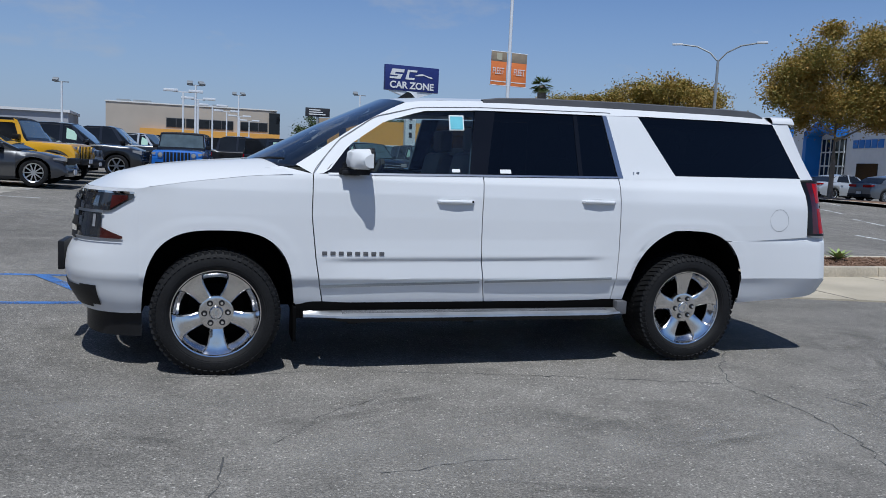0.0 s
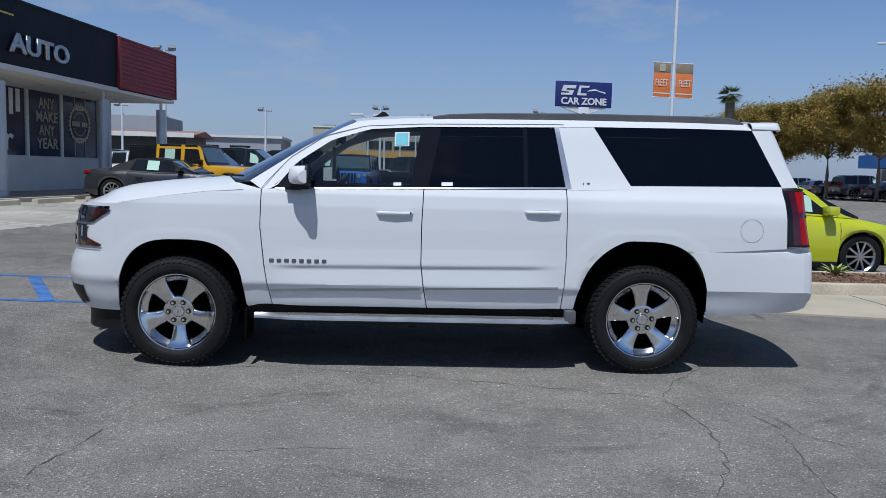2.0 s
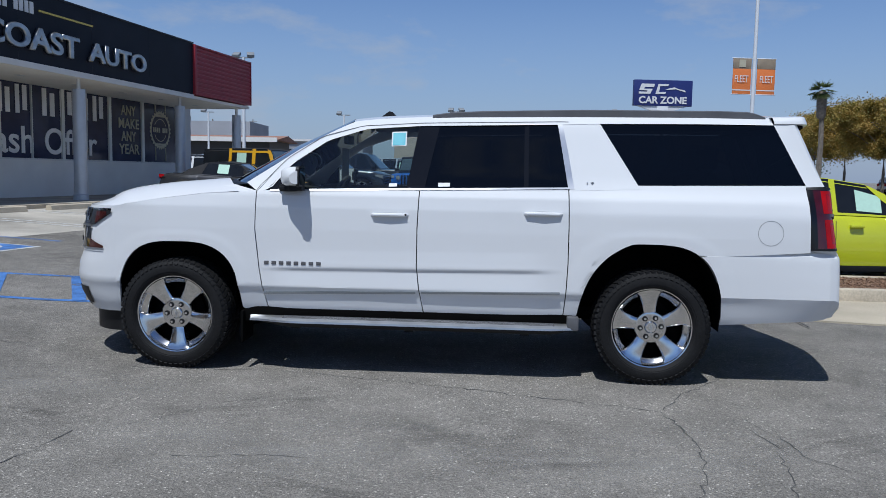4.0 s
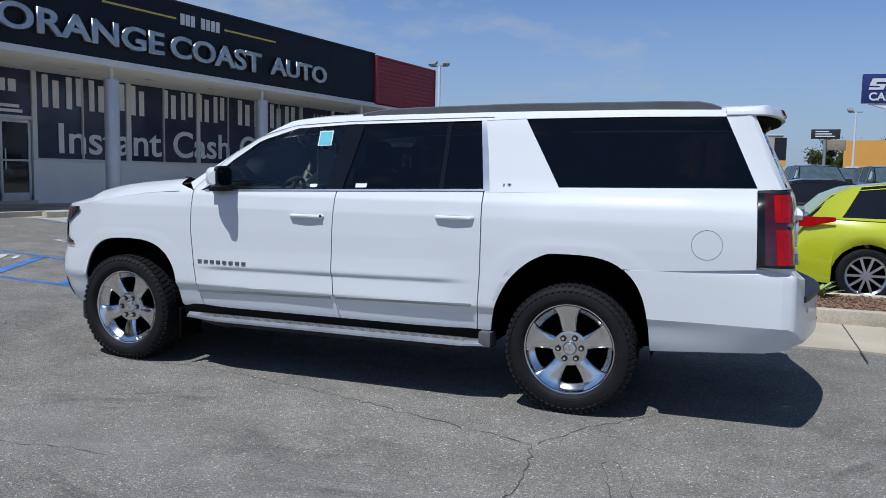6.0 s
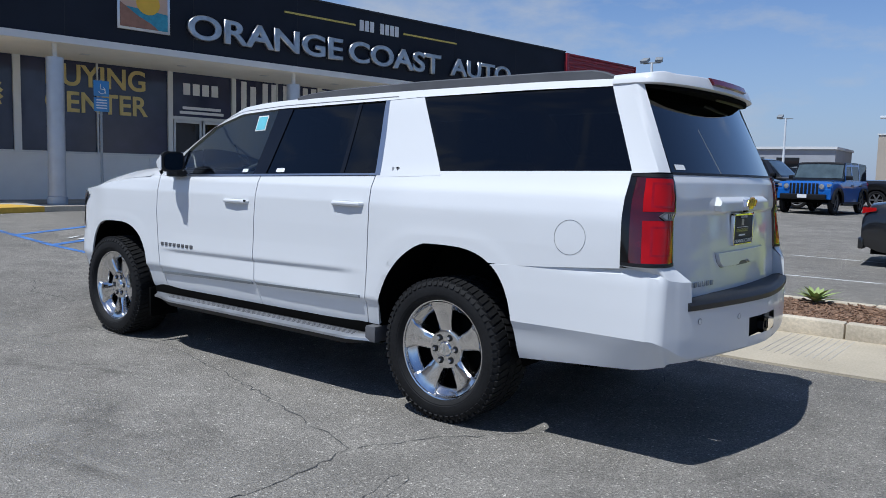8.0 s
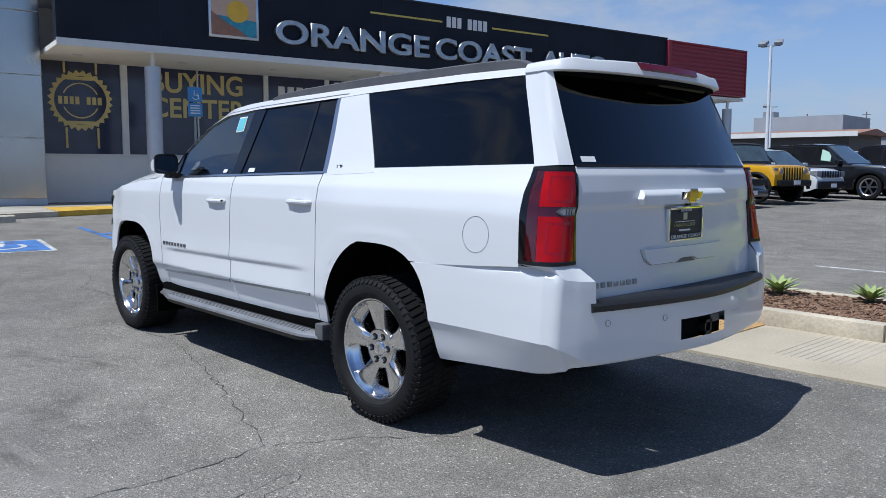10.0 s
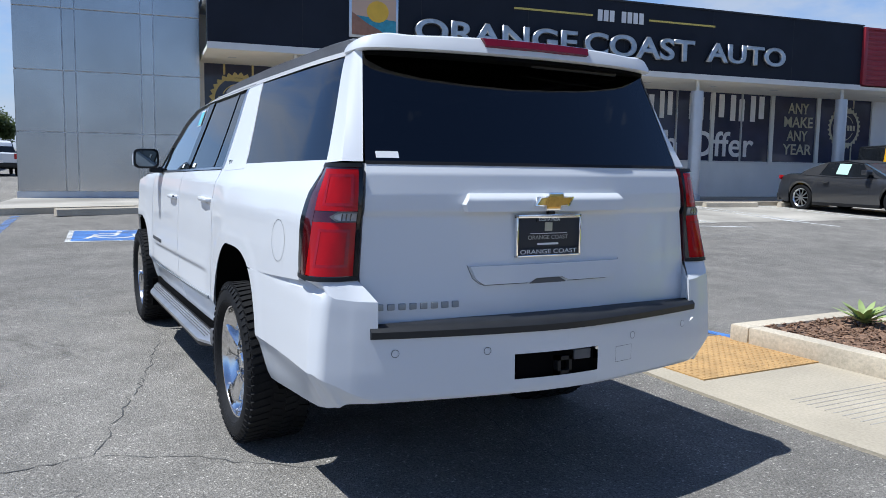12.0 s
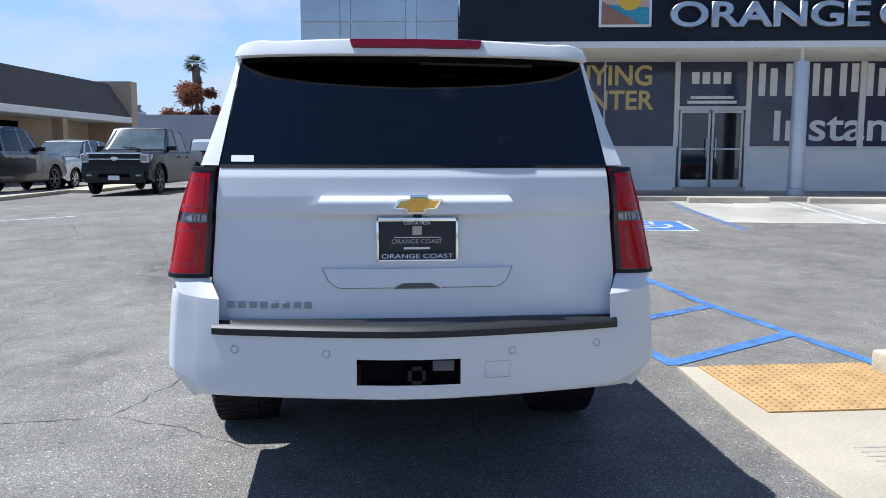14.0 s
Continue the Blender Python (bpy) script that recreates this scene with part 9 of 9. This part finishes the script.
# across the street: white dealership with a blue portal
hon = block("white_dealership", "white dealership with a blue entrance portal", 57.0, 69.0, 255, 46, 12, 6.4, STUCCO)
part("parapet", boxed(-0.1, 46.1, -0.1, 12, 6.4, 6.7), SIGNWHITE, hon)
port = part("portal", boxed(13.0, 13.6, -1.5, -0.02, 0.0, 5.9), HONDABLUE, hon, "blue portal pier")
part("portal", prism(bmesh.new(), [(13.0, 5.9), (15.6, 6.8), (18.2, 5.9), (18.2, 5.3), (15.6, 6.1), (13.0, 5.3)], -1.5, -0.05, VERT), HONDABLUE, hon, "blue arched canopy")
part("glass_front", boxed(13.8, 18.0, -0.08, -0.01, 0.2, 5.2), FARGLASS, hon)
for k in range(6):
    part("mullion", boxed(13.8 + 0.8 * k, 13.9 + 0.8 * k, -0.14, -0.05, 0.2, 5.2), SIGNWHITE, hon)
for k in range(4):
    part("transom", boxed(13.8, 18.0, -0.14, -0.05, 0.2 + 1.25 * k, 0.32 + 1.25 * k), SIGNWHITE, hon)
for k in range(5):
    part("logo_bar", boxed(19.2 + 0.95 * k, 19.95 + 0.95 * k, -0.08, -0.01, 4.3, 5.0), HONDABLUE, hon, "plain blue bar")
for a in (20.0, 25.0, 29.0, 33.0, 37.0, 3.0, 7.0):
    part("window", boxed(a, a + 3.2, -0.06, -0.01, 0.8, 3.0), FARGLASS, hon)
blu = block("blue_canopy_dealership", "white showroom with a blue canopy", 59.0, 93.0, 262, 22, 14, 5.6, STUCCO)
part("canopy", boxed(1.0, 18.0, -3.0, 0.0, 3.4, 5.0), HONDABLUE, blu, "blue canopy fascia")
part("shopfront", boxed(1.0, 21.0, -0.06, -0.01, 0.3, 3.2), FARGLASS, blu)
for x, y in ((41.9, 55.4), (41.7, 47.3)):
    bn = root("blue_banner", "blue and white banner on a slim pole", "banner", on_ground(x, y, -40), "street banners")
    part("pole", rod(bmesh.new(), (0, 0, -0.2), (0, 0, 5.4), 0.06), POLEWHITE, bn)
    part("cloth", boxed(0.08, 1.0, -0.02, 0.02, 3.0, 5.2), HONDABLUE, bn)
# far verge with a kerb across the street
vx = [(40.0, 112.0), (34.0, 78.0), (31.0, 52.0), (29.2, 36.0), (27.2, 26.0), (25.0, 12.0), (22.0, -4.0)]
tagged(part("verge", strip(bmesh.new(), [(x + 1.6, y) for x, y in vx], 3.0, 0.14), MULCH), "planted verge across the street", "verge", kind="structure")
tagged(part("street_kerb", strip(bmesh.new(), [(x, y) for x, y in vx], 0.4, 0.15), KERB), "pale kerb across the street", "kerb", kind="structure")

# ---- workshop side ----
ws = root("workshop", "workshop with tan walls and a dark mansard roof", "building", pose(-37.1, -12.8, 0.25, 0, 0, -7.3))
part("wall", boxed(0.6, 24, -12, -1.8, -0.5, 3.0), WARMWALL, ws, "tan wall")
part("roof", prism(bmesh.new(), [(0.40, 3.06), (-0.70, 4.75), (-12, 4.75), (-12, 3.06)], 0.5, 24, Matrix(((0, 0, 1, 0), (1, 0, 0, 0), (0, 1, 0, 0), (0, 0, 0, 1)))), ROOFDARK, ws, "dark mansard roof")
part("fascia", boxed(0.5, 24, -2.0, 0.45, 2.76, 3.05, 0.02), SOFFIT, ws, "cream eave")
part("end_pier", prism(bmesh.new(), [(0.46, -0.5), (0.46, 4.88), (-12, 4.88), (-12, -0.5)], -0.25, 0.5, Matrix(((0, 0, 1, 0), (1, 0, 0, 0), (0, 1, 0, 0), (0, 0, 0, 1)))), WARMWALL, ws)
# near-black panels on the wall, painted for the shade inside open bays
for a in (7.0, 12.5, 18.0):
    part("bay_shade_panel", boxed(a, a + 4.3, -1.82, -1.76, 0.0, 2.6), DARK, ws, "near-black panel standing for the shaded inside of a bay")
for a in (6.2, 11.7, 17.2):
    part("post", boxed(a, a + 0.4, -0.5, 0.0, -0.3, 2.77), WARMWALL, ws)
backw = root("boundary_wall", "long grey block boundary wall", "wall", kind="structure")
part("wall", boxed(-60.5, -60.0, -60.0, -10.3, 0.0, 4.6), GREYWALL, backw)
vent = root("roof_vent", "round grey rooftop vent above the boundary wall", "vent", pose(-60.25, -18.9, 4.6))
part("vent_base", boxed(-0.2, 0.2, -1.0, 0.7, 0.0, 0.2, 0.02), STUCCO, vent)
part("vent_drum", lathe(bmesh.new(), [(0.5, 0.2), (0.55, 0.28), (0.36, 0.38), (0.34, 0.62), (0.42, 0.65), (0.40, 0.74), (0.0, 0.77)], 20), POLEGREY, vent)
beige = root("beige_garage", "low beige garage with an orange tiled roof", "building", pose(-54.2, -10.3, 0.3, 0, 0, 90))
part("wall", boxed(0, 5.8, 0, 8, -0.5, 2.7), TANWALL, beige)
part("roof", prism(bmesh.new(), [(-0.5, 2.7), (8.4, 2.7), (4.0, 3.7)], -0.5, 6.2, Matrix(((0, 0, 1, 0), (1, 0, 0, 0), (0, 1, 0, 0), (0, 0, 0, 1)))), ROOFTERRA, beige)
for a in (0.5, 3.1):
    part("garage_door", boxed(a, a + 2.1, -0.05, -0.01, 0.0, 2.1), SIGNWHITE, beige)
# wire fence panels
WIRE = pane("chain link mesh", (0.80, 0.81, 0.82), 0.5, 0.5)
for i in range(4):
    x, y = -31.4 - 2.45 * i, -6.65 + 0.53 * i
    f = root("fence_panel", "temporary wire fence panel with steel tubes", "fence", on_ground(x, y, 167.7), "fence panels")
    for a, b in (((0, 0, 0.05), (0, 0, 1.9)), ((2.5, 0, 0.05), (2.5, 0, 1.9)), ((0, 0, 1.9), (2.5, 0, 1.9)), ((0, 0, 0.15), (2.5, 0, 0.15))):
        part("tube", rod(bmesh.new(), a, b, 0.022, n=8), POLEWHITE, f)
    part("mesh", boxed(0.02, 2.48, -0.002, 0.002, 0.16, 1.88), WIRE, f)
    part("foot", boxed(-0.15, 0.15, -0.3, 0.3, -0.02, 0.08, 0.02), KERB, f)
for x, y in ((-21.0, -8.8), (-16.0, -9.6)):
    tagged(part("parking_island", prism(bmesh.new(), [(x - 2.4, y - 0.7), (x + 2.4, y - 0.9), (x + 2.6, y + 0.3), (x - 2.4, y + 0.5)], 0.05, 0.36), KERB), "pale concrete parking island", "kerb", kind="structure")
